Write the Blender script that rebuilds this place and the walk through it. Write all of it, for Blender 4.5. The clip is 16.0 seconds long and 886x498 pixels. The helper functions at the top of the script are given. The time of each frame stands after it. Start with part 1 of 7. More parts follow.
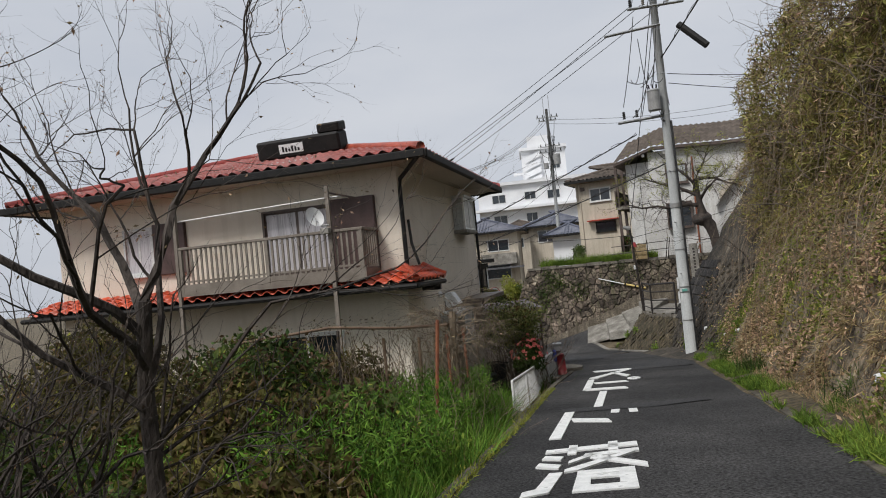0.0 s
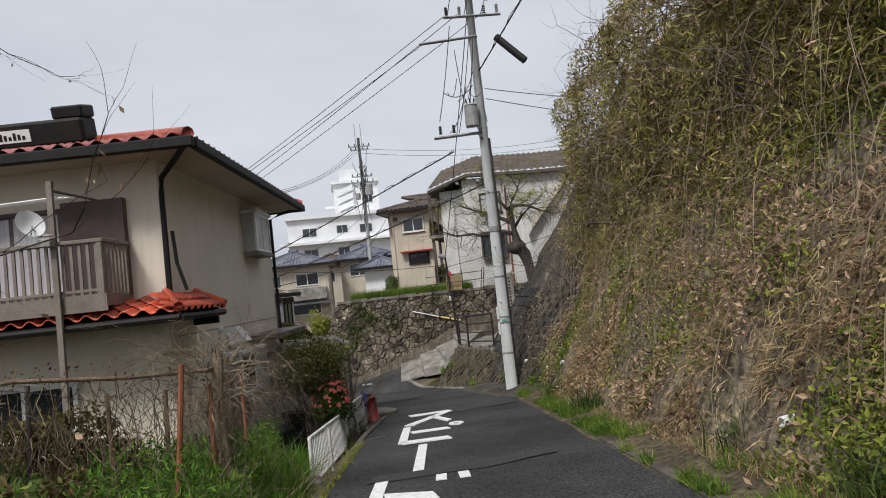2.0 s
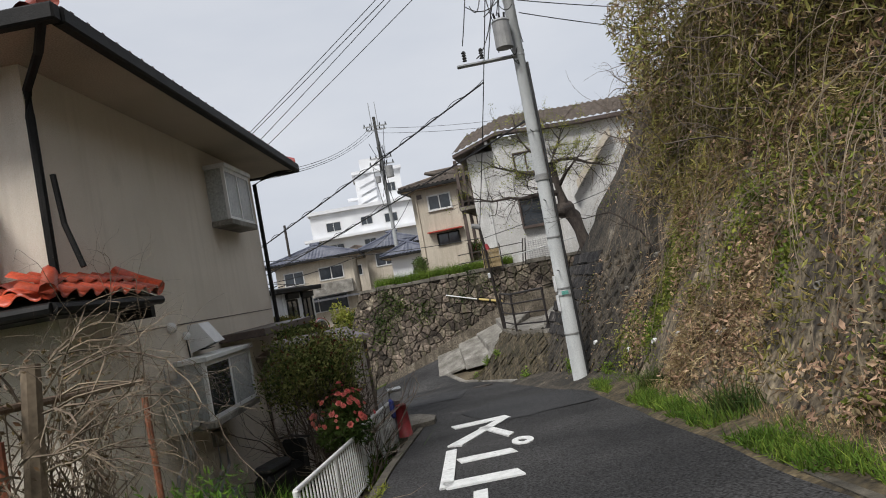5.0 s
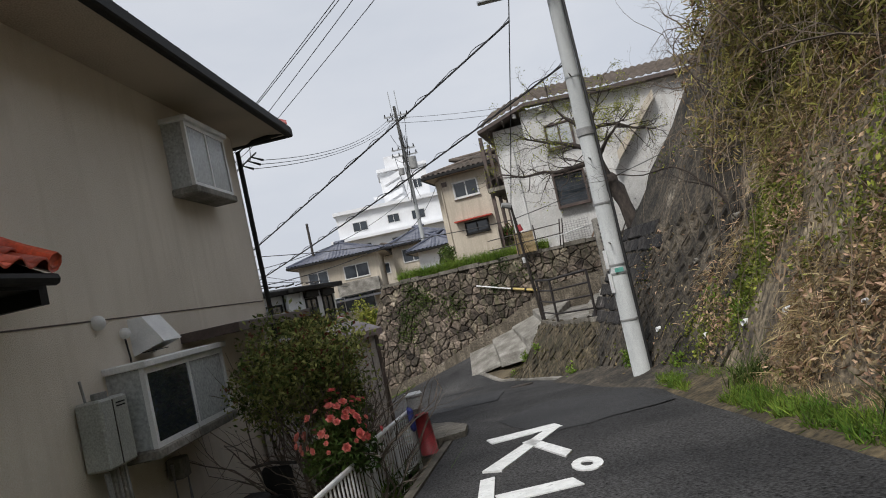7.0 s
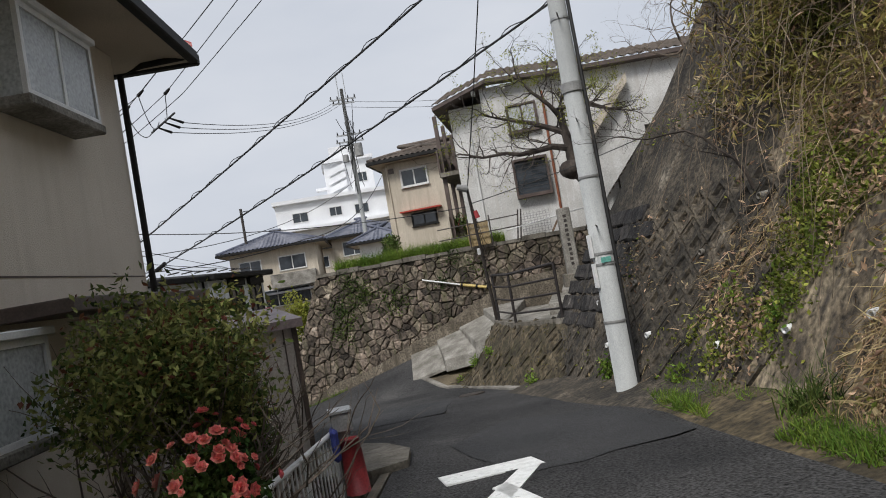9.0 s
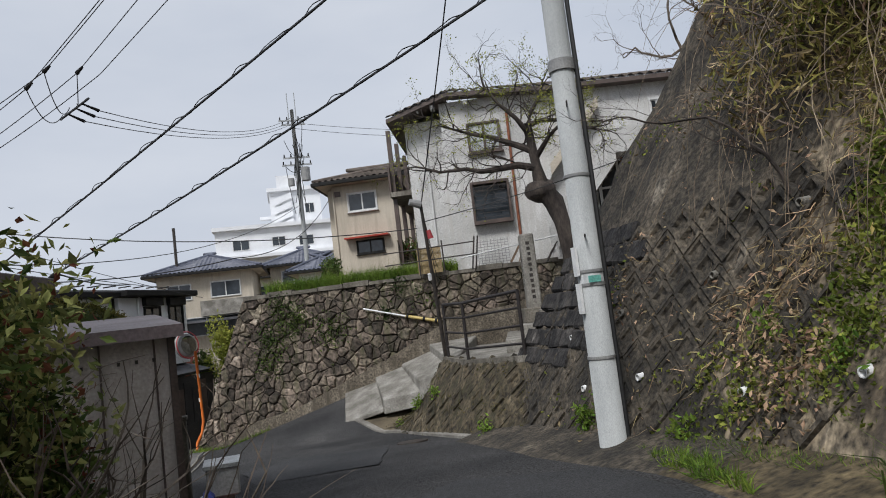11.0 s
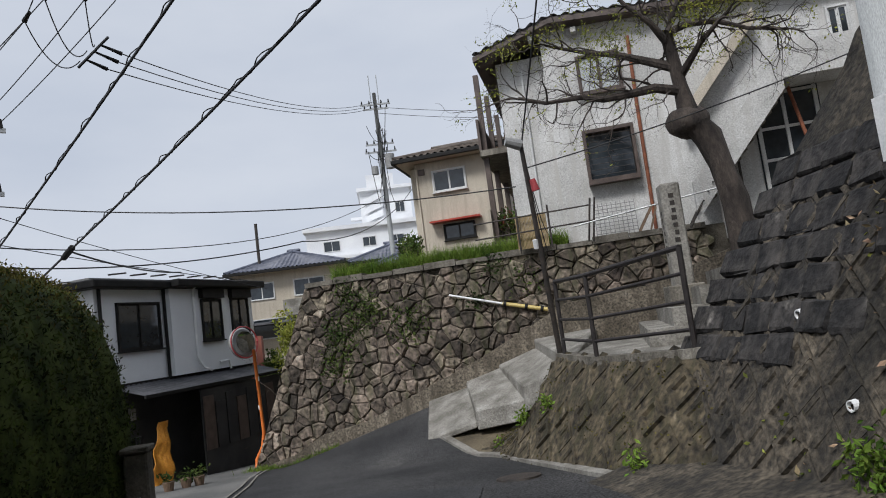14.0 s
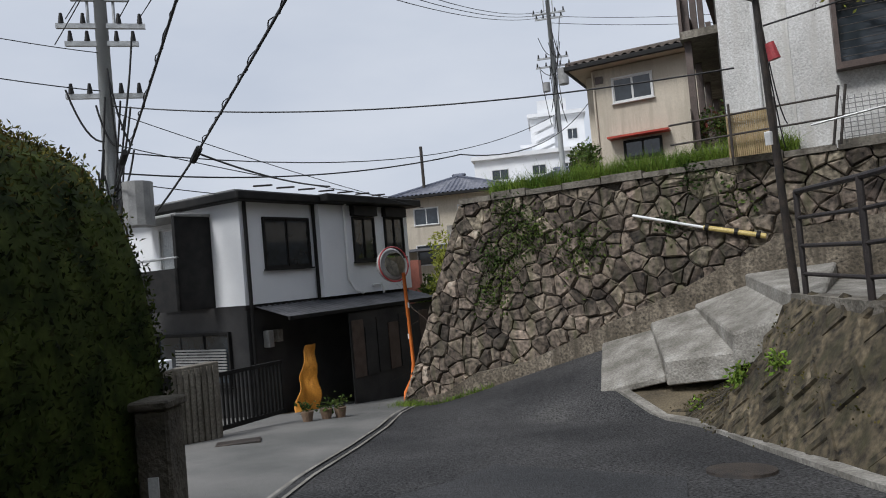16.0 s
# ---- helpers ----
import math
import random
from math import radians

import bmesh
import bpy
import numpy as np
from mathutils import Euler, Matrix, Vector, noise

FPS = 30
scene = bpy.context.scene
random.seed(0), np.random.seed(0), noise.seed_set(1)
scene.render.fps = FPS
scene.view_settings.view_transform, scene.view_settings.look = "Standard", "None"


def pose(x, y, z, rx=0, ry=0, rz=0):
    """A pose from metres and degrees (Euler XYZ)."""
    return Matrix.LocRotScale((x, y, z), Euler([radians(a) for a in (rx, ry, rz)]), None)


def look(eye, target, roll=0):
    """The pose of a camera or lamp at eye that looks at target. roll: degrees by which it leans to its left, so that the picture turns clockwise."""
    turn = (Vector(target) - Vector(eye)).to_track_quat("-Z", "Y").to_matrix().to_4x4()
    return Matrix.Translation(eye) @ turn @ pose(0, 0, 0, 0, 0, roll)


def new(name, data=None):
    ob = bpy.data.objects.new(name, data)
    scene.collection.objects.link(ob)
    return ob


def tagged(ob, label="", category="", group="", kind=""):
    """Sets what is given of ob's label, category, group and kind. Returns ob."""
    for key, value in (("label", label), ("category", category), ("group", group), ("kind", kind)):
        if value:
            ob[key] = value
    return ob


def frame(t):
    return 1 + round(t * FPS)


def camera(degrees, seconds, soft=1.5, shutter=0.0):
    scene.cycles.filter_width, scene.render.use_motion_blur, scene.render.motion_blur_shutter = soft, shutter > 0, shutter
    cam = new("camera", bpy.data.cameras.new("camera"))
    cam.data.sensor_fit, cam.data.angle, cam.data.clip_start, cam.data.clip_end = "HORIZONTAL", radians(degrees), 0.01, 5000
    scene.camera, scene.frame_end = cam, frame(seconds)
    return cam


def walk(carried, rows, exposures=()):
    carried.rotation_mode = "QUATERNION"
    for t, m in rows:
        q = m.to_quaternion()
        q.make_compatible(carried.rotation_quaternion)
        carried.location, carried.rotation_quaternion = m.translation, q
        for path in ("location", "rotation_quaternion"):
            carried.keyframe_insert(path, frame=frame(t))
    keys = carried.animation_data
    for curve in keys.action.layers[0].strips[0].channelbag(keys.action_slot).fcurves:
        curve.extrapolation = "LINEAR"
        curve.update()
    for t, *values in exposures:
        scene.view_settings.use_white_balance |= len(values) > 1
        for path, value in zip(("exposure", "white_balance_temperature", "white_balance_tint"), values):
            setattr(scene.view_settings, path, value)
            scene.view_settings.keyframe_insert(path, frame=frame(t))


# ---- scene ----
cam = camera(65.4, 16.0, soft=1.0)
PATH = [
    (0, (2.347, 4.017, 2.13), (2.232, 6.013, 2.184), -5.7),
    (0.5, (2.415, 4.706, 2.108), (2.486, 6.703, 2.178), -6.0),
    (1, (2.513, 5.597, 2.069), (2.837, 7.568, 2.174), -5.6),
    (1.5, (2.558, 6.124, 1.981), (2.943, 8.08, 2.149), -4.7),
    (2, (2.665, 6.755, 1.887), (3.093, 8.705, 1.991), -6.2),
    (2.5, (2.774, 7.425, 1.793), (3.133, 9.39, 1.888), -4.4),
    (3, (2.849, 8.121, 1.728), (3.227, 10.082, 1.833), -5.9),
    (3.5, (2.991, 8.795, 1.623), (3.366, 10.758, 1.693), -7.3),
    (4, (3.162, 9.421, 1.584), (3.536, 11.385, 1.619), -9.3),
    (4.2, (3.179, 9.722, 1.606), (3.525, 11.691, 1.639), -11.7),
    (6.3, (3.673, 12.701, 1.176), (4.0, 14.667, 1.343), -7.7),
    (6.5, (3.717, 12.876, 1.163), (4.046, 14.847, 1.245), -9.8),
    (7, (3.739, 13.596, 1.134), (3.996, 15.577, 1.235), -12.6),
    (7.5, (3.73, 14.254, 1.055), (3.774, 16.251, 1.165), -9.8),
    (8, (3.854, 14.965, 1.01), (3.957, 16.956, 1.17), -10.6),
    (8.5, (3.85, 15.622, 0.892), (4.219, 17.587, 0.958), -11.1),
    (9, (3.966, 16.268, 0.913), (4.385, 18.222, 0.983), -10.0),
    (9.5, (4.12, 16.899, 0.841), (4.614, 18.83, 1.002), -9.8),
    (10, (4.31, 17.554, 0.786), (4.827, 19.475, 0.992), -7.4),
    (10.2, (4.325, 17.737, 0.738), (4.895, 19.646, 0.911), -7.4),
    (12.3, (4.767, 20.213, 0.426), (5.355, 22.117, 0.593), -6.7),
    (12.5, (4.888, 20.544, 0.406), (5.473, 22.448, 0.588), -7.3),
    (13, (5.036, 21.326, 0.299), (5.61, 23.233, 0.482), -5.8),
    (13.5, (5.107, 22.019, 0.241), (5.473, 23.976, 0.437), -7.8),
    (14, (5.265, 22.747, 0.193), (5.589, 24.71, 0.405), -7.4),
    (14.5, (5.395, 23.423, 0.122), (5.79, 25.375, 0.305), -7.2),
    (15, (5.331, 24.108, 0.12), (5.53, 26.087, 0.331), -6.3),
    (15.5, (5.284, 24.825, 0.151), (5.177, 26.815, 0.327), -9.5),
    (16, (5.479, 25.487, 0.041), (5.299, 27.478, 0.112), -5.0),
]
walk(cam, [(t, look(eye, target, roll)) for t, eye, target, roll in PATH], [(0, -0.14, 6500, 10), (0.4, -0.02, 6500, 10), (1, 0, 6500, 10), (9, -0.02, 6450, 10), (10, -0.06, 6350, 10), (12.5, -0.09, 6200, 10), (16, -0.07, 6190, 10)])

# ---- world, sun, exposure ----
world = bpy.data.worlds.new("sky")
scene.world = world
world.use_nodes = True
wn, wl = world.node_tree.nodes, world.node_tree.links
wn.clear()
w_out, w_bg, w_sky = wn.new("ShaderNodeOutputWorld"), wn.new("ShaderNodeBackground"), wn.new("ShaderNodeTexSky")
w_sky.sky_type, w_sky.sun_disc = "NISHITA", False
w_sky.sun_elevation, w_sky.sun_rotation = radians(51), radians(218)
w_sky.dust_density = 4.0
w_hs = wn.new("ShaderNodeHueSaturation")
w_hs.inputs["Saturation"].default_value = 0.35
w_cloud, w_ramp, w_mix, w_map, w_tc = wn.new("ShaderNodeTexNoise"), wn.new("ShaderNodeValToRGB"), wn.new("ShaderNodeMix"), wn.new("ShaderNodeMapping"), wn.new("ShaderNodeTexCoord")
w_map.inputs["Scale"].default_value = (1.2, 1.2, 3.5)
w_cloud.inputs["Scale"].default_value, w_cloud.inputs["Detail"].default_value = 1.8, 5
w_ramp.color_ramp.elements[0].position, w_ramp.color_ramp.elements[0].color = 0.3, (5.7, 6.15, 7.0, 1)
w_ramp.color_ramp.elements[1].position, w_ramp.color_ramp.elements[1].color = 0.75, (7.4, 7.65, 8.15, 1)
w_mix.data_type, w_mix.inputs[0].default_value = "RGBA", 0.85
wl.new(w_tc.outputs["Generated"], w_map.inputs["Vector"])
wl.new(w_map.outputs[0], w_cloud.inputs["Vector"])
wl.new(w_cloud.outputs["Fac"], w_ramp.inputs[0])
wl.new(w_sky.outputs[0], w_hs.inputs["Color"])
wl.new(w_hs.outputs[0], w_mix.inputs[6])
wl.new(w_ramp.outputs[0], w_mix.inputs[7])
wl.new(w_mix.outputs[2], w_bg.inputs[0])
wl.new(w_bg.outputs[0], w_out.inputs[0])
w_bg.inputs["Strength"].default_value = 0.106
sun = new("sun", bpy.data.lights.new("sun", "SUN"))
sun.data.energy, sun.data.angle, sun.data.color = 3.1, radians(16), (1.0, 0.97, 0.93)
sun.matrix_world = look((0, 0, 40), (11, 14, 18))


# ---- materials ----
def mat(name, c1, c2, c3=None, scale=3.0, fine=40.0, rough=0.8, bump=0.3, metal=0.0, rnd=0.0, stretch=(1, 1, 1), detail=6, fade=(0.35, 0.65), streak=None, grain=0.5):
    """A surface with two scales of colour change and fine relief. c3: stain colour. rnd: change from piece to piece."""
    m = bpy.data.materials.new(name)
    m.use_nodes = True
    n, k = m.node_tree.nodes, m.node_tree.links
    p = n["Principled BSDF"]
    p.inputs["Roughness"].default_value, p.inputs["Metallic"].default_value = rough, metal
    geo, mp = n.new("ShaderNodeNewGeometry"), n.new("ShaderNodeMapping")
    mp.inputs["Scale"].default_value = stretch
    k.new(geo.outputs["Position"], mp.inputs["Vector"])
    big, small = n.new("ShaderNodeTexNoise"), n.new("ShaderNodeTexNoise")
    big.inputs["Scale"].default_value, big.inputs["Detail"].default_value = scale, detail
    small.inputs["Scale"].default_value, small.inputs["Detail"].default_value = fine, 4
    k.new(mp.outputs[0], big.inputs["Vector"])
    k.new(mp.outputs[0], small.inputs["Vector"])
    ramp = n.new("ShaderNodeValToRGB")
    e = ramp.color_ramp.elements
    e[0].position, e[0].color, e[1].position, e[1].color = fade[0], (*c1, 1), fade[1], (*c2, 1)
    if c3:
        x = e.new(min(0.95, fade[1] + 0.13))
        x.color = (*c3, 1)
    k.new(big.outputs["Fac"], ramp.inputs[0])
    mixn = n.new("ShaderNodeMix")
    mixn.data_type, mixn.blend_type, mixn.inputs[0].default_value = "RGBA", "OVERLAY", grain
    k.new(ramp.outputs[0], mixn.inputs[6])
    cr = n.new("ShaderNodeMapRange")
    cr.inputs["From Min"].default_value, cr.inputs["From Max"].default_value = (0.27, 0.73) if grain > 0.7 else (0.1, 0.9)
    k.new(small.outputs["Fac"], cr.inputs["Value"])
    k.new(cr.outputs[0], mixn.inputs[7])
    last = mixn.outputs[2]
    if streak:
        sm, sn, sr, sx = n.new("ShaderNodeMapping"), n.new("ShaderNodeTexNoise"), n.new("ShaderNodeValToRGB"), n.new("ShaderNodeMix")
        sm.inputs["Scale"].default_value = (5, 5, 0.35)
        sn.inputs["Scale"].default_value, sn.inputs["Detail"].default_value = 1.3, 5
        k.new(geo.outputs["Position"], sm.inputs["Vector"])
        k.new(sm.outputs[0], sn.inputs["Vector"])
        sr.color_ramp.elements[0].position, sr.color_ramp.elements[1].position = 0.48, 0.72
        k.new(sn.outputs["Fac"], sr.inputs[0])
        k.new(sr.outputs[0], sx.inputs[0])
        sx.data_type = "RGBA"
        k.new(last, sx.inputs[6])
        sx.inputs[7].default_value = (*streak, 1)
        last = sx.outputs[2]
    if rnd:
        oi, isl, add, hs = n.new("ShaderNodeObjectInfo"), geo, n.new("ShaderNodeMath"), n.new("ShaderNodeHueSaturation")
        k.new(oi.outputs["Random"], add.inputs[0])
        k.new(isl.outputs["Random Per Island"], add.inputs[1])
        fr, mr = n.new("ShaderNodeMath"), n.new("ShaderNodeMapRange")
        fr.operation = "FRACT"
        k.new(add.outputs[0], fr.inputs[0])
        k.new(fr.outputs[0], mr.inputs["Value"])
        mr.inputs["To Min"].default_value, mr.inputs["To Max"].default_value = 1 - rnd, 1 + rnd
        k.new(mr.outputs[0], hs.inputs["Value"])
        m2 = n.new("ShaderNodeMapRange")
        k.new(isl.outputs["Random Per Island"], m2.inputs["Value"])
        m2.inputs["To Min"].default_value, m2.inputs["To Max"].default_value = 0.5 - 0.04 * rnd, 0.5 + 0.04 * rnd
        k.new(m2.outputs[0], hs.inputs["Hue"])
        k.new(last, hs.inputs["Color"])
        last = hs.outputs[0]
    k.new(last, p.inputs["Base Color"])
    if bump:
        b, add2 = n.new("ShaderNodeBump"), n.new("ShaderNodeMath")
        k.new(big.outputs["Fac"], add2.inputs[0])
        k.new(small.outputs["Fac"], add2.inputs[1])
        b.inputs["Strength"].default_value, b.inputs["Distance"].default_value = bump, 0.03
        k.new(add2.outputs[0], b.inputs["Height"])
        k.new(b.outputs[0], p.inputs["Normal"])
    return m


def leafmat(name, c1, c2, rnd=0.35, scale=1.2):
    m = mat(name, c1, c2, scale=scale, fine=25, rough=0.6, bump=0, rnd=rnd)
    n, k = m.node_tree.nodes, m.node_tree.links
    p = n["Principled BSDF"]
    p.inputs["Roughness"].default_value, p.inputs["Specular IOR Level"].default_value = 0.75, 0.18
    src = p.inputs["Base Color"].links[0].from_socket
    t, a = n.new("ShaderNodeBsdfTranslucent"), n.new("ShaderNodeMixShader")
    a.inputs[0].default_value = 0.3
    k.new(src, t.inputs[0])
    k.new(p.outputs[0], a.inputs[1])
    k.new(t.outputs[0], a.inputs[2])
    k.new(a.outputs[0], n["Material Output"].inputs[0])
    return m


def glassmat(name, tint=(0.02, 0.025, 0.03)):
    m = mat(name, tint, tuple(1.6 * c for c in tint), scale=0.8, fine=5, rough=0.06, bump=0)
    m.node_tree.nodes["Principled BSDF"].inputs["Specular IOR Level"].default_value = 0.7
    return m


ASPHALT = mat("asphalt", (0.034, 0.034, 0.035), (0.062, 0.061, 0.061), (0.092, 0.09, 0.086), scale=0.6, fine=38, rough=0.9, bump=1.0, grain=1.0, detail=9)
ASPHALT.node_tree.nodes["Principled BSDF"].inputs["Specular IOR Level"].default_value = 0.2
ASPHALT_DARK = mat("newer dark asphalt", (0.024, 0.025, 0.027), (0.04, 0.04, 0.042), scale=0.8, fine=45, rough=0.9, bump=0.9, grain=0.9)
STREET = mat("worn street concrete", (0.10, 0.10, 0.095), (0.17, 0.165, 0.155), scale=0.7, fine=70, rough=0.9, bump=0.4)
PAINT = mat("worn white road paint", (0.62, 0.63, 0.62), (0.8, 0.81, 0.8), (0.3, 0.3, 0.3), scale=9, fine=120, rough=0.75, bump=0.2, fade=(0.3, 0.62))
SOIL = mat("soil", (0.07, 0.056, 0.036), (0.15, 0.12, 0.075), scale=1.5, fine=30, rough=0.95, bump=0.8)
HILLSOIL = mat("overgrown slope soil", (0.085, 0.066, 0.044), (0.25, 0.203, 0.137), (0.42, 0.36, 0.27), scale=1.5, fine=11, rough=0.95, bump=1.0, streak=(0.045, 0.037, 0.03), grain=1.0, detail=10)
# Soil colour darkened to paint the shaded gaps under the thicket's overhang.
DARKSOIL = mat("slope soil darkened for shade", (0.04, 0.031, 0.017), (0.12, 0.092, 0.05), scale=2.0, fine=14, rough=0.95, bump=1.0, grain=0.8)
MOSSWALL = mat("mossy brown block wall", (0.028, 0.022, 0.013), (0.085, 0.067, 0.041), (0.21, 0.175, 0.125), scale=2.3, fine=11, rough=0.93, bump=1.0, rnd=0.2, streak=(0.036, 0.032, 0.015), grain=1.0, detail=10)
PLINTH = mat("brown stained concrete", (0.085, 0.07, 0.05), (0.175, 0.148, 0.112), (0.27, 0.24, 0.195), scale=1.6, fine=22, rough=0.9, bump=0.7, streak=(0.07, 0.058, 0.042), grain=0.8, detail=9)
LATTICE = mat("mossy stained concrete block", (0.028, 0.024, 0.018), (0.105, 0.086, 0.062), (0.26, 0.225, 0.175), scale=1.5, fine=16, rough=0.92, bump=1.0, rnd=0.15, streak=(0.016, 0.014, 0.012), grain=0.9, detail=9)
BLACKSTONE = mat("blackened stone block", (0.01, 0.009, 0.009), (0.032, 0.028, 0.026), (0.24, 0.22, 0.195), scale=2.6, fine=14, rough=0.85, bump=1.0, rnd=0.3, fade=(0.42, 0.66), streak=(0.06, 0.053, 0.048), grain=1.0, detail=9)
STONE = mat("rubble stone", (0.075, 0.06, 0.046), (0.21, 0.172, 0.132), (0.36, 0.325, 0.27), scale=2.2, fine=11, rough=0.9, bump=1.0, rnd=0.6, streak=(0.085, 0.08, 0.045), grain=1.0, detail=9)
MORTAR = mat("dark joint", (0.05, 0.044, 0.034), (0.125, 0.11, 0.085), scale=3, fine=30, rough=0.95, bump=0.8)
CONC = mat("weathered concrete", (0.1, 0.09, 0.073), (0.22, 0.2, 0.165), (0.34, 0.32, 0.28), scale=1.8, fine=25, rough=0.9, bump=0.8, streak=(0.085, 0.074, 0.058), grain=0.6, detail=9)
CONCLT = mat("pale worn concrete", (0.14, 0.13, 0.11), (0.29, 0.275, 0.245), (0.38, 0.37, 0.34), scale=2.4, fine=28, rough=0.9, bump=0.7, grain=0.6, detail=8)
PLASTER = mat("beige sprayed plaster", (0.66, 0.595, 0.505), (0.74, 0.67, 0.57), (0.6, 0.54, 0.455), scale=0.7, fine=110, rough=0.9, bump=0.45, streak=(0.65, 0.585, 0.49))
# Darker than the wall plaster: shade under the eaves is put into this colour.
SOFFIT = mat("soffit plaster darkened for eave shade", (0.4, 0.345, 0.27), (0.5, 0.43, 0.34), scale=0.9, fine=60, rough=0.9, bump=0.2)
WHITEWALL = mat("weathered white stucco", (0.42, 0.415, 0.4), (0.62, 0.615, 0.6), (0.34, 0.325, 0.3), scale=0.9, fine=30, rough=0.9, bump=0.45, streak=(0.46, 0.445, 0.42), detail=9)
CLEANWHITE = mat("white stucco", (0.66, 0.67, 0.69), (0.76, 0.77, 0.78), scale=0.5, fine=60, rough=0.85, bump=0.2)
TANWALL = mat("tan plaster", (0.42, 0.37, 0.295), (0.52, 0.465, 0.38), scale=0.6, fine=50, rough=0.9, bump=0.25, streak=(0.38, 0.335, 0.27))
SHEDWALL = mat("pinkish beige sheet cladding", (0.5, 0.45, 0.41), (0.6, 0.54, 0.49), scale=1.2, fine=40, rough=0.7, bump=0.15, streak=(0.42, 0.37, 0.33))
SHEDROOF = mat("mauve brown sheet roof", (0.2, 0.155, 0.155), (0.3, 0.24, 0.24), scale=2, fine=30, rough=0.55, bump=0.15)
REDTILE = mat("glazed red roof tile", (0.22, 0.032, 0.026), (0.34, 0.052, 0.04), (0.14, 0.03, 0.025), scale=2.5, fine=30, rough=0.45, bump=0.25, rnd=0.3)
ORTILE = mat("bright orange-red roof tile", (0.42, 0.055, 0.025), (0.54, 0.08, 0.035), (0.28, 0.04, 0.025), scale=2.5, fine=30, rough=0.4, bump=0.2, rnd=0.3)
DARKTILE = mat("dark grey roof tile", (0.05, 0.052, 0.058), (0.1, 0.1, 0.11), scale=2, fine=25, rough=0.6, bump=0.3, rnd=0.25)
BLUETILE = mat("blue grey roof tile", (0.06, 0.07, 0.1), (0.12, 0.13, 0.17), scale=2, fine=20, rough=0.5, bump=0.3, rnd=0.2)
BROWNTILE = mat("brown old roof tile", (0.07, 0.055, 0.045), (0.14, 0.11, 0.09), scale=2, fine=20, rough=0.8, bump=0.4, rnd=0.3)
BROWN = mat("brown painted metal", (0.06, 0.042, 0.035), (0.1, 0.072, 0.06), scale=4, fine=50, rough=0.5, bump=0.1)
TAUPE = mat("taupe painted balustrade", (0.15, 0.125, 0.1), (0.21, 0.18, 0.15), scale=4, fine=60, rough=0.6, bump=0.15)
SHUTTER = mat("maroon brown shutter", (0.055, 0.03, 0.027), (0.085, 0.05, 0.045), scale=3, fine=50, rough=0.5, bump=0.1)
BLACK = mat("black gutter", (0.01, 0.01, 0.01), (0.018, 0.017, 0.016), scale=5, fine=60, rough=0.6, bump=0.1)
BLACK.node_tree.nodes["Principled BSDF"].inputs["Specular IOR Level"].default_value = 0.2
BLACKWALL = mat("black board cladding", (0.016, 0.016, 0.017), (0.04, 0.038, 0.037), scale=1.3, fine=40, rough=0.7, bump=0.3)
GREYMETAL = mat("grey painted metal", (0.2, 0.2, 0.2), (0.28, 0.28, 0.27), scale=4, fine=60, rough=0.5, bump=0.1)
DARKMETAL = mat("dark rusty steel", (0.02, 0.017, 0.015), (0.05, 0.038, 0.03), scale=8, fine=70, rough=0.6, bump=0.3)
RAILBLACK = mat("dark weathered pipe", (0.012, 0.009, 0.009), (0.026, 0.02, 0.018), scale=8, fine=70, rough=0.6, bump=0.2)
POLEGREY = mat("grey concrete pole", (0.3, 0.312, 0.31), (0.4, 0.413, 0.41), (0.22, 0.23, 0.225), scale=1.2, fine=80, rough=0.8, bump=0.25, stretch=(3, 3, 0.6))
CASEGREY = mat("grey green enamel", (0.3, 0.31, 0.285), (0.38, 0.385, 0.355), scale=3, fine=60, rough=0.5, bump=0.1)
STEEL = mat("galvanised steel", (0.3, 0.31, 0.31), (0.45, 0.46, 0.46), scale=6, fine=60, rough=0.45, bump=0.1, metal=0.6)
WHITEPAINT = mat("white enamel paint", (0.66, 0.67, 0.67), (0.8, 0.8, 0.79), scale=5, fine=70, rough=0.45, bump=0.1)
ALU = mat("aluminium window frame", (0.5, 0.5, 0.49), (0.62, 0.62, 0.61), scale=5, fine=60, rough=0.4, bump=0.05)
GLASS = glassmat("dark window glass")
# Pale pane colour: frosting, and on clear panes reflected light painted in.
PALEGLASS = mat("pale window glass", (0.36, 0.38, 0.38), (0.46, 0.48, 0.48), scale=1.5, fine=30, rough=0.25, bump=0.05)
CURTAIN = mat("pale curtain behind glass", (0.42, 0.4, 0.42), (0.56, 0.54, 0.56), scale=1.0, fine=9, rough=0.25, bump=0, stretch=(9, 9, 0.3))
CABLE = mat("black cable", (0.012, 0.012, 0.013), (0.02, 0.02, 0.02), scale=8, fine=60, rough=0.6, bump=0)
REDPAINT = mat("faded red paint", (0.25, 0.025, 0.03), (0.36, 0.045, 0.05), scale=4, fine=50, rough=0.5, bump=0.1)
ORANGE = mat("orange enamel", (0.65, 0.16, 0.03), (0.75, 0.21, 0.04), scale=4, fine=50, rough=0.45, bump=0.05)
TARP = mat("orange tarpaulin", (0.55, 0.22, 0.02), (0.72, 0.31, 0.035), scale=3, fine=30, rough=0.55, bump=0.3)
MIRROR = mat("mirror", (0.75, 0.77, 0.78), (0.8, 0.82, 0.83), scale=2, fine=20, rough=0.03, bump=0, metal=1.0)
YELLOW = mat("yellow plastic", (0.45, 0.34, 0.1), (0.6, 0.46, 0.16), scale=4, fine=40, rough=0.45, bump=0.1)
BLUE = mat("blue cloth", (0.03, 0.04, 0.2), (0.06, 0.08, 0.32), scale=8, fine=40, rough=0.8, bump=0.3)
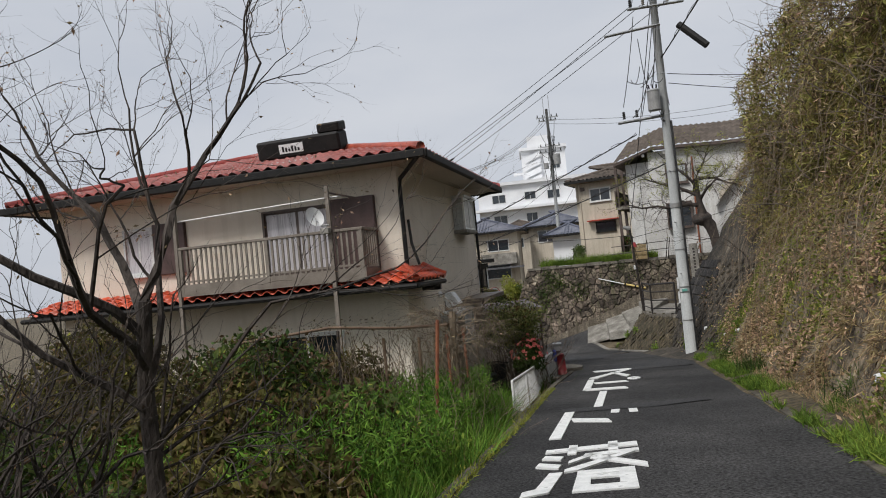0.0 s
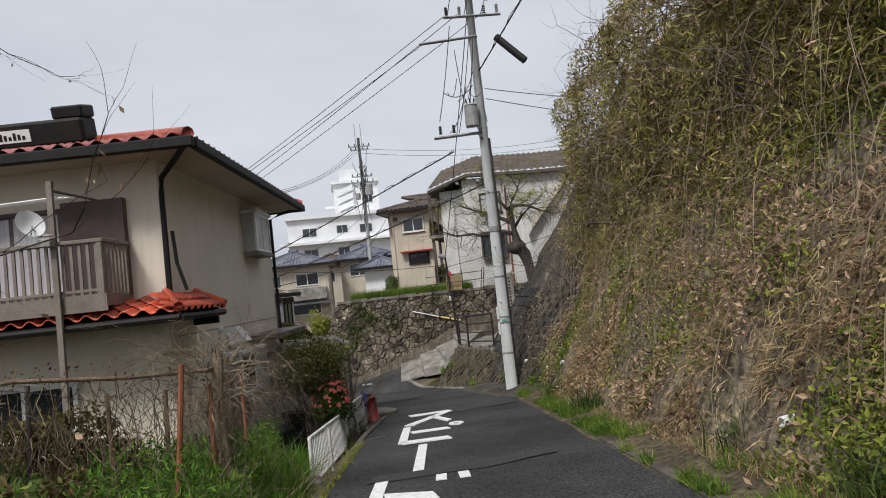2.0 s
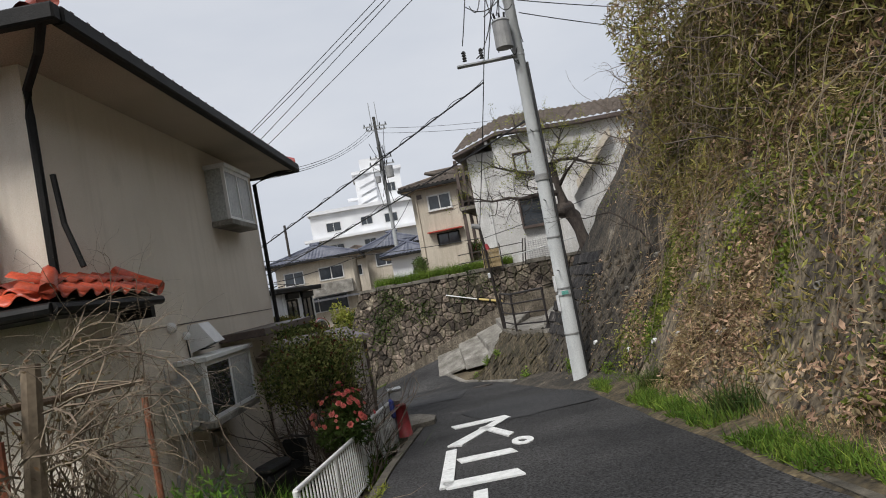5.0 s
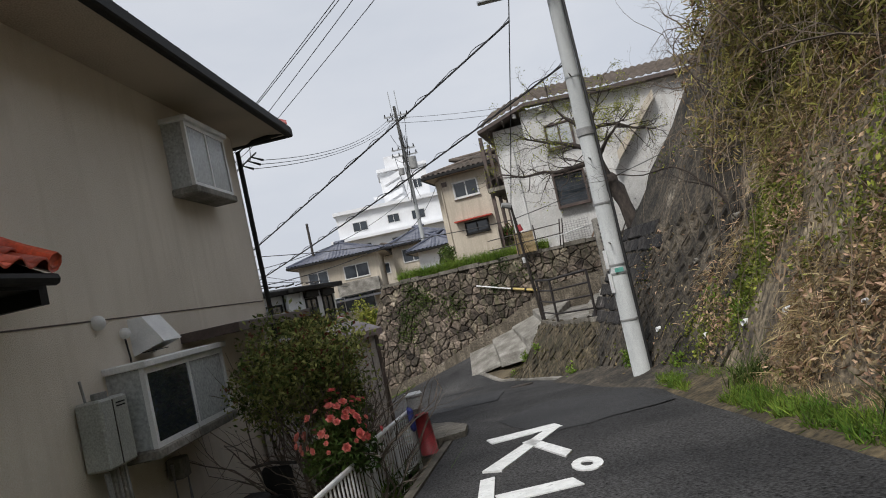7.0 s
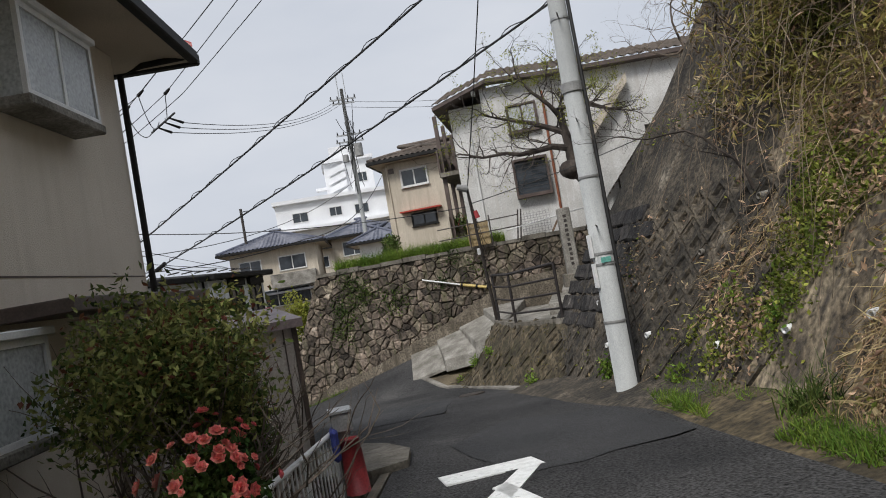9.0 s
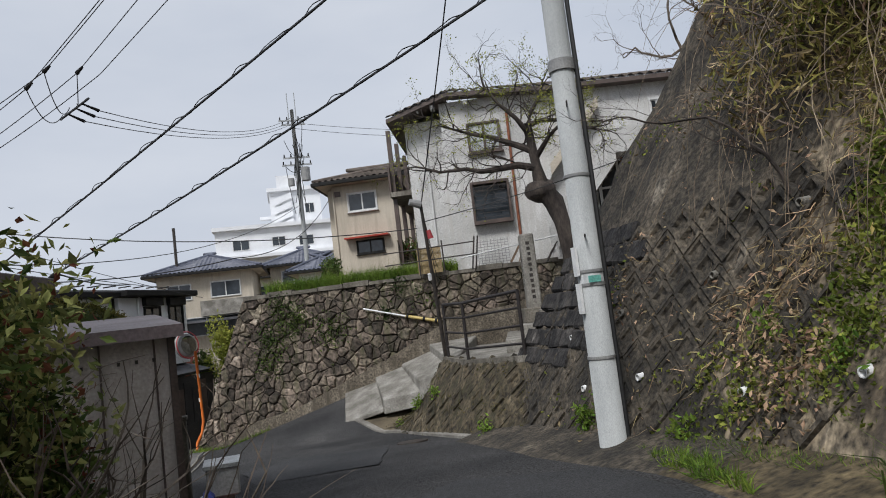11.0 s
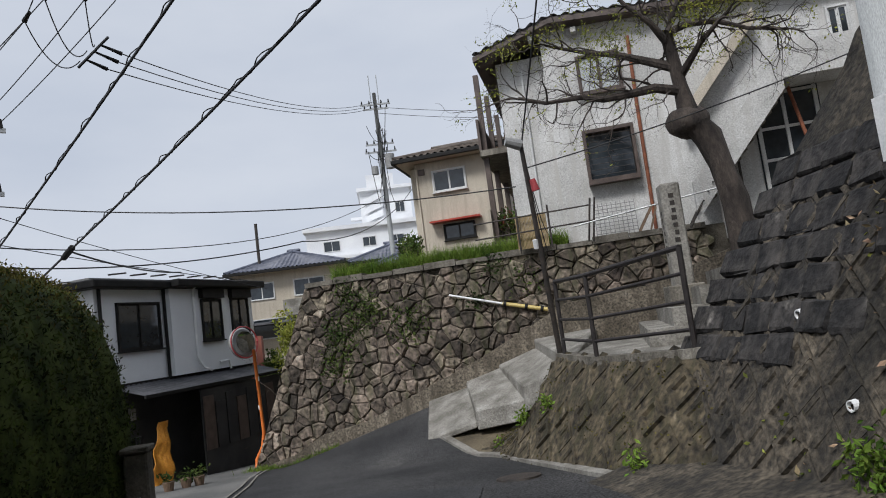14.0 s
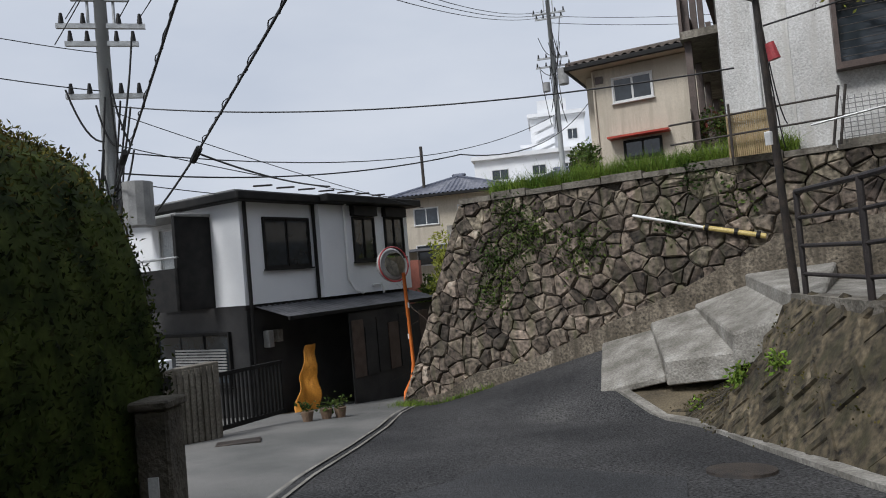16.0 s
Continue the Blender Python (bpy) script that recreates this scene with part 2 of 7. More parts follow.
WOOD = mat("weathered timber", (0.13, 0.085, 0.055), (0.22, 0.15, 0.1), scale=4, fine=50, rough=0.85, bump=0.5, stretch=(1, 1, 0.2))
BAMBOO = mat("old bamboo screen", (0.3, 0.22, 0.11), (0.42, 0.32, 0.17), scale=5, fine=50, rough=0.7, bump=0.3, stretch=(3, 3, 0.3))
RUSTPOLE = mat("rust red stake", (0.16, 0.05, 0.025), (0.26, 0.09, 0.04), scale=6, fine=40, rough=0.7, bump=0.3)
BARK = mat("dark bark", (0.028, 0.022, 0.019), (0.075, 0.06, 0.05), scale=6, fine=35, rough=0.95, bump=0.9, stretch=(1, 1, 0.4))
TWIG = mat("grey brown twig", (0.075, 0.058, 0.045), (0.17, 0.135, 0.105), scale=5, fine=30, rough=0.9, bump=0.3, rnd=0.25)
PALETWIG = mat("dry pale vine", (0.1, 0.075, 0.05), (0.25, 0.195, 0.135), scale=3, fine=30, rough=0.9, bump=0, rnd=0.3)
DRYGRASS = leafmat("dry tan grass", (0.22, 0.155, 0.075), (0.47, 0.36, 0.21), 0.6, 2.0)
DEADLEAF = leafmat("dead brown leaves", (0.15, 0.1, 0.055), (0.5, 0.37, 0.235), 0.7, 2.5)
OLIVE = leafmat("olive bamboo leaves", (0.11, 0.105, 0.028), (0.36, 0.31, 0.105), 0.7, 1.4)
MOSS = leafmat("green creeper leaves", (0.09, 0.12, 0.02), (0.26, 0.29, 0.06), 0.5, 2.0)
WEED = leafmat("lush feathery weeds", (0.05, 0.12, 0.014), (0.15, 0.27, 0.04), 0.5)
GREEN = leafmat("fresh green grass", (0.07, 0.13, 0.018), (0.17, 0.245, 0.04), 0.5)
MIDGREEN = leafmat("mid green leaves", (0.03, 0.055, 0.013), (0.1, 0.14, 0.035), 0.6)
DARKGREEN = leafmat("dark shrub leaves", (0.016, 0.024, 0.009), (0.05, 0.062, 0.02), 0.5)
BROWNLEAF = leafmat("browned shrub leaves", (0.06, 0.04, 0.02), (0.17, 0.115, 0.055), 0.6)
DARKOLIVE = leafmat("dark olive shrub leaves", (0.05, 0.048, 0.014), (0.12, 0.105, 0.032), 0.5)
HEDGEGREEN = leafmat("clipped hedge leaves", (0.012, 0.02, 0.004), (0.05, 0.064, 0.013), 0.7, 4.0)
HEDGETOP = leafmat("browned hedge tips", (0.06, 0.055, 0.012), (0.14, 0.115, 0.03), 0.6)
REDLEAF = leafmat("reddish young leaves", (0.11, 0.04, 0.025), (0.19, 0.07, 0.04), 0.4)
PINK = leafmat("coral pink petals", (0.62, 0.12, 0.12), (0.8, 0.32, 0.26), 0.3)
LEAFLIGHT = leafmat("light nandina leaves", (0.13, 0.155, 0.045), (0.3, 0.305, 0.105), 0.65)
YELLOWGREEN = leafmat("young yellow green leaves", (0.17, 0.2, 0.03), (0.32, 0.33, 0.065), 0.35)


# ---- mesh helpers ----
def part(name, bm, material, parent=None, label="", smooth=False):
    """Links a bmesh as ONE mesh object, under a thing or a part."""
    me = bpy.data.meshes.new(name)
    bm.to_mesh(me)
    bm.free()
    return link(name, me, material, parent, label, smooth)


def link(name, me, material, parent=None, label="", smooth=False):
    me.materials.append(material)
    if smooth:
        me.shade_smooth()
    ob = new(name, me)
    if parent:
        ob.parent = parent
    if label:
        ob["label"] = label
    return ob


def empty(name, m, label, category, group="", kind=""):
    ob = new(name)
    ob.matrix_world = m
    return tagged(ob, label, category, group, kind)


def box(bm, x0, x1, y0, y1, z0, z1, bevel=0.0):
    vs = [bm.verts.new((x, y, z)) for z in (z0, z1) for x, y in ((x0, y0), (x1, y0), (x1, y1), (x0, y1))]
    fs = [bm.faces.new([vs[i] for i in q]) for q in ((3, 2, 1, 0), (4, 5, 6, 7), (0, 1, 5, 4), (1, 2, 6, 5), (2, 3, 7, 6), (3, 0, 4, 7))]
    if bevel:
        bmesh.ops.bevel(bm, geom=list({e for f in fs for e in f.edges}), offset=bevel, segments=1, affect="EDGES")
    return bm


def bx(*a, bevel=0.0):
    return box(bmesh.new(), *a, bevel=bevel)


def tube(bm, pts, r0, r1=None, sides=6, caps=True):
    """A tapered tube along a line of points."""
    r1 = r0 if r1 is None else r1
    pts = [Vector(p) for p in pts]
    rings = []
    for i, p in enumerate(pts):
        d = (pts[min(i + 1, len(pts) - 1)] - pts[max(i - 1, 0)]).normalized()
        a = d.cross(Vector((0, 0, 1)) if abs(d.z) < 0.9 else Vector((1, 0, 0))).normalized()
        b = d.cross(a)
        r = r0 + (r1 - r0) * i / max(1, len(pts) - 1)
        rings.append([bm.verts.new(p + (a * math.cos(2 * math.pi * j / sides) + b * math.sin(2 * math.pi * j / sides)) * r) for j in range(sides)])
    for u, v in zip(rings, rings[1:]):
        for j in range(sides):
            bm.faces.new((u[j], u[(j + 1) % sides], v[(j + 1) % sides], v[j]))
    if caps:
        bm.faces.new(rings[0])
        bm.faces.new(rings[-1][::-1])
    return bm


def tb(pts, r0, r1=None, sides=8):
    return tube(bmesh.new(), pts, r0, r1, sides)


def prism(bm, poly, z0, z1):
    """An upright prism over a plan polygon; z0, z1 may be functions of (x, y)."""
    f0 = z0 if callable(z0) else (lambda x, y: z0)
    f1 = z1 if callable(z1) else (lambda x, y: z1)
    a = [bm.verts.new((x, y, f0(x, y))) for x, y in poly]
    b = [bm.verts.new((x, y, f1(x, y))) for x, y in poly]
    bm.faces.new(a[::-1])
    bm.faces.new(b)
    for i in range(len(poly)):
        j = (i + 1) % len(poly)
        bm.faces.new((a[i], a[j], b[j], b[i]))
    bmesh.ops.recalc_face_normals(bm, faces=bm.faces)
    return bm


def sheet(name, rows, material, parent=None, label="", smooth=True):
    """A mesh from rows of points of equal length."""
    n, m = len(rows), len(rows[0])
    vs = [tuple(p) for r in rows for p in r]
    fs = [(i * m + j, i * m + j + 1, (i + 1) * m + j + 1, (i + 1) * m + j) for i in range(n - 1) for j in range(m - 1)]
    me = bpy.data.meshes.new(name)
    me.from_pydata(vs, [], fs)
    return link(name, me, material, parent, label, smooth)


def sag(a, b, drop, n=14):
    a, b = Vector(a), Vector(b)
    return [a.lerp(b, i / n) - Vector((0, 0, drop * 4 * (i / n) * (1 - i / n))) for i in range(n + 1)]


RNG = np.random.default_rng(7)


def leaves(name, pts, size, material, parent=None, label="", aspect=0.45, up=0.0, normals=None):
    """Many small pointed leaves, one folded quad each, at given points. up: how far they stand upright."""
    pts = np.asarray(pts, float)
    n = len(pts)
    d = RNG.normal(size=(n, 3))
    if normals is not None:
        d = d * 0.8 + normals
    d[:, 2] += up * 2
    d /= np.linalg.norm(d, axis=1)[:, None]
    w = np.cross(d, RNG.normal(size=(n, 3)))
    w /= np.linalg.norm(w, axis=1)[:, None]
    s = (size * RNG.uniform(0.55, 1.35, n))[:, None]
    c = np.cross(d, w)
    v = np.stack([pts, pts + d * s * 0.5 + w * s * aspect * 0.5 + c * s * 0.08, pts + d * s, pts + d * s * 0.5 - w * s * aspect * 0.5 + c * s * 0.08], 1).reshape(-1, 3)
    f = np.arange(4 * n).reshape(n, 4)
    me = bpy.data.meshes.new(name)
    me.from_pydata(v.tolist(), [], f.tolist())
    return link(name, me, material, parent, label)


def blades(name, pts, length, width, material, parent=None, label="", lean=0.35, bias=(0, 0, 1), bend=0.35):
    """Grass blades: three-point bent strips rising from given points."""
    pts = np.asarray(pts, float)
    n = len(pts)
    d = RNG.normal(size=(n, 3)) * lean + np.asarray(bias, float)
    d /= np.linalg.norm(d, axis=1)[:, None]
    w = np.cross(d, RNG.normal(size=(n, 3)))
    w /= np.linalg.norm(w, axis=1)[:, None]
    s = (length * RNG.uniform(0.45, 1.3, n))[:, None]
    side = RNG.normal(size=(n, 3)) * bend
    side[:, 2] -= bend * 0.6
    mid, tip = pts + d * s * 0.55, pts + d * s + side * s * 0.5
    w = w * width
    v = np.stack([pts - w, pts + w, mid + w * 0.8, mid - w * 0.8, tip], 1).reshape(-1, 3)
    b = np.arange(n) * 5
    f = [q for i in b.tolist() for q in ((i, i + 1, i + 2, i + 3), (i + 3, i + 2, i + 4))]
    me = bpy.data.meshes.new(name)
    me.from_pydata(v.tolist(), [], f)
    return link(name, me, material, parent, label)


def grow(bm, base, heading, length, radius, depth, rng, spread=0.6, kids=3, gravity=0.0, tips=None, segs=4, wander=0.22, sides=5, shrink=0.68):
    """Adds a limb with its forks to bm; tips collects points along the thin ends."""
    p, d = Vector(base), Vector(heading).normalized()
    pts = [p.copy()]
    for i in range(segs):
        d = (d + Vector(rng.normal(size=3)) * wander + Vector((0, 0, gravity))).normalized()
        p = p + d * (length / segs)
        pts.append(p.copy())
    end = radius * 0.6 if depth else radius * 0.35
    tube(bm, pts, radius, end, sides if radius > 0.012 else 3, False)
    if tips is not None and depth <= 1:
        tips.extend(pts[1:])
    if depth:
        for i in range(kids):
            q = pts[-1] if i == 0 else pts[rng.integers(max(1, segs // 2), segs + 1)]
            h = (d + Vector(rng.normal(size=3)) * spread).normalized()
            grow(bm, q, h, length * shrink * rng.uniform(0.75, 1.15), end * (0.95 if i == 0 else 0.7), depth - 1, rng, spread, kids, gravity, tips, segs, wander, sides, shrink)
    return bm


# ---- lie of the land ----
def lerp_table(table, y):
    for (a, p), (b, q) in zip(table, table[1:]):
        if y <= b:
            return p + (q - p) * max(0.0, (y - a)) / (b - a)
    return table[-1][1]


LEFT = [(-14, -2.6), (4, 0.75), (9.9, 1.87), (14.4, 2.72), (20.2, 3.75), (23.6, 4.5), (25.0, 4.82), (26.0, 4.7), (27.5, 3.9), (30, 3.2), (33, 3.0), (42, 3.05)]
RIGHT = [(-14, 0.6), (4, 4.15), (9.5, 5.2), (16, 6.5), (22.3, 7.75), (25, 8.25), (28.8, 8.45), (31, 8.1), (35, 7.75), (37.3, 6.9), (38.6, 7.3), (39.3, 7.2), (40.3, 5.3), (41.3, 3.3), (42, 3.1)]
SO, SA = Vector((2.8, 41.4)), radians(-25.9)
SE, SN = Vector((math.cos(SA), math.sin(SA))), Vector((math.sin(SA), -math.cos(SA)))


def sw(s, n, z):
    """A place s along the stone wall, n out from its face, at height z."""
    p = SO + SE * s + SN * n
    return (p.x, p.y, z)


def level(y):
    if y <= 40:
        return 1.138 - 0.097 * max(y, -40)
    return -2.742 - 0.11 * (min(y, 58) - 40)


def ground_z(x, y):
    z = level(y)
    v = Vector((x, y)) - SO
    s, n = v.dot(SE), v.dot(SN)
    if s > 1.2 and -1 < n < 3:
        z += 0.28 * min(s - 1.2, 4.6) * (1 - max(n, 0) / 3)
    return z


def yard_z(x, y):
    """Ground with the garden that lies lower beside the road."""
    z = ground_z(x, y)
    e = lerp_table(LEFT, y) - 0.12 - x
    if e > 0 and y < 26.5:
        z -= min(0.42, e * 2.2) * min(1, (26.5 - y) / 1.5) + 0.05 * max(0, min(e, 12) - 1.5)
    return z

# ---- ground, road, street ----
gx = [-400, -150, -60, -30, -18, -12] + [-9 + 0.5 * i for i in range(58)] + [22, 30, 60, 150, 400]
gy_ = [-400, -120, -40, -20] + [-14 + 0.5 * i for i in range(142)] + [62, 80, 130, 250, 900]
ground = sheet("ground", [[(x, y, yard_z(x, y) - 0.05) for x in gx] for y in gy_], SOIL)
tagged(ground, "dark garden soil and earth", "ground", kind="structure")

ys = [-14 + 0.4 * i for i in range(141)]
road = sheet("road", [[(lerp_table(LEFT, y) + (lerp_table(RIGHT, y) - lerp_table(LEFT, y)) * i / 12, y, 0) for i in range(13)] for y in ys], ASPHALT)
for v in road.data.vertices:
    v.co.z = ground_z(v.co.x, v.co.y) + 0.012 * noise.noise(v.co * 0.6)
tagged(road, "dark grey worn asphalt lane running downhill", "road", kind="structure")

street = sheet("pavement_street", [[(x0 + (x1 - x0) * i / 10, y, ground_z(x0 + (x1 - x0) * i / 10, y) + 0.004 - (0.02 if i == 10 else 0)) for i in range(11)]
                                   for y, x0, x1 in [(29.6 + 0.8 * j, -16, lerp_table(LEFT, 29.6 + 0.8 * j) + 0.02) for j in range(14)] + [(41 + 0.8 * j, 0.2 + 0.25 * j, 3.0 + 0.28 * j) for j in range(14)]], STREET)
tagged(street, "pale worn concrete side street dropping away", "street", kind="structure")

joint = empty("road_joint", pose(0, 0, 0), "pale concrete joint lines across the street mouth", "joint", kind="structure")
for dx in (0.0, 0.16):
    bm = bmesh.new()
    pts = [(3.02 + dx - 0.05 * math.sin(y), y) for y in (31.5, 33, 35, 37, 39, 41)]
    for (xa, ya), (xb, yb) in zip(pts, pts[1:]):
        vs = [bm.verts.new((x, y, ground_z(x, y) + 0.022)) for x, y in ((xa, ya), (xa + 0.045, ya), (xb + 0.045, yb), (xb, yb))]
        bm.faces.new(vs)
    part("joint_line", bm, CONCLT, joint)


def kerb_strip(name, pts, width, up, material, label):
    """A low concrete strip that follows the ground."""
    bm = bmesh.new()
    prev = None
    for i, (x, y) in enumerate(pts):
        q = Vector(pts[min(i + 1, len(pts) - 1)]) - Vector(pts[max(i - 1, 0)])
        nrm = Vector((q.y, -q.x)).normalized() * width
        z = ground_z(x, y)
        ring = [bm.verts.new(c) for c in ((x, y, z - 0.3), (x, y, z + up), (x + nrm.x, y + nrm.y, z + up + 0.01), (x + nrm.x, y + nrm.y, z - 0.3))]
        if prev:
            for j in range(3):
                bm.faces.new((prev[j], prev[j + 1], ring[j + 1], ring[j]))
        prev = ring
    bmesh.ops.recalc_face_normals(bm, faces=bm.faces)
    return tagged(part(name, bm, material), label, "kerb", kind="structure")


kerb_strip("kerb_right", [(lerp_table(RIGHT, y), y) for y in [4 + 0.8 * i for i in range(28)]], 0.12, 0.02, MORTAR, "low mossy concrete edge of the lane")
kerb_strip("kerb_wall_foot", [(lerp_table(RIGHT, y), y) for y in [26.3 + 0.5 * i for i in range(22)]], 0.16, 0.05, CONCLT, "pale concrete edge along the block wall's foot")
kerb_strip("kerb_left", [(lerp_table(LEFT, y) - 0.02, y) for y in [27 - 0.6 * i for i in range(48)]], 0.1, 0.01, MORTAR, "narrow concrete edge above the garden drain")
apron = [(4.4, 24.1), (4.85, 24.3), (5.0, 25.2), (4.8, 26.2), (4.4, 26.9), (3.4, 27.2), (3.2, 24.9)]
tagged(part("drain_apron", prism(bmesh.new(), apron, lambda x, y: ground_z(x, y) - 0.3, lambda x, y: ground_z(x, y) + 0.09), CONC), "rounded concrete apron over the roadside drain", "kerb", kind="structure")


for poly_ in ([(5.6, 22.4), (7.6, 22.6), (7.9, 25.2), (6.6, 26.3), (5.5, 25.0)], [(3.2, 14.9), (4.6, 14.7), (5.6, 14.95), (5.65, 15.3), (3.3, 15.3)], [(4.4, 29.5), (6.2, 29.3), (6.9, 31.8), (5.2, 33.0), (4.2, 31.5)]):
    bm = bmesh.new()
    c = sum((Vector(p) for p in poly_), Vector((0, 0))) / len(poly_)
    ring_ = []
    for a, b in zip(poly_, poly_[1:] + poly_[:1]):
        for k in range(6):
            p = Vector(a).lerp(Vector(b), k / 6)
            p += (p - c).normalized() * 0.12 * noise.noise(Vector((p.x * 2, p.y * 2, 0)))
            ring_.append(bm.verts.new((p.x, p.y, ground_z(p.x, p.y) + 0.013)))
    m0 = bm.verts.new((c.x, c.y, ground_z(c.x, c.y) + 0.014))
    for i in range(len(ring_)):
        bm.faces.new((ring_[i], ring_[(i + 1) % len(ring_)], m0))
    tagged(part("road_repair", bm, ASPHALT_DARK), "darker repaired patch of asphalt", "road patch", kind="structure")

# ---- painted letters ----
def road_mark(name, polys, label):
    e = empty(name, pose(0, 0, 0), label, "road marking", "painted road letters")
    for q in polys:
        bm = bmesh.new()
        top = []
        n = len(q)
        for i in range(n):
            a, b = Vector(q[i]), Vector(q[(i + 1) % n])
            top += [a.lerp(b, k / 4) for k in range(4)]
        a = [bm.verts.new((p.x, p.y, ground_z(p.x, p.y) + 0.016)) for p in top]
        b = [bm.verts.new((p.x, p.y, ground_z(p.x, p.y) - 0.01)) for p in top]
        bm.faces.new(a)
        for i in range(len(a)):
            j = (i + 1) % len(a)
            bm.faces.new((a[i], a[j], b[j], b[i]))
        bmesh.ops.triangulate(bm, faces=[f for f in bm.faces if len(f.verts) > 4])
        bmesh.ops.recalc_face_normals(bm, faces=bm.faces)
        part("stroke", bm, PAINT, e)
    return e


def bar(p, q, w):
    """A painted bar from p to q, w wide across the lane."""
    return [(p[0] - w / 2, p[1]), (p[0] + w / 2, p[1]), (q[0] + w / 2, q[1]), (q[0] - w / 2, q[1])]


def hbar(p, q, h):
    return [(p[0], p[1] - h / 2), (q[0], q[1] - h / 2), (q[0], q[1] + h / 2), (p[0], p[1] + h / 2)]


road_mark("road_letter_su", [hbar((5.0, 23.0), (5.98, 22.95), 0.45), [(5.72, 22.75), (5.95, 22.75), (4.76, 20.75), (4.58, 20.95)], [(5.3, 22.2), (5.46, 22.3), (5.56, 20.85), (5.42, 20.6)]], "white painted katakana letter su on asphalt")
ring = []
for i in range(14):
    a0, a1 = 2 * math.pi * i / 14, 2 * math.pi * (i + 1) / 14
    ring.append([(5.46 + rx * math.cos(a) + 0.12 * ry * math.sin(a), 20.0 + ry * math.sin(a)) for rx, ry, a in ((0.15, 0.32, a0), (0.15, 0.32, a1), (0.06, 0.13, a1), (0.06, 0.13, a0))])
road_mark("road_letter_pi", [bar((4.57, 20.5), (4.13, 18.1), 0.15), hbar((4.5, 19.5), (5.19, 19.4), 0.34), hbar((4.12, 18.2), (4.92, 18.05), 0.34)] + ring, "white painted katakana letter pi on asphalt")
road_mark("road_letter_bar", [bar((4.39, 17.6), (3.92, 15.23), 0.14)], "white painted long vowel bar on asphalt")
road_mark("road_letter_do", [bar((3.43, 14.85), (2.98, 12.45), 0.15), hbar((3.36, 13.95), (3.84, 13.65), 0.36), [(3.98, 14.4), (4.1, 14.38), (4.17, 14.72), (4.05, 14.74)], [(4.24, 14.32), (4.36, 14.3), (4.42, 14.66), (4.3, 14.7)]], "white painted katakana letter do on asphalt")


def glyph(u, v):
    """Places in the near letter: u across from 0 to 1, v along from 0 (near) to 1."""
    return (2.5 + 1.05 * u + 0.36 * v - 0.06, 9.55 + 2.3 * v)


def gp(*uv):
    return [glyph(u, v) for u, v in uv]


road_mark("road_letter_fall", [gp((0.04, 0.86), (0.98, 0.9), (0.98, 1.0), (0.04, 0.94)), gp((0.27, 0.8), (0.36, 0.8), (0.36, 1.02), (0.27, 1.02)), gp((0.68, 0.82), (0.78, 0.83), (0.78, 1.05), (0.68, 1.04)),
                              gp((0.03, 0.72), (0.22, 0.68), (0.24, 0.75), (0.05, 0.8)), gp((0.0, 0.56), (0.22, 0.5), (0.24, 0.57), (0.02, 0.64)), gp((-0.02, 0.05), (0.2, 0.1), (0.27, 0.42), (0.15, 0.42), (0.08, 0.16), (-0.02, 0.13)),
                              gp((0.3, 0.58), (0.52, 0.72), (0.6, 0.76), (0.5, 0.78), (0.3, 0.64)), gp((0.42, 0.7), (0.98, 0.76), (0.98, 0.83), (0.45, 0.78)), gp((0.84, 0.76), (0.98, 0.78), (0.4, 0.44), (0.28, 0.42), (0.28, 0.47)),
                              gp((0.5, 0.68), (0.6, 0.72), (1.02, 0.5), (1.02, 0.42)), gp((0.4, 0.34), (0.9, 0.36), (0.9, 0.43), (0.4, 0.42)), gp((0.38, 0.08), (0.52, 0.08), (0.52, 0.34), (0.4, 0.34)),
                              gp((0.76, 0.08), (0.9, 0.08), (0.9, 0.36), (0.76, 0.36)), gp((0.52, 0.08), (0.76, 0.08), (0.76, 0.17), (0.52, 0.17)), gp((0.52, 0.28), (0.76, 0.28), (0.76, 0.34), (0.52, 0.34))], "white painted letter for slow down on asphalt")
bm = bmesh.new()
bmesh.ops.create_cone(bm, cap_ends=True, segments=24, radius1=0.31, radius2=0.3, depth=0.05)
mh = part("manhole_cover", bm, DARKMETAL)
mh.matrix_world = pose(7.4, 31.95, ground_z(7.4, 31.95) + 0.0, -5.5)
tagged(mh, "dark round iron manhole cover in asphalt", "manhole")
bm = bx(-0.35, 0.35, -0.25, 0.25, -0.03, 0.02, bevel=0.01)
ic = part("drain_cover", bm, DARKMETAL)
ic.matrix_world = pose(0.95, 36.3, ground_z(0.95, 36.3) + 0.01, -5.5, 0, 20)
tagged(ic, "rusty square drain cover ringed with orange paint", "drain")


# ---- slope on the uphill side ----
def verge(y):
    return 0.62 - 0.4 * max(0, min(1, (y - 24) / 3))


def face(y, h):
    """A place on the retaining slope, h up its height above the lane."""
    x = lerp_table(RIGHT, min(y, 28.8)) + verge(y) + 0.08
    if h <= 0.15:
        off = -(0.15 - h) * 4
    else:
        brow = 1.72 + 0.22 * (h - 3.6) if h <= 8 else 2.69 + 3.2 * (h - 8)
        bare = 0.5 * (h - 0.15)
        k = max(0.0, min(1.0, (y - 23.8) / 1.8))
        off = bare if h <= 3.6 else brow + (bare - brow) * k
    return Vector((x + off, y, level(y) + h))


def wall_end(z):
    return 30.3 - 0.6 * max(z, -0.6)


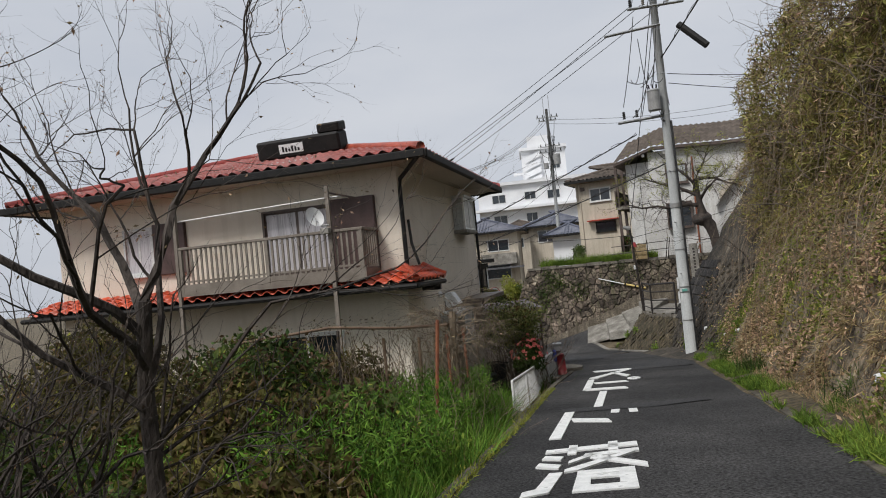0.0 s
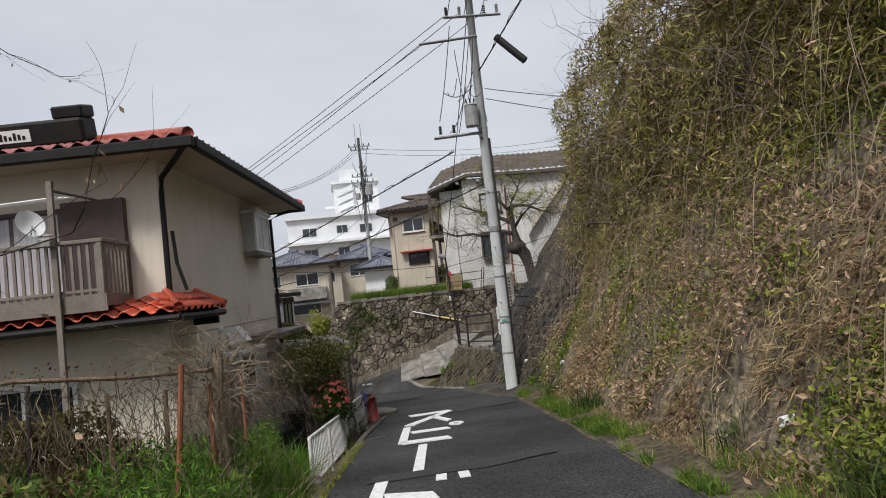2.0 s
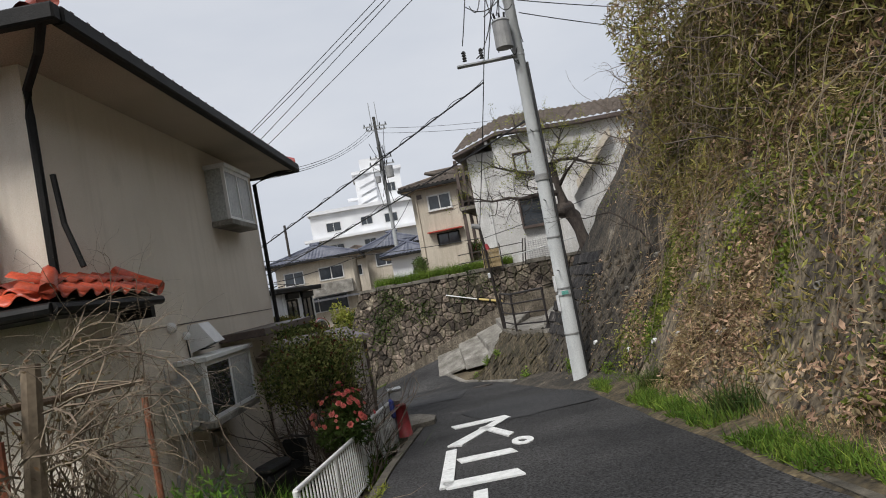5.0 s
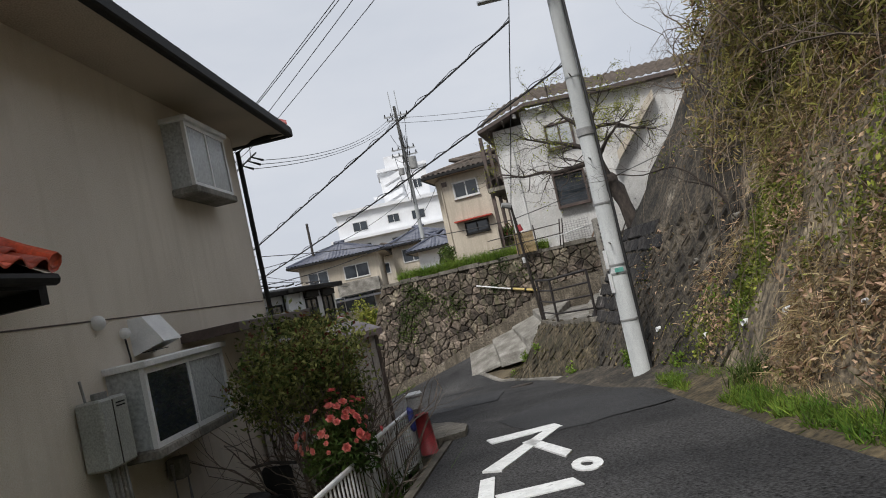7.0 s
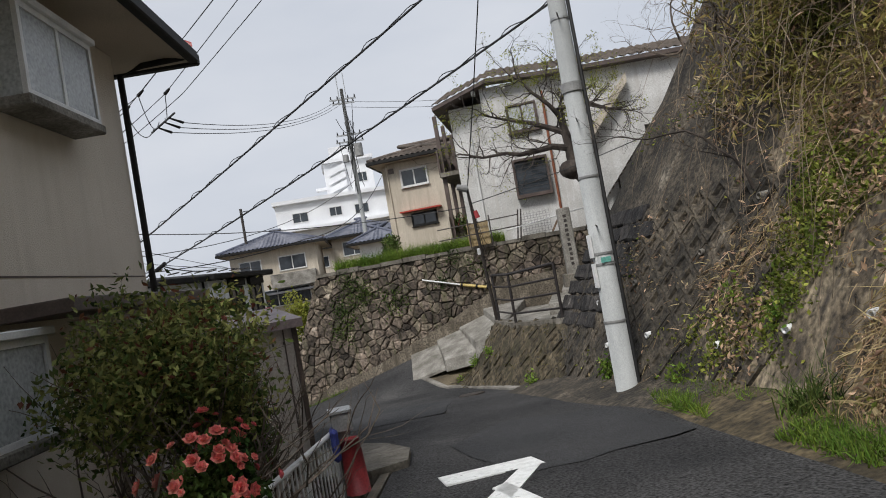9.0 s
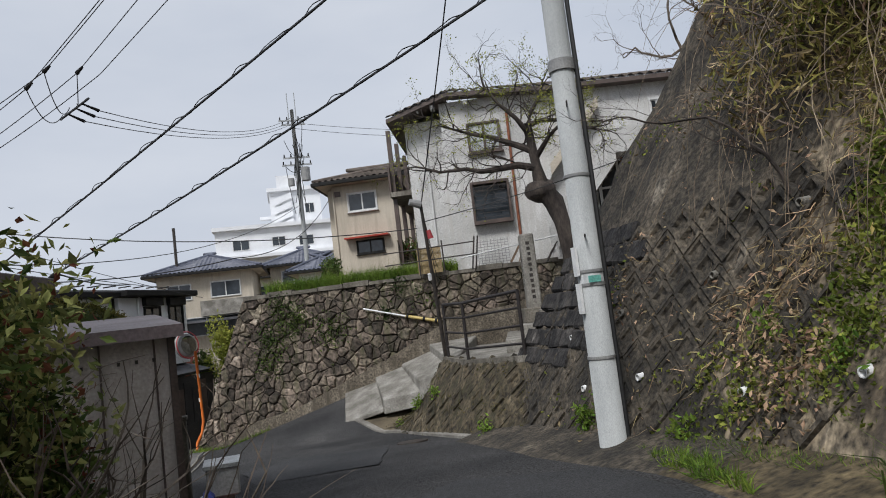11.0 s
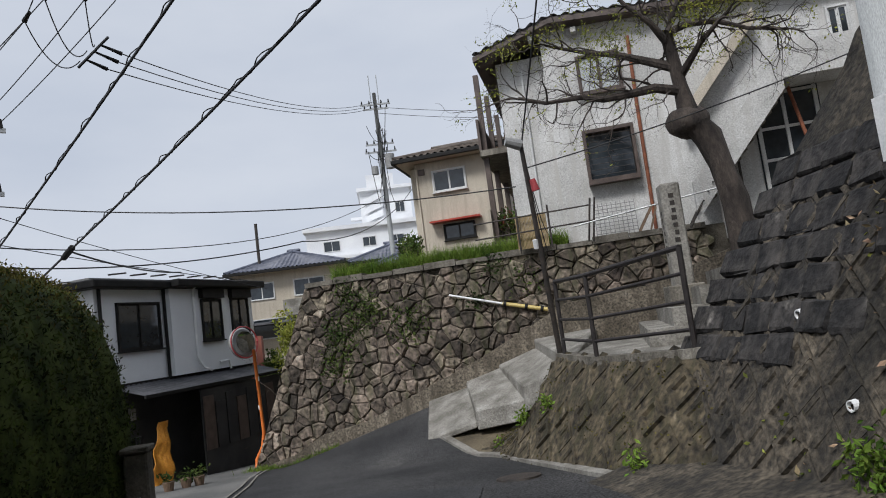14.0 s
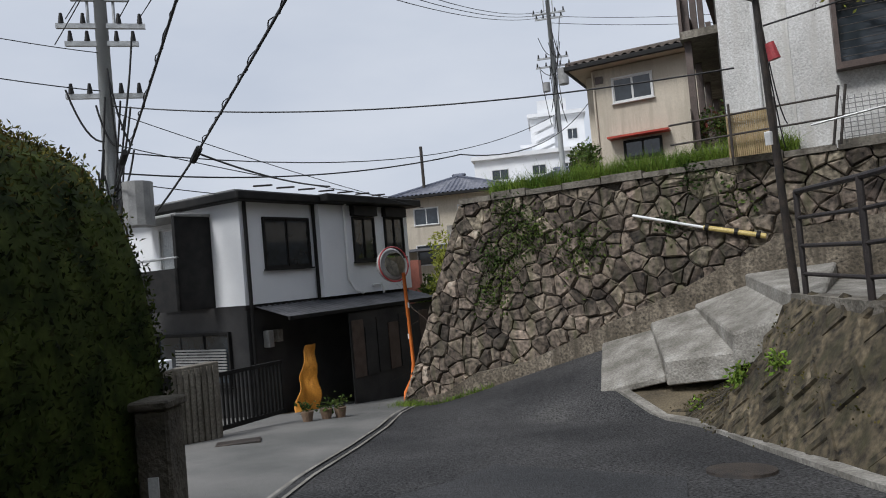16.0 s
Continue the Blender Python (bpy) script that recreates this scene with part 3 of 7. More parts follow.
hs = [-0.3, 0.0, 0.15] + [0.15 + 0.3 * i for i in range(1, 26)] + [8.2, 8.6, 10, 14]
rows = []
for i in range(90):
    u = i / 89
    r = []
    for h in hs:
        yb = -16 + u * 46
        z = level(yb) + h
        y = -16 + u * (wall_end(z) + 16)
        p = face(y, h)
        p.z = min(z, p.z + 0.4)
        nz = noise.noise(Vector((0, y * 0.5, h * 0.6))) * (0.22 if y < 21 else 0.05) + noise.noise(Vector((3, y * 1.7, h * 2))) * (0.1 if y < 21 else 0.02)
        if h > 4.2:
            nz += 0.5 * noise.noise(Vector((8, y * 0.4, h * 0.5)))
        r.append((p.x - nz * (1 if h > 0.2 else 0), p.y, p.z))
    rows.append(r)
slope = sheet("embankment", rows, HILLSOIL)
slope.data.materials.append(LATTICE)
slope.data.materials.append(DARKSOIL)
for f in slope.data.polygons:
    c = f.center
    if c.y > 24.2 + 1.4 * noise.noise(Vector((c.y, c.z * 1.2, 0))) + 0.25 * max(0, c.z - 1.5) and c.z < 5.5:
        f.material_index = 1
    # Darkened soil: a strip along the foot, and the painted shade below the brow.
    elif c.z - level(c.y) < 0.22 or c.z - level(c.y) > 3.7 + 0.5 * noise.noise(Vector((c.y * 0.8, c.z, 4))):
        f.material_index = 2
tagged(slope, "steep retaining slope with dead vines and dark stains", "slope", kind="structure")
back = sheet("embankment_back", [[rows[-1][j] for j in range(len(hs))], [(rows[-1][j][0] + 12, rows[-1][j][1] - 1.5, rows[-1][j][2]) for j in range(len(hs))]], HILLSOIL)
tagged(back, "end of the earth slope", "slope", kind="structure")
"""low block wall below the railing"""
TOPL = [sw(6.9, 2.0, -2.25), sw(7.3, 2.1, -2.05), sw(7.85, 2.3, -1.8), sw(8.65, 2.95, -1.25), (8.9, 34.25, -0.62), (8.88, 32.4, -0.62), (9.2, 30.4, -0.52), (9.75, 28.6, -0.35)]
BASEL = [(7.6, 36.35), (7.62, 36.05), (7.62, 35.7), (7.62, 35.2), (7.75, 34.2), (8.05, 32.2), (8.32, 30.2), (8.75, 28.4)]


def poly_at(pts, u):
    k = min(int(u * (len(pts) - 1)), len(pts) - 2)
    return Vector(pts[k]).lerp(Vector(pts[k + 1]), u * (len(pts) - 1) - k)


def low(u, w):
    b, t = poly_at(BASEL, u), poly_at(TOPL, u)
    return Vector((b.x, b.y, ground_z(b.x, b.y) - 0.1)).lerp(t, w)


rows = []
for i in range(41):
    r = [low(i / 40, w / 8) for w in range(9)]
    rows.append([tuple(p + Vector((-0.06 * noise.noise(p * 1.3), 0, 0))) for p in r] + [tuple(r[-1] + Vector((0.6, 0.3, -0.01)))])
lowwall = sheet("wall_low_blocks", rows, MOSSWALL)
tagged(lowwall, "low sloping block wall, stained and mossy", "wall", kind="structure")
cap = empty("coping", pose(0, 0, 0), "concrete coping along the low wall's top", "coping", kind="structure")
for a, b in zip(TOPL, TOPL[1:]):
    a, b = Vector(a), Vector(b)
    d = (b - a).normalized()
    n2 = Vector((-d.y, d.x, 0)).normalized() * 0.22
    bm = bmesh.new()
    q = [a - n2 * 0.15, b - n2 * 0.15, b + n2, a + n2]
    lo = [bm.verts.new(p - Vector((0, 0, 0.12))) for p in q]
    hi = [bm.verts.new(p + Vector((0, 0, 0.05))) for p in q]
    bm.faces.new(hi), bm.faces.new(lo)
    for i in range(4):
        bm.faces.new((lo[i], lo[(i + 1) % 4], hi[(i + 1) % 4], hi[i]))
    bmesh.ops.recalc_face_normals(bm, faces=bm.faces)
    part("coping_stone", bm, CONC, cap)

# ---- stone wall and terrace ----
core_bm = bmesh.new()
prof = [(0.15, -3.2), (13.5, -3.2), (13.5, 1.55), (2.0, 1.55)]
fr = [core_bm.verts.new(sw(s, -0.06, z)) for s, z in prof]
bk = [core_bm.verts.new(sw(s + (0.3 if s < 3 else 0), -1.2, z)) for s, z in prof]
core_bm.faces.new(fr), core_bm.faces.new(bk[::-1])
for i in range(4):
    core_bm.faces.new((fr[i], bk[i], bk[(i + 1) % 4], fr[(i + 1) % 4]))
bmesh.ops.recalc_face_normals(core_bm, faces=core_bm.faces)
stonewall = tagged(part("wall_rubble", core_bm, MORTAR), "tall rubble stone retaining wall with ivy and moss", "stone wall", kind="structure")
tp = [sw(2.0, -0.3, 0), sw(14, -0.3, 0), sw(16, -16, 0), sw(11, -30, 0), sw(3.0, -26, 0)]
terrace = tagged(part("ground_terrace", prism(bmesh.new(), [(p[0], p[1]) for p in tp], -4.5, 1.5), SOIL), "raised terrace of earth behind the stone wall", "ground", kind="structure")
bm = bmesh.new()
for a, b in zip([2.0 + 0.8 * i for i in range(12)], [2.78 + 0.8 * i for i in range(12)]):
    q = [sw(a, 0.1, 0), sw(b, 0.1, 0), sw(b, -0.35, 0), sw(a, -0.35, 0)]
    prism(bm, [(p[0], p[1]) for p in q], 1.5, 1.63 + 0.03 * math.sin(a * 5))
tagged(part("wall_cap", bm, CONC), "uneven concrete cap along the stone wall's top", "wall cap", kind="structure")
PL = [(0.25, -2.82), (1.3, -2.55), (2.1, -2.12), (3.3, -1.9), (4.9, -1.25), (6.2, -0.75), (7.2, -0.28), (8.4, 0.3), (10.2, 0.45), (12.0, 1.0), (13.4, 1.5)]
bm = bmesh.new()
for (s0, z0), (s1, z1) in zip(PL, PL[1:]):
    vs = [bm.verts.new(sw(*q)) for q in ((s0, -0.2, z0 - 1.2), (s1, -0.2, z1 - 1.2), (s1, -0.2, z1), (s0, -0.2, z0), (s0, 0.28, z0 - 1.2), (s1, 0.28, z1 - 1.2), (s1, 0.22, z1 - 0.02), (s0, 0.22, z0 - 0.02))]
    for f in ((4, 5, 6, 7), (3, 7, 6, 2), (0, 4, 7, 3), (1, 2, 6, 5)):
        bm.faces.new([vs[i] for i in f])
bmesh.ops.recalc_face_normals(bm, faces=bm.faces)
tagged(part("wall_plinth", bm, PLINTH), "stained concrete plinth rising along the stone wall", "plinth", kind="structure")

# ---- steps ----
steps = empty("stairs", pose(0, 0, 0), "wide worn concrete steps climbing beside the stone wall", "stairs", kind="structure")
SG = [((5.5, 2.15, -2.1), (6.6, 2.2, -1.82), (5.95, 0.2, -1.31), (4.95, 0.2, -1.55), 0.13), ((6.62, 2.25, -1.6), (7.66, 2.35, -1.46), (6.75, 0.2, -0.96), (5.9, 0.2, -1.2), 0.4),
      ((7.66, 2.4, -1.2), (8.6, 3.0, -0.86), (7.65, 0.2, -0.6), (6.72, 0.2, -0.9), 0.5), ((8.55, 2.95, -0.64), (8.95, 3.95, -0.58), (9.0, 0.2, -0.32), (7.6, 0.2, -0.42), 0.6)]
for k, (a, b, c, d, deep) in enumerate(SG):
    bm = bmesh.new()
    hi = [bm.verts.new(sw(*q)) for q in (a, b, c, d)]
    lo = [bm.verts.new(sw(q[0], q[1], q[2] - deep)) for q in (a, b, c, d)]
    bm.faces.new(hi), bm.faces.new(lo)
    for i in range(4):
        bm.faces.new((lo[i], lo[(i + 1) % 4], hi[(i + 1) % 4], hi[i]))
    bmesh.ops.recalc_face_normals(bm, faces=bm.faces)
    bmesh.ops.bevel(bm, geom=list(bm.edges), offset=0.025, segments=1, affect="EDGES")
    part("slab", bm, CONCLT, steps)
q = [sw(8.75, 0.15, 0), sw(16, 0.15, 0), sw(16, 9, 0), sw(10.9, 7.2, 0), sw(9.5, 5.35, 0), sw(8.75, 3.9, 0)]
part("landing", prism(bmesh.new(), [(p[0], p[1]) for p in q], -2.2, -0.6), CONCLT, steps)
for i, (s0, z) in enumerate([(9.9, -0.32), (10.3, -0.03), (10.75, 0.26), (11.4, 0.55), (12.0, 0.85), (12.6, 1.15), (13.2, 1.45)]):
    q = [sw(s0, 0.15, 0), sw(17, 0.15, 0), sw(17, 4.6, 0), sw(s0 + 0.25, 4.4, 0)]
    bm = prism(bmesh.new(), [(p[0], p[1]) for p in q], -0.6 if i == 0 else z - 0.31, z)
    part("step", bm, CONCLT, steps)


# ---- helpers for buildings ----
def window(parent, name, x0, x1, z0, z1, y, frame_mat=ALU, panes=2, glass=None, depth=0.07, sill=True, label=""):
    """A sliding window in a wall whose outer face is y, facing -y."""
    w = new(name)
    w.parent = parent
    if label:
        w["label"] = label
    t = 0.05
    bm = bmesh.new()
    for a in ((x0, x1, z1 - t, z1), (x0, x1, z0, z0 + t), (x0, x0 + t, z0 + t, z1 - t), (x1 - t, x1, z0 + t, z1 - t)):
        box(bm, a[0], a[1], y - depth, y + 0.03, a[2], a[3])
    part("window_frame", bm, frame_mat, w)
    for i in range(panes):
        a, b = x0 + t + (x1 - x0 - 2 * t) * i / panes, x0 + t + (x1 - x0 - 2 * t) * (i + 1) / panes
        yy = y - 0.012 - 0.022 * (i % 2)
        g = glass[i % len(glass)] if glass else GLASS
        part("pane", bx(a + 0.03, b - 0.03, yy, yy + 0.008, z0 + t + 0.03, z1 - t - 0.03), g, w)
        bm = bmesh.new()
        for c in ((a, b, z0 + t, z0 + t + 0.035), (a, b, z1 - t - 0.035, z1 - t), (a, a + 0.035, z0 + t + 0.035, z1 - t - 0.035), (b - 0.035, b, z0 + t + 0.035, z1 - t - 0.035)):
            box(bm, c[0], c[1], yy - 0.01, yy + 0.016, c[2], c[3])
        part("sash", bm, frame_mat, w)
    if sill:
        part("window_sill", bx(x0 - 0.04, x1 + 0.04, y - depth - 0.05, y, z0 - 0.04, z0 - 0.002, bevel=0.006), frame_mat, w)
    return w


def hip_roof(parent, x0, x1, y0, y1, z, pitch, material, name="roof", thick=0.12, ridge_in=None, tile=0.28, wave=0.035):
    """A hipped roof whose slopes carry rows of curved tiles: one sheet a slope."""
    half = (y1 - y0) / 2
    yc, top = (y0 + y1) / 2, z + half * pitch
    ri = half if ridge_in is None else ridge_in
    a, b, c, d, e, f = Vector((x0, y0, z)), Vector((x1, y0, z)), Vector((x1, y1, z)), Vector((x0, y1, z)), Vector((x0 + ri, yc, top)), Vector((x1 - ri, yc, top))
    r = new(name)
    r.parent = parent
    for p, q, s, t in ((a, b, f, e), (c, d, e, f), (b, c, f, f), (d, a, e, e)):
        run, slope_len = (q - p).length, ((s + t) / 2 - (p + q) / 2).length
        nu, nv = max(2, int(run / tile) * 6), max(2, int(slope_len / 0.3))
        ux, nrm = (q - p).normalized(), (q - p).cross(t - p).normalized()
        rws = []
        for j in range(nv):
            for edge in (0, 1):
                v = (j + edge) / nv
                lo, hi = p.lerp(t, v), q.lerp(s, v)
                rw = []
                for i in range(nu + 1):
                    pt = lo.lerp(hi, i / nu)
                    k = (pt - p).dot(ux) / tile
                    rw.append(tuple(pt + nrm * (0.03 + wave * math.sin(2 * math.pi * k) + (0.035 if edge == 0 else 0.0))))
                rws.append(rw)
        sheet("roof_slope", rws, material, r)
    bm = bmesh.new()
    for p, q in ((e, f), (a, e), (b, f), (c, f), (d, e)):
        if (q - p).length > 0.1:
            tube(bm, [p.lerp(q, i / 10) + Vector((0, 0, 0.07)) for i in range(11)], 0.1, 0.1, 8)
    part("ridge", bm, material, r, smooth=True)
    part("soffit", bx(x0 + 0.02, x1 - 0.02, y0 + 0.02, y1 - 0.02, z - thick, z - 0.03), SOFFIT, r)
    for q in ((x0 - 0.09, x1 + 0.09, y0 - 0.11, y0 + 0.02), (x0 - 0.09, x1 + 0.09, y1 - 0.02, y1 + 0.11), (x0 - 0.11, x0 + 0.02, y0 + 0.02, y1 - 0.02), (x1 - 0.02, x1 + 0.11, y0 + 0.02, y1 - 0.02)):
        part("gutter", bx(*q, z - thick - 0.03, z + 0.015, bevel=0.02), BLACK, r)
    return r


# ---- house with the red roof ----
HA = pose(0.7, 18.3, 0, 0, 0, -11.2)
house = empty("house", HA, "two-storey beige plaster house with red tiled roof", "house")
part("wall", bx(-8.6, 0, 0, 7.35, -3.0, 4.44), PLASTER, house)
part("wall_seam", bx(-0.01, 0.006, 0.3, 7.3, 1.52, 1.535), BROWN, house)
hip_roof(house, -9.3, 0.8, -0.75, 8.0, 4.47, 0.27, REDTILE)
# lower tiled pent roof
pent = new("pent_roof")
pent.parent = house
part("deck", bx(-8.8, 0.44, -0.84, -0.01, 1.78, 1.86), BLACK, pent)
part("side_deck", bx(0.0, 0.42, -0.005, 1.14, 1.78, 1.86), BLACK, pent)
bm = bmesh.new()
q = [bm.verts.new(c) for c in ((-8.8, -0.86, 1.9), (0.46, -0.86, 1.9), (0.0, -0.012, 2.16), (-8.8, -0.012, 2.16), (-8.8, -0.012, 1.86), (0.0, -0.012, 1.86))]
for f in ((0, 1, 2, 3), (1, 5, 2), (0, 3, 4), (0, 4, 5, 1)):
    bm.faces.new([q[i] for i in f])
part("underlay", bm, BLACK, pent)
bm = bmesh.new()
q = [bm.verts.new(c) for c in ((0.46, -0.86, 1.9), (0.46, 1.15, 1.9), (0.002, 1.15, 2.16), (0.002, -0.012, 2.16), (0.002, 1.15, 1.87))]
for f in ((0, 1, 2, 3), (1, 4, 2)):
    bm.faces.new([q[i] for i in f])
part("side_underlay", bm, BLACK, pent)
part("side_gutter", tb([(0.52, -0.93, 1.84), (0.52, 1.15, 1.84)], 0.05), BLACK, pent)
part("gutter", tb([(-8.9, -0.93, 1.84), (0.52, -0.93, 1.84)], 0.055), BLACK, pent)


def tile_mesh(name, w, l):
    """One S-shaped roof tile, its lower edge at the origin."""
    me = bpy.data.meshes.new(name)
    n = 8
    vs, fs = [], []
    for v, up in ((0, 0.035), (l, 0.0)):
        for i in range(n + 1):
            u = i / n
            hgt = 0.055 * math.sin(math.pi * u / 0.62) if u < 0.62 else -0.02 * math.sin(math.pi * (u - 0.62) / 0.38)
            vs.append((w * u, v, hgt + up))
    for i in range(n + 1):
        vs.append((vs[i][0], 0.0, vs[i][2] - 0.02))
    for i in range(n):
        fs += [(i, i + 1, n + 2 + i, n + 1 + i), (2 * n + 2 + i, 2 * n + 3 + i, i + 1, i)]
    me.from_pydata(vs, [], fs)
    me.materials.append(ORTILE)
    me.shade_smooth()
    return me


TM = tile_mesh("tile", 0.27, 0.33)
for r in range(2):
    for i in range(8):
        if r and i == 0:
            continue
        t = new("tile", TM)
        t.parent = pent
        t.matrix_basis = pose(0, 0, 0, 0, 0, 90) @ Matrix.Translation((-0.95 + 0.27 * i, -0.52 + 0.24 * r, 1.925 + 0.13 * r)) @ Euler((radians(27), 0, 0)).to_matrix().to_4x4()
for r in range(3):
    for i in range(34 - r):
        t = new("tile", TM)
        t.parent = pent
        t.matrix_basis = Matrix.Translation((-8.75 + 0.27 * i, -0.9 + 0.285 * r, 1.925 + 0.085 * r)) @ Euler((radians(15), 0, 0)).to_matrix().to_4x4()
part("hip_tile", tb([(0.5, -0.92, 1.99), (0.25, -0.47, 2.12), (0.0, -0.02, 2.25)], 0.075), ORTILE, pent, smooth=True)
part("verge_tile", tb([(0.54, 1.16, 1.97), (0.27, 1.16, 2.1), (0.02, 1.16, 2.24)], 0.085), ORTILE, pent, smooth=True)
part("end_board", bx(0.0, 0.42, 1.08, 1.18, 1.66, 1.86), BLACK, pent)
# balcony
bal = new("balcony")
bal.parent = house
bal.location = (-0.42, 0, 0)
part("floor", bx(-4.25, -0.1, -0.92, -0.01, 2.12, 2.28), TAUPE, bal)
part("fascia", bx(-4.28, -0.07, -0.96, -0.925, 2.05, 2.3), TAUPE, bal)
part("handrail", bx(-4.28, -0.07, -0.97, -0.9, 3.04, 3.1, bevel=0.01), TAUPE, bal)
part("side_handrail", bx(-0.15, -0.07, -0.9, -0.02, 3.04, 3.1, bevel=0.01), TAUPE, bal)
part("lower_rail", bx(-4.25, -0.1, -0.95, -0.91, 2.34, 2.38), TAUPE, bal)
bm0 = bx(-0.022, 0.022, -0.012, 0.012, 2.3, 3.04)
bme = bpy.data.meshes.new("baluster")
bm0.to_mesh(bme)
bme.materials.append(TAUPE)
for i in range(35):
    o = new("baluster", bme)
    o.parent = bal
    o.location = (-4.2 + 0.118 * i, -0.93, 0)
for i in range(7):
    o = new("baluster", bme)
    o.parent = bal
    o.matrix_basis = pose(-0.11, -0.85 + 0.12 * i, 0, 0, 0, 90)
for x in (-4.22, -2.2, -0.13):
    part("post", bx(x - 0.035, x + 0.035, -0.965, -0.895, 2.1, 3.08), TAUPE, bal)
part("tall_post", bx(-0.78, -0.7, -1.03, -0.97, 0.2, 3.98), TAUPE, bal)
part("post_arm", tb([(-0.74, -1.0, 3.85), (-0.3, -0.55, 3.72)], 0.02), BROWN, bal)
for i in range(4):
    part("drying_pole", tb([(-4.3, -0.85 + 0.16 * i, 3.66 + 0.02 * i), (-0.7, -0.88 + 0.16 * i, 3.76 + 0.02 * i)], 0.014), WHITEPAINT, bal)
part("left_post", bx(-4.33, -4.26, -0.98, -0.9, 0.3, 3.9), TAUPE, bal)
window(house, "window_1", -3.15, -1.5, 2.3, 3.73, 0, BROWN, 2, [CURTAIN])
part("shutter_case", bx(-1.5, -0.52, -0.12, 0.01, 2.25, 3.8, bevel=0.01), SHUTTER, house)
window(house, "window_2", -6.75, -5.95, 2.62, 3.72, 0, ALU, 2, [CURTAIN])
part("shutter_case", bx(-5.93, -5.1, -0.1, 0.01, 2.6, 3.76, bevel=0.01), SHUTTER, house)
window(house, "window_3", -3.2, -1.48, 0.2, 1.02, 0, ALU, 2, [GLASS])
# downpipe at the corner
part("downpipe", tb([(0.75, -0.8, 4.36), (0.45, -0.4, 4.25), (0.1, -0.08, 4.05), (0.07, -0.05, 3.8), (0.07, -0.05, 2.2)], 0.045), BLACK, house)
part("downpipe", tb([(0.16, 0.02, 3.2), (0.18, 0.05, 2.7), (0.3, 0.06, 2.25)], 0.03), BLACK, house)
part("downpipe", tb([(0.75, 7.85, 4.38), (0.3, 7.55, 4.25), (0.06, 7.4, 4.1), (0.06, 7.4, -1.9)], 0.042), BLACK, house)
# upper bay window on the road side (outer face is +x)
SIDE = pose(0, 0, 0, 0, 0, 90)


def side_thing(name, label=""):
    o = new(name)
    o.parent = house
    o.matrix_basis = SIDE
    if label:
        o["label"] = label
    return o


def bay(name, y0, y1, z0, z1, out, panes, label):
    """A box bay window; in its own axes x runs along the wall and -y is outward."""
    b = side_thing(name, label)
    part("bay_base", bx(y0 - 0.03, y1 + 0.03, -out - 0.03, 0.0, z0 - 0.1, z0, bevel=0.015), CONCLT, b)
    part("bay_roof", bx(y0 - 0.04, y1 + 0.04, -out - 0.05, 0.0, z1, z1 + 0.07, bevel=0.01), WHITEPAINT, b)
    bm = bmesh.new()
    for x in (y0, y1 - 0.05):
        box(bm, x, x + 0.05, -out, -out + 0.05, z0, z1)
    for x in [y0 + 0.05 + (y1 - y0 - 0.1) * i / len(panes) for i in range(1, len(panes))]:
        box(bm, x - 0.025, x + 0.025, -out + 0.004, -out + 0.05, z0 + 0.05, z1 - 0.06)
    box(bm, y0 + 0.05, y1 - 0.05, -out, -out + 0.05, z0, z0 + 0.05)
    box(bm, y0 + 0.05, y1 - 0.05, -out, -out + 0.05, z1 - 0.06, z1)
    part("window_frame", bm, WHITEPAINT, b)
    for i, g in enumerate(panes):
        a, c = y0 + 0.05 + (y1 - y0 - 0.1) * i / len(panes), y0 + 0.05 + (y1 - y0 - 0.1) * (i + 1) / len(panes)
        part("pane", bx(a + 0.026, c - 0.026, -out + 0.015, -out + 0.025, z0 + 0.052, z1 - 0.062), g, b)
    for x in (y0 + 0.01, y1 - 0.03):
        part("side_pane", bx(x, x + 0.012, -out + 0.052, -0.004, z0 + 0.004, z1 - 0.004), PALEGLASS, b)
    part("back_board", bx(y0 + 0.03, y1 - 0.03, -0.02, -0.008, z0 + 0.004, z1 - 0.004), GLASS if GLASS in panes else PALEGLASS, b)
    return b


# The upper bay's clear glass gets its reflection as a pale pane colour.
bay("bay_window", 4.72, 6.05, 3.12, 4.0, 0.33, [PALEGLASS, PALEGLASS], "white framed box bay window, reflected light painted on its clear panes")
bay("bay_window", 2.4, 4.3, 0.2, 0.98, 0.4, [GLASS, PALEGLASS], "white framed kitchen bay window")
heater = side_thing("water_heater", "beige wall-hung gas water heater")
part("case", bx(1.82, 2.26, -0.27, -0.02, 0.18, 0.8, bevel=0.02), CASEGREY, heater)
part("seam", bx(2.0, 2.01, -0.276, -0.268, 0.2, 0.78), DARKMETAL, heater)
for z in (0.7, 0.73):
    part("slot", bx(2.06, 2.2, -0.276, -0.27, z, z + 0.012), BLACK, heater)
part("side_louvre", bx(2.255, 2.27, -0.22, -0.06, 0.62, 0.64), DARKMETAL, heater)
part("flue", tb([(2.0, -0.16, 0.8), (2.0, -0.16, 0.86)], 0.07), GREYMETAL, heater)
part("antenna_stub", tb([(1.88, -0.1, 0.8), (1.85, -0.1, 1.0)], 0.012), GREYMETAL, heater)
for i in range(5):
    x = 1.9 + 0.07 * i
    part("pipe", tb([(x, -0.16, 0.16), (x, -0.17, -0.1), (x + 0.1 * (i - 2), -0.14, -0.3 - 0.1 * i), (x - 0.3, -0.1, -0.7), (x - 0.5, -0.1, -1.3)], 0.026), CONCLT if i % 2 else GREYMETAL, heater)
hood = side_thing("vent_hood", "white sheet metal vent hood")
bm = bmesh.new()
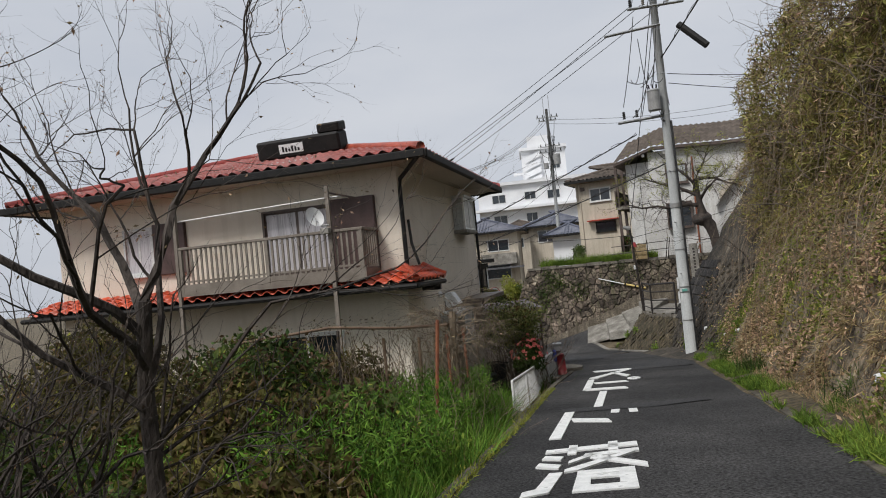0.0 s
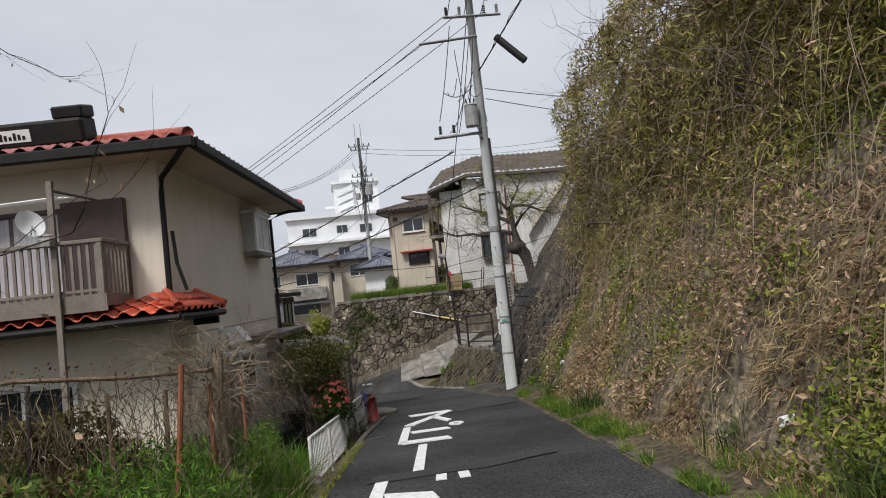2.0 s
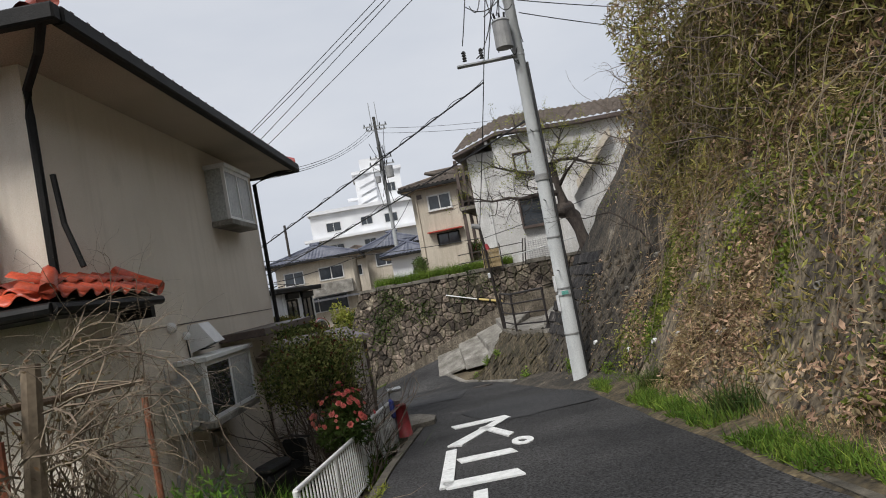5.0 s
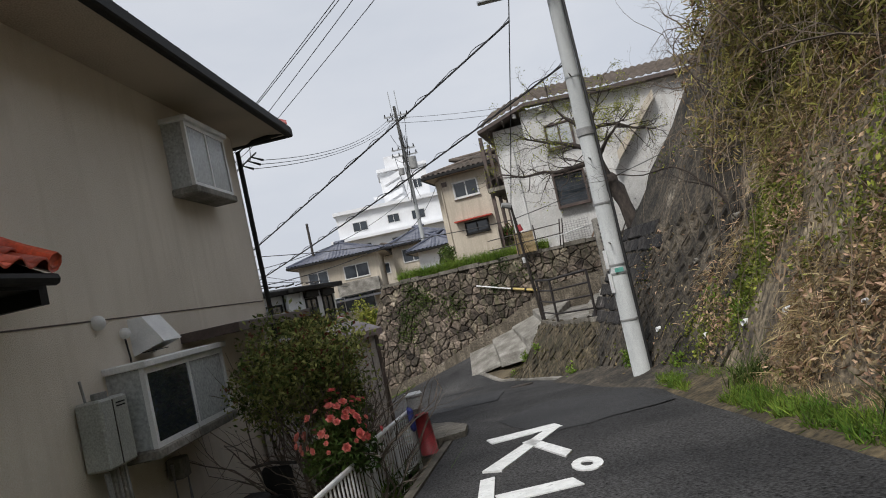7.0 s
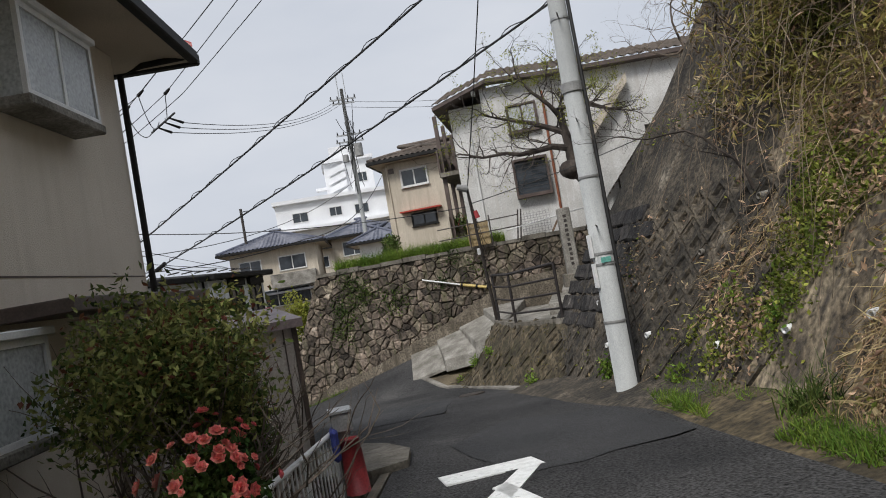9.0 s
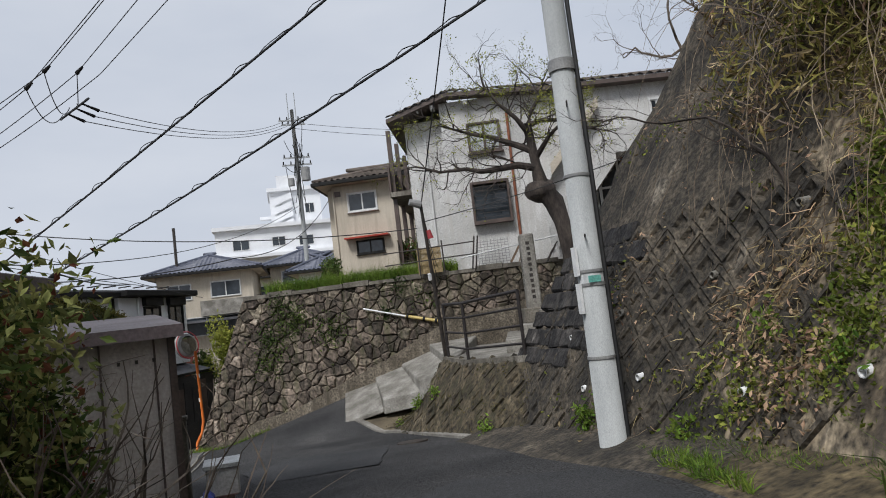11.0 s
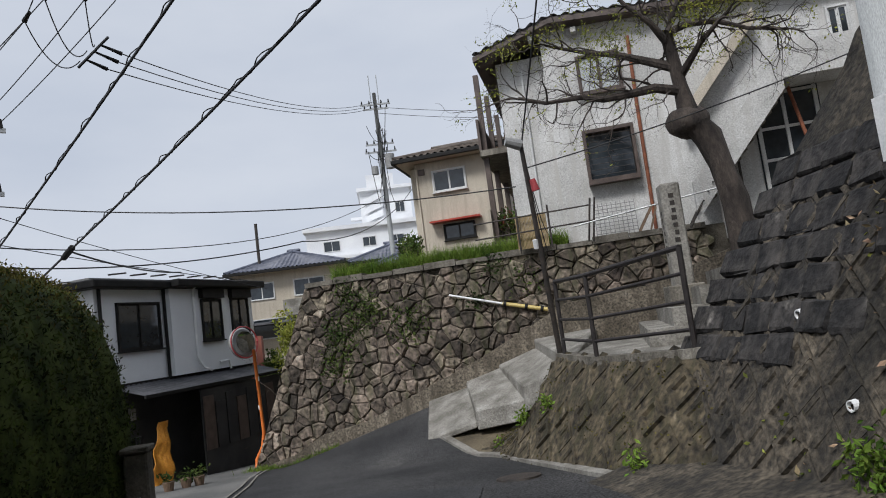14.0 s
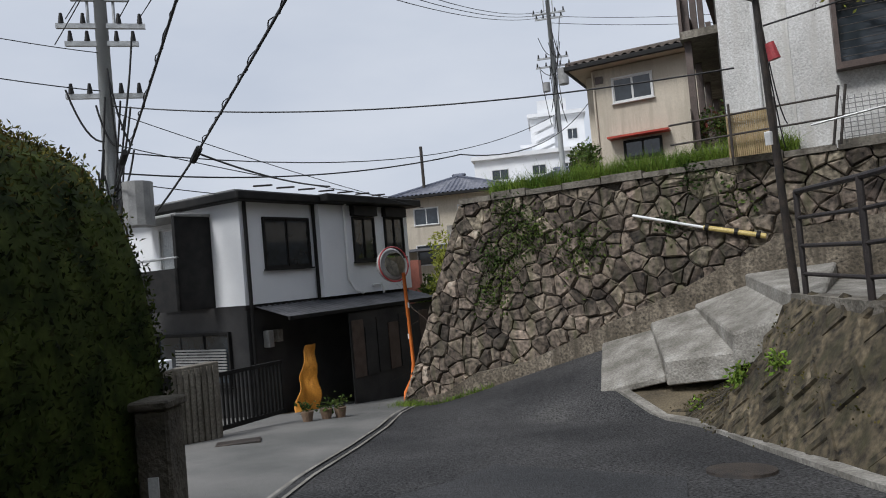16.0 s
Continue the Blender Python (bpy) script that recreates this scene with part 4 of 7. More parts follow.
q = [bm.verts.new(c) for c in ((3.0, 0, 1.1), (3.0, 0, 1.5), (3.0, -0.16, 1.5), (3.0, -0.36, 1.2), (3.4, 0, 1.1), (3.4, 0, 1.5), (3.4, -0.16, 1.5), (3.4, -0.36, 1.2))]
for f in ((0, 1, 2, 3), (7, 6, 5, 4), (1, 5, 6, 2), (2, 6, 7, 3)):
    bm.faces.new([q[i] for i in f])
part("hood", bm, WHITEPAINT, hood)
part("opening", bx(3.02, 3.38, -0.2, -0.01, 1.12, 1.13), BLACK, hood)
for y, z, r in ((2.42, 1.5, 0.075), (2.86, 1.36, 0.06)):
    bm = bmesh.new()
    bmesh.ops.create_uvsphere(bm, u_segments=12, v_segments=8, radius=r, matrix=Matrix.Translation((y, -0.03, z)))
    part("vent_cap", bm, WHITEPAINT, side_thing("round_vent", "small white round wall vent"), smooth=True)
part("cable", tb([(2.86, -0.02, 1.34), (2.88, -0.03, 1.1), (2.84, -0.05, 0.85)], 0.01), CABLE, side_thing("wall_cable"))
box_t = side_thing("meter", "small white gas meter")
part("meter_body", bx(3.15, 3.35, -0.2, -0.02, -0.28, -0.05, bevel=0.02), CONCLT, box_t)
for x in (3.1, 3.4):
    part("meter_pipe", tb([(x, -0.12, -0.1), (x, -0.12, -0.6), (x - 0.5, -0.12, -0.85), (x - 0.9, -0.12, -0.95)], 0.022), GREYMETAL, box_t)
part("door_canopy", bx(0.0, 0.75, 4.1, 7.3, 1.12, 1.24, bevel=0.01), BROWN, house)
# solar water heater on the roof
tank = empty("solar_heater", HA @ pose(-2.75, 1.6, 5.12, 14, 0, 0), "black rooftop solar water heater with white label", "solar heater")
part("tank", bx(-1.1, 1.05, -0.28, 0.28, 0.05, 0.5, bevel=0.05), BLACK, tank)
part("tank_end", bx(0.5, 1.05, -0.2, 0.3, 0.5, 0.72, bevel=0.03), BLACK, tank)
part("label_plate", bx(-0.5, 0.12, -0.292, -0.281, 0.16, 0.38), WHITEPAINT, tank)
for i in range(6):
    part("label_bar", bx(-0.42 + 0.08 * i, -0.37 + 0.08 * i, -0.297, -0.293, 0.2, 0.33 - 0.03 * (i % 3)), BLACK, tank)
part("collector", bx(-1.5, 0.7, -1.25, -0.3, -0.08, 0.02, bevel=0.01), GREYMETAL, tank)
dish = empty("satellite_dish", HA @ pose(-1.42, -1.05, 3.0), "white satellite dish clamped to the balcony post", "satellite dish")
bm = bmesh.new()
bmesh.ops.create_uvsphere(bm, u_segments=16, v_segments=10, radius=0.36)
bmesh.ops.delete(bm, geom=[v for v in bm.verts if v.co.z > -0.29], context="VERTS")
bmesh.ops.transform(bm, matrix=Euler((radians(70), 0, radians(60))).to_matrix().to_4x4() @ Matrix.Translation((0, 0, 0.31)), verts=bm.verts)
part("reflector", bm, WHITEPAINT, dish, smooth=True).location = (0.0, -0.05, 0.38)
part("arm", tb([(0, 0, 0.35), (0.12, -0.25, 0.2)], 0.012), GREYMETAL, dish)
part("bracket", tb([(0, 0, 0.3), (0.1, 0.03, 0.2), (0.27, 0.03, 0.2)], 0.02), GREYMETAL, dish)
part("box", bx(0.12, 0.3, -0.12, 0.02, 0.02, 0.14, bevel=0.01), CONCLT, dish)

# ---- shed beside the house ----
shed = empty("shed", pose(3.83, 24.6, 0, 0, 0, 14) @ pose(-2.0, -6.75, 0), "beige sheet-clad shed with flat brown roof", "shed")
part("body", bx(0.05, 2.0, 6.75, 8.3, -2.6, 0.62), SHEDWALL, shed)
bm = bmesh.new()
q = [bm.verts.new(c) for c in ((-0.1, 6.6, 0.7), (2.07, 6.6, 0.7), (2.12, 8.4, 0.86), (-0.1, 8.4, 0.86), (-0.1, 6.6, 0.6), (2.07, 6.6, 0.6), (2.12, 8.4, 0.76), (-0.1, 8.4, 0.76))]
for f in ((0, 1, 2, 3), (7, 6, 5, 4), (0, 4, 5, 1), (1, 5, 6, 2), (2, 6, 7, 3), (3, 7, 4, 0)):
    bm.faces.new([q[i] for i in f])
part("roof", bm, SHEDROOF, shed)
for i in range(5):
    part("panel_joint", bx(0.25 + 0.4 * i, 0.265 + 0.4 * i, 6.735, 6.749, -2.0, 0.6), BROWN, shed)
for i in range(14):
    part("bolt", bx(0.15 + 0.13 * i, 0.17 + 0.13 * i, 6.73, 6.749, 0.42, 0.45), DARKMETAL, shed)
part("corner_trim", bx(1.96, 2.015, 6.72, 6.78, -2.4, 0.6), BROWN, shed)


def slanted(p, q, h, y0, y1):
    bm = bmesh.new()
    v = [bm.verts.new((x, y, z + dz)) for y in (y0, y1) for (x, z), dz in ((p, 0), (q, 0), (q, h), (p, h))]
    for f in ((0, 1, 2, 3), (7, 6, 5, 4), (0, 4, 5, 1), (1, 5, 6, 2), (2, 6, 7, 3), (3, 7, 4, 0)):
        bm.faces.new([v[i] for i in f])
    bmesh.ops.recalc_face_normals(bm, faces=bm.faces)
    return bm


# ---- white house across the street ----
HW = pose(-0.66, 41.14, 0, 0, 0, 62.7)
wh = empty("house", HW, "white and black two-storey house with flat eaves", "house")
part("lower_wall", bx(0.02, 6.4, 0.02, 6, -5, -0.3), BLACKWALL, wh)
part("upper_wall", bx(0, 2.45, 0, 6, -0.3, 2.15), CLEANWHITE, wh)
part("upper_wall", bx(2.45, 6.4, -0.25, 6, -0.3, 2.15), CLEANWHITE, wh)
part("eave", bx(-0.35, 2.4, -0.4, 6.3, 2.15, 2.36, bevel=0.03), BLACK, wh)
part("eave", bx(2.4, 6.7, -0.65, 6.3, 2.17, 2.39, bevel=0.03), BLACK, wh)
part("roof", bx(0.0, 6.3, 0.1, 5.9, 2.39, 2.46), GREYMETAL, wh)
for i in range(7):
    part("roof_slat", slanted((0.3 + 0.75 * i, 2.47), (0.85 + 0.75 * i, 2.53), 0.04, -0.3, -0.22), DARKMETAL, wh)
window(wh, "window_1", 0.68, 2.26, 0.52, 1.8, 0, BLACK, 2)
window(wh, "window_2", 3.75, 4.7, 0.58, 1.84, -0.25, BLACK, 2)
window(wh, "window_3", 5.2, 6.12, 0.66, 1.88, -0.25, BLACK, 2)
for x in (4.22, 5.66):
    part("blind_case", bx(x - 0.52, x + 0.52, -0.42, -0.26, 1.86, 2.14), BLACK, wh)
part("band", bx(-0.04, 6.44, -0.05, 0.0, -0.42, -0.3), BLACK, wh)
part("corner_pipe", tb([(0.12, -0.06, 2.2), (0.12, -0.06, -3.0)], 0.045), BLACK, wh)
part("corner_pipe", tb([(2.42, -0.08, 2.15), (2.42, -0.08, -0.35)], 0.045), BLACK, wh)
part("white_pipe", tb([(3.45, -0.5, 2.3), (3.4, -0.3, 2.1), (3.4, -0.3, 0.1), (3.6, -0.34, -0.2), (3.9, -0.36, -0.3)], 0.035), WHITEPAINT, wh)
part("white_pipe", tb([(4.4, -0.3, -0.1), (4.8, -0.33, -0.08), (4.85, -0.35, -0.35)], 0.03), WHITEPAINT, wh)
awn = new("awning")
awn.parent = wh
rws = []
for j in range(3):
    rws.append([(0.25 + 6.2 * i / 160, -0.05 - 0.55 * j, -0.36 - 0.14 * j + 0.018 * math.sin(i * 1.3)) for i in range(161)])
sheet("awning_sheet", rws, DARKTILE, awn)
part("awning_edge", bx(0.2, 6.5, -1.2, -1.14, -0.7, -0.62), BLACK, awn)
part("front_board", bx(2.3, 6.4, -1.14, -1.1, -5, -0.75), BLACKWALL, awn)
for i in range(8):
    part("panel", bx(2.35 + 0.5 * i, 2.79 + 0.5 * i, -1.17, -1.142, -2.4, -0.95 - 0.2 * (i % 2)), BROWN if i % 3 == 0 else BLACKWALL, awn)
wl_ = new("street_side")
wl_.parent = wh
wl_.matrix_basis = pose(0, 0, 0, 0, 0, -90)
part("balcony_roof", bx(-3.4, -1.0, -1.0, 0, 1.9, 1.98, bevel=0.02), GREYMETAL, wl_)
part("balcony_panel", bx(-3.4, -1.05, -1.0, -0.95, -0.3, 0.7), BLACK, wl_)
part("balcony_frame", bx(-1.15, -1.05, -1.0, 0, -0.3, 1.95), BLACK, wl_)
part("balcony_rail", tb([(-3.4, -0.98, 0.95), (-1.05, -0.98, 0.95)], 0.03), STEEL, wl_)
window(wl_, "window_4", -3.0, -1.4, -0.2, 1.8, 0.0, ALU, 2, [PALEGLASS, GLASS])
window(wl_, "window_5", -3.4, -0.6, -2.2, -0.9, -0.0, BLACK, 3)
for i in range(9):
    part("louvre", bx(-2.6, -0.7, -0.1, -0.08, -1.9 + 0.07 * i, -1.86 + 0.07 * i), GREYMETAL, wl_)
mbox = new("meter_box")
mbox.parent = wh
part("box", bx(0.45, 0.62, -0.2, 0, -1.35, -0.95, bevel=0.015), GREYMETAL, mbox)
part("box", bx(0.75, 0.92, -0.2, 0, -1.25, -0.95, bevel=0.015), CONCLT, mbox)

# ---- white apartment house on the terrace ----
AP = pose(9.5, 38.8, 0, 0, 0, -21.2)
apt = empty("apartment_house", AP, "old white stucco apartment house with brown tiled roof", "apartment house")
part("wall", bx(0.3, 1.45, 0, 10, 1.2, 6.3), WHITEWALL, apt)
part("wall", bx(1.45, 16, -0.35, 10, 1.0, 6.3), WHITEWALL, apt)
part("wall_head", slanted((1.45, 6.295), (4.7, 6.295), 0.4, -0.348, 9.9), WHITEWALL, apt)
part("wall_head", slanted((4.7, 6.2), (16, 5.8), 0.5, -0.346, 9.9), WHITEWALL, apt)
rr = []
for j in range(16):
    for k in (0, 1):
        v = (j + k) / 16
        rr.append([])
        for i in range(260):
            x = -0.15 + 16.6 * i / 259
            z = lerp_table([(-0.15, 6.36), (1.7, 6.92), (4.7, 6.7), (16.5, 6.3)], x)
            rr[-1].append((x, -0.75 + 5.3 * v, z + 1.7 * v + 0.035 * math.sin(i * 1.45) + (0.03 if k == 0 else 0)))
sheet("roof", rr, BROWNTILE, apt)
part("eave_board", slanted((1.7, 6.78), (4.7, 6.56), 0.13, -0.72, -0.3), BROWN, apt)
part("eave_board", slanted((4.7, 6.56), (16.3, 6.16), 0.13, -0.72, -0.3), BROWN, apt)
bm = bmesh.new()
q = [bm.verts.new(c) for c in ((-0.15, -0.7, 6.22), (1.7, -0.7, 6.78), (1.7, -0.7, 6.9), (-0.15, -0.7, 6.34), (-0.15, 9, 6.22), (1.7, 9, 6.78), (1.7, 9, 6.9), (-0.15, 9, 6.34))]
for f in ((0, 1, 2, 3), (4, 7, 6, 5), (0, 4, 5, 1), (0, 3, 7, 4)):
    bm.faces.new([q[i] for i in f])
part("eave_slope", bm, BROWN, apt)
for x in (0.7, 1.2, 2.2):
    part("eave_bracket", bx(x, x + 0.12, -0.6, -0.3, 6.5, 6.62), WHITEWALL, apt)
b1 = new("box_window")
b1.parent = apt
part("box_frame", bx(2.1, 3.25, -0.62, -0.36, 2.86, 2.97), BROWN, b1)
part("box_frame", bx(2.1, 3.25, -0.62, -0.36, 4.05, 4.13), BROWN, b1)
part("box_frame", bx(2.1, 2.17, -0.62, -0.36, 2.97, 4.05), BROWN, b1)
part("box_frame", bx(3.18, 3.25, -0.62, -0.36, 2.97, 4.05), BROWN, b1)
part("pane", bx(2.18, 3.17, -0.42, -0.4, 2.98, 4.04), GLASS, b1)
for i in range(8):
    part("grille", tb([(2.2, -0.6, 3.05 + 0.13 * i), (3.16, -0.6, 3.05 + 0.13 * i)], 0.006), DARKMETAL, b1)
# Pale panes of window_1 carry a reflection put into their colour.
window(apt, "window_1", 2.2, 3.2, 5.02, 5.95, -0.37, BROWN, 2, [PALEGLASS])
window(apt, "window_2", 7.62, 8.1, 5.2, 5.95, -0.37, ALU, 2)
for x, z0, z1 in ((5.35, 1.7, 3.2), (0.9, 2.4, 6.0)):
    part("drain_pipe", tb([(x, -0.42 if x > 1.4 else -0.05, z0), (x, -0.42 if x > 1.4 else -0.05, z1)], 0.03), DARKMETAL if x > 1.4 else ALU, apt)
part("red_pipe", tb([(3.45, -0.42, 6.2), (3.42, -0.42, 4.6), (3.4, -0.42, 1.6)], 0.04), RUSTPOLE, apt)
# outside stair of the apartment house
st = new("outside_stair")
st.parent = apt


part("stair_flank", slanted((4.2, 1.65), (6.3, 4.1), 0.8, -1.28, -1.14), WHITEWALL, st)
part("stair_foot", bx(4.75, 5.0, -1.1, -0.8, 1.2, 2.55), WHITEWALL, st)
part("stair_beam", slanted((4.45, 3.95), (6.1, 5.85), 0.32, -0.75, -0.4), TANWALL, st)
part("beam_end", slanted((4.3, 3.72), (4.5, 3.95), 0.36, -0.78, -0.4), WHITEWALL, st)
for i in range(13):
    part("tread", bx(4.4 + 0.15 * i, 4.66 + 0.15 * i, -1.135, -0.37, 2.1 + 0.175 * i, 2.15 + 0.175 * i), CONC, st)
part("landing_wall", bx(6.3, 9.6, -1.28, -1.14, 4.32, 5.05), WHITEWALL, st)
part("landing_soffit", bx(6.3, 9.6, -1.13, -0.36, 4.32, 4.42), WHITEWALL, st)
door = new("door_1")
door.parent = apt
part("recess", bx(5.82, 7.2, -0.38, -0.352, 1.9, 4.35), GLASS, door)
for a in ((5.85, 5.93, 2.0, 4.3), (6.42, 6.49, 2.0, 4.3), (7.08, 7.16, 2.0, 4.3)):
    part("door_stile", bx(a[0], a[1], -0.43, -0.385, a[2], a[3]), ALU, door)
for z in (2.0, 2.75, 3.45, 4.22):
    part("door_rail", bx(5.93, 7.08, -0.425, -0.385, z, z + 0.06), ALU, door)
part("leaning_board", tb([(6.9, -0.75, 2.0), (6.55, -0.6, 4.3)], 0.04), RUSTPOLE, door)
# timber balconies on the end
eb = new("end_balcony")
eb.parent = apt
for y in (0.4, 2.2, 4.2, 6.4, 8.6):
    part("post", bx(-0.35, -0.22, y, y + 0.14, 1.5, 6.3), BROWN, eb)
for z in (2.0, 4.3):
    part("balcony_slab", bx(-0.4, 0.3, 0.2, 9.5, z - 0.15, z), CONC, eb)
    part("balcony_panel", bx(-0.4, -0.34, 0.2, 9.5, z, z + 0.8), TANWALL if z < 3 else BROWN, eb)
# Black sheet over the end wall stands in for the shade inside the balconies.
part("dark_inside", bx(0.26, 0.295, 0.3, 9.5, 2.0, 6.2), BLACKWALL, eb)

# ---- tan house behind ----
HB = pose(8.6, 50.5, 0, 0, 0, -21.2)
tan = empty("house", HB, "tan plaster house with grey tiled roof", "house")
part("wall", bx(0.5, 4.2, 0, 7, -1, 6.75), TANWALL, tan)
part("wall_left", bx(0.15, 0.5, 0.6, 7, -1, 6.7), TANWALL, tan)
hip_roof(tan, -0.2, 4.7, -0.6, 7.5, 6.9, 0.3, BROWNTILE)
window(tan, "window_1", 1.18, 2.58, 5.45, 6.36, 0)
window(tan, "window_2", 1.4, 2.7, 3.45, 4.1, 0, BLACK)
part("awning", bx(0.95, 3.0, -0.5, 0, 4.18, 4.25), ORTILE, tan)
part("pipe", tb([(0.55, -0.05, 6.7), (0.55, -0.05, 2)], 0.04), TANWALL, tan)
part("vent", bx(0.62, 0.9, -0.04, 0, 6.25, 6.5), BROWN, tan)


# ---- far houses ----
def far_house(m, w, d, zb, ze, pitch, wall_m, roof_m, label, wins):
    h = empty("house", m, label, "house")
    part("wall", bx(0, w, 0, d, zb, ze), wall_m, h)
    hip_roof(h, -0.7, w + 0.7, -0.7, d + 0.7, ze, pitch, roof_m)
    for x0, x1, z0, z1 in wins:
        window(h, "window", x0, x1, z0, z1, 0, ALU, 2, sill=False)
    return h


fh = far_house(pose(-0.6, 68, 0, 0, 0, -6), 6.2, 7, -5, 4.9, 0.36, TANWALL, BLUETILE, "pale two-storey house with dark blue hipped roof", [(0.6, 2.2, 3.1, 4.2), (3.4, 5.4, 3.1, 4.2), (0.6, 5.4, 0.6, 1.9)])
part("balcony", bx(2.8, 6.0, -0.9, 0, 1.9, 2.9), CONCLT, fh)
part("lower_roof", bx(-1.2, 6.6, -1.4, 0, 1.5, 1.65), DARKTILE, fh)
part("chimney_pole", tb([(1.2, 1, 4.9), (1.2, 1, 8.2)], 0.1), DARKMETAL, fh)
far_house(pose(7.0, 72, 0, 0, 0, -8), 5.0, 6, -5, 5.2, 0.4, TANWALL, BLUETILE, "tan house with blue tiled roof", [(0.8, 2.6, 3.6, 4.8)])
far_house(pose(8.3, 63, 0, 0, 0, -12), 2.6, 4, -5, 3.9, 0.45, CLEANWHITE, BLUETILE, "small white house with blue tiled gable", [])
far_house(pose(-10, 62, 0, 0, 0, 6), 8.5, 6, -5, 1.9, 0.25, CLEANWHITE, DARKTILE, "low house with dark metal roof", [(1, 3, 0.2, 1.3)])
far_house(pose(4.4, 88, 0, 0, 0, 4), 6, 6, -5, 5.6, 0.4, TANWALL, BROWNTILE, "brown roofed house far down the street", [(1, 3, 3.6, 4.8)])


def block(m, w, d, z0, z1, label, wins, extra=()):
    b = empty("apartment_building", m, label, "apartment building")
    part("wall", bx(0, w, 0, d, z0, z1), CLEANWHITE, b)
    part("parapet", bx(-0.3, w + 0.3, -0.6, d + 0.3, z1, z1 + 0.5), CLEANWHITE, b)
    for x0, x1, a, c in wins:
        window(b, "window", x0, x1, a, c, 0, ALU, 2, sill=False)
    for q in extra:
        part("upper_block", bx(*q), CLEANWHITE, b)
    return b


block(pose(2.4, 115, 0, 0, 0, -4), 17, 12, -5, 14.2, "long white apartment building with flat roof", [(2.2, 4.4, 11.4, 12.8), (7.4, 9.2, 11.6, 12.9), (11, 13, 11.4, 12.8), (2.2, 4.4, 8, 9.5), (7.4, 9.2, 8, 9.5)], [(-1.2, 17, -1.4, 0, 10.2, 10.6)])
tw = block(pose(10.4, 122, 0, 0, 0, -4), 7.4, 9, -5, 20.5, "taller stepped white apartment tower", [(5, 6.4, 17, 18.5)], [(1.2, 5.2, 0.6, 6, 20.9, 23.0), (-1.6, 0, 0.5, 2, 16.6, 17.0)])
for i in range(4):
    part("stair_flank", slanted((0.4, 14.4 + 1.3 * i), (3.2, 15.4 + 1.3 * i), 0.9, -0.7, -0.5), CLEANWHITE, tw)

# ---- utility pole ----
PX, PY, PB = 8.46, 25.97, -1.48


def crossarm(parent, x0, x1, y, z, tilt=0.0):
    part("crossarm", tb([(x0, y, z), (x1, y, z + tilt)], 0.045, sides=4), STEEL, parent)


pole = empty("utility_pole", pose(PX, PY, 0), "tall grey concrete utility pole with transformer and crossarms", "utility pole")
part("shaft", tb([(0, 0, PB), (0, 0, 12.6)], 0.165, 0.1, 20), POLEGREY, pole, smooth=True)
for z in (-0.25, 0.62, 0.78, 1.95, 3.33, 4.4, 6.2, 7.5):
    part("band", tb([(0, 0, z), (0, 0, z + 0.035)], 0.17 - 0.0046 * (z + 1.5) + 0.006, sides=20), STEEL if z > 3 else GREYMETAL, pole)
part("band", tb([(0, 0, 3.28), (0, 0, 3.42)], 0.165, sides=20), GREYMETAL, pole)
part("number_plate", bx(-0.2, -0.165, -0.06, 0.03, 0.75, 1.1), WHITEPAINT, pole)
part("number_plate", bx(-0.2, -0.165, -0.06, 0.03, 0.3, 0.66), WHITEPAINT, pole)
part("teal_tag", bx(-0.12, 0.04, -0.172, -0.162, 0.66, 0.74), mat("teal tag", (0.1, 0.35, 0.3), (0.2, 0.5, 0.42), rough=0.5), pole)
crossarm(pole, -0.85, 0.9, -0.1, 9.62, 0.08)
crossarm(pole, -1.65, 0.1, -0.1, 8.85, 0.2)
crossarm(pole, -0.4, 0.55, -0.1, 10.3, -0.15)
crossarm(pole, -1.5, -0.1, -0.1, 6.08, 0.1)
part("riser_cable", tb([(0.13, -0.1, 6), (0.16, -0.08, 3), (0.18, -0.05, -1.3)], 0.03), CABLE, pole)
for x, z in ((-0.75, 9.7), (-0.35, 9.72), (0.4, 9.75), (0.8, 9.78), (-1.3, 6.2), (-0.9, 6.22)):
    bm = bmesh.new()
    for i in range(4):
        tube(bm, [(x, -0.1, z + 0.06 * i), (x, -0.1, z + 0.045 + 0.06 * i)], 0.055, 0.03, 10)
    part("insulator", bm, CONCLT if x > -0.5 else BLACK, pole)
tr = new("transformer")
tr.parent = pole
part("tank", tb([(-0.36, -0.22, 6.35), (-0.36, -0.22, 6.95)], 0.2, 0.19, 14), GREYMETAL, tr)
part("lid", tb([(-0.36, -0.22, 6.95), (-0.36, -0.22, 7.0)], 0.21, 0.17, 14), STEEL, tr)
for i in range(3):
    part("bushing", tb([(-0.46 + 0.1 * i, -0.22, 7.0), (-0.5 + 0.13 * i, -0.24, 7.16)], 0.025), BLACK, tr)
part("joint_sleeve", tb([(0.55, -0.5, 8.85), (1.2, -0.9, 8.0)], 0.11, sides=10), BLACK, pole)
for i in range(7):
    z = 1.2 + 0.8 * i
    a = 0.8 if i % 2 else -2.2
    part("step_bolt", tb([(0, 0, z), (0.28 * math.cos(a), 0.28 * math.sin(a) - 0.08, z + 0.02)], 0.011), DARKMETAL, pole)
bm = bmesh.new()
rng = np.random.default_rng(3)
for i in range(14):
    a = Vector((rng.uniform(-1.3, 0.2), -0.1 + rng.normal() * 0.15, rng.uniform(6.0, 7.6)))
    b = Vector((rng.uniform(-0.8, 0.2), -0.1 + rng.normal() * 0.2, rng.uniform(6.0, 9.6)))
    tube(bm, sag(a, b, rng.uniform(0.1, 0.35), 8), 0.012, 0.012, 4)
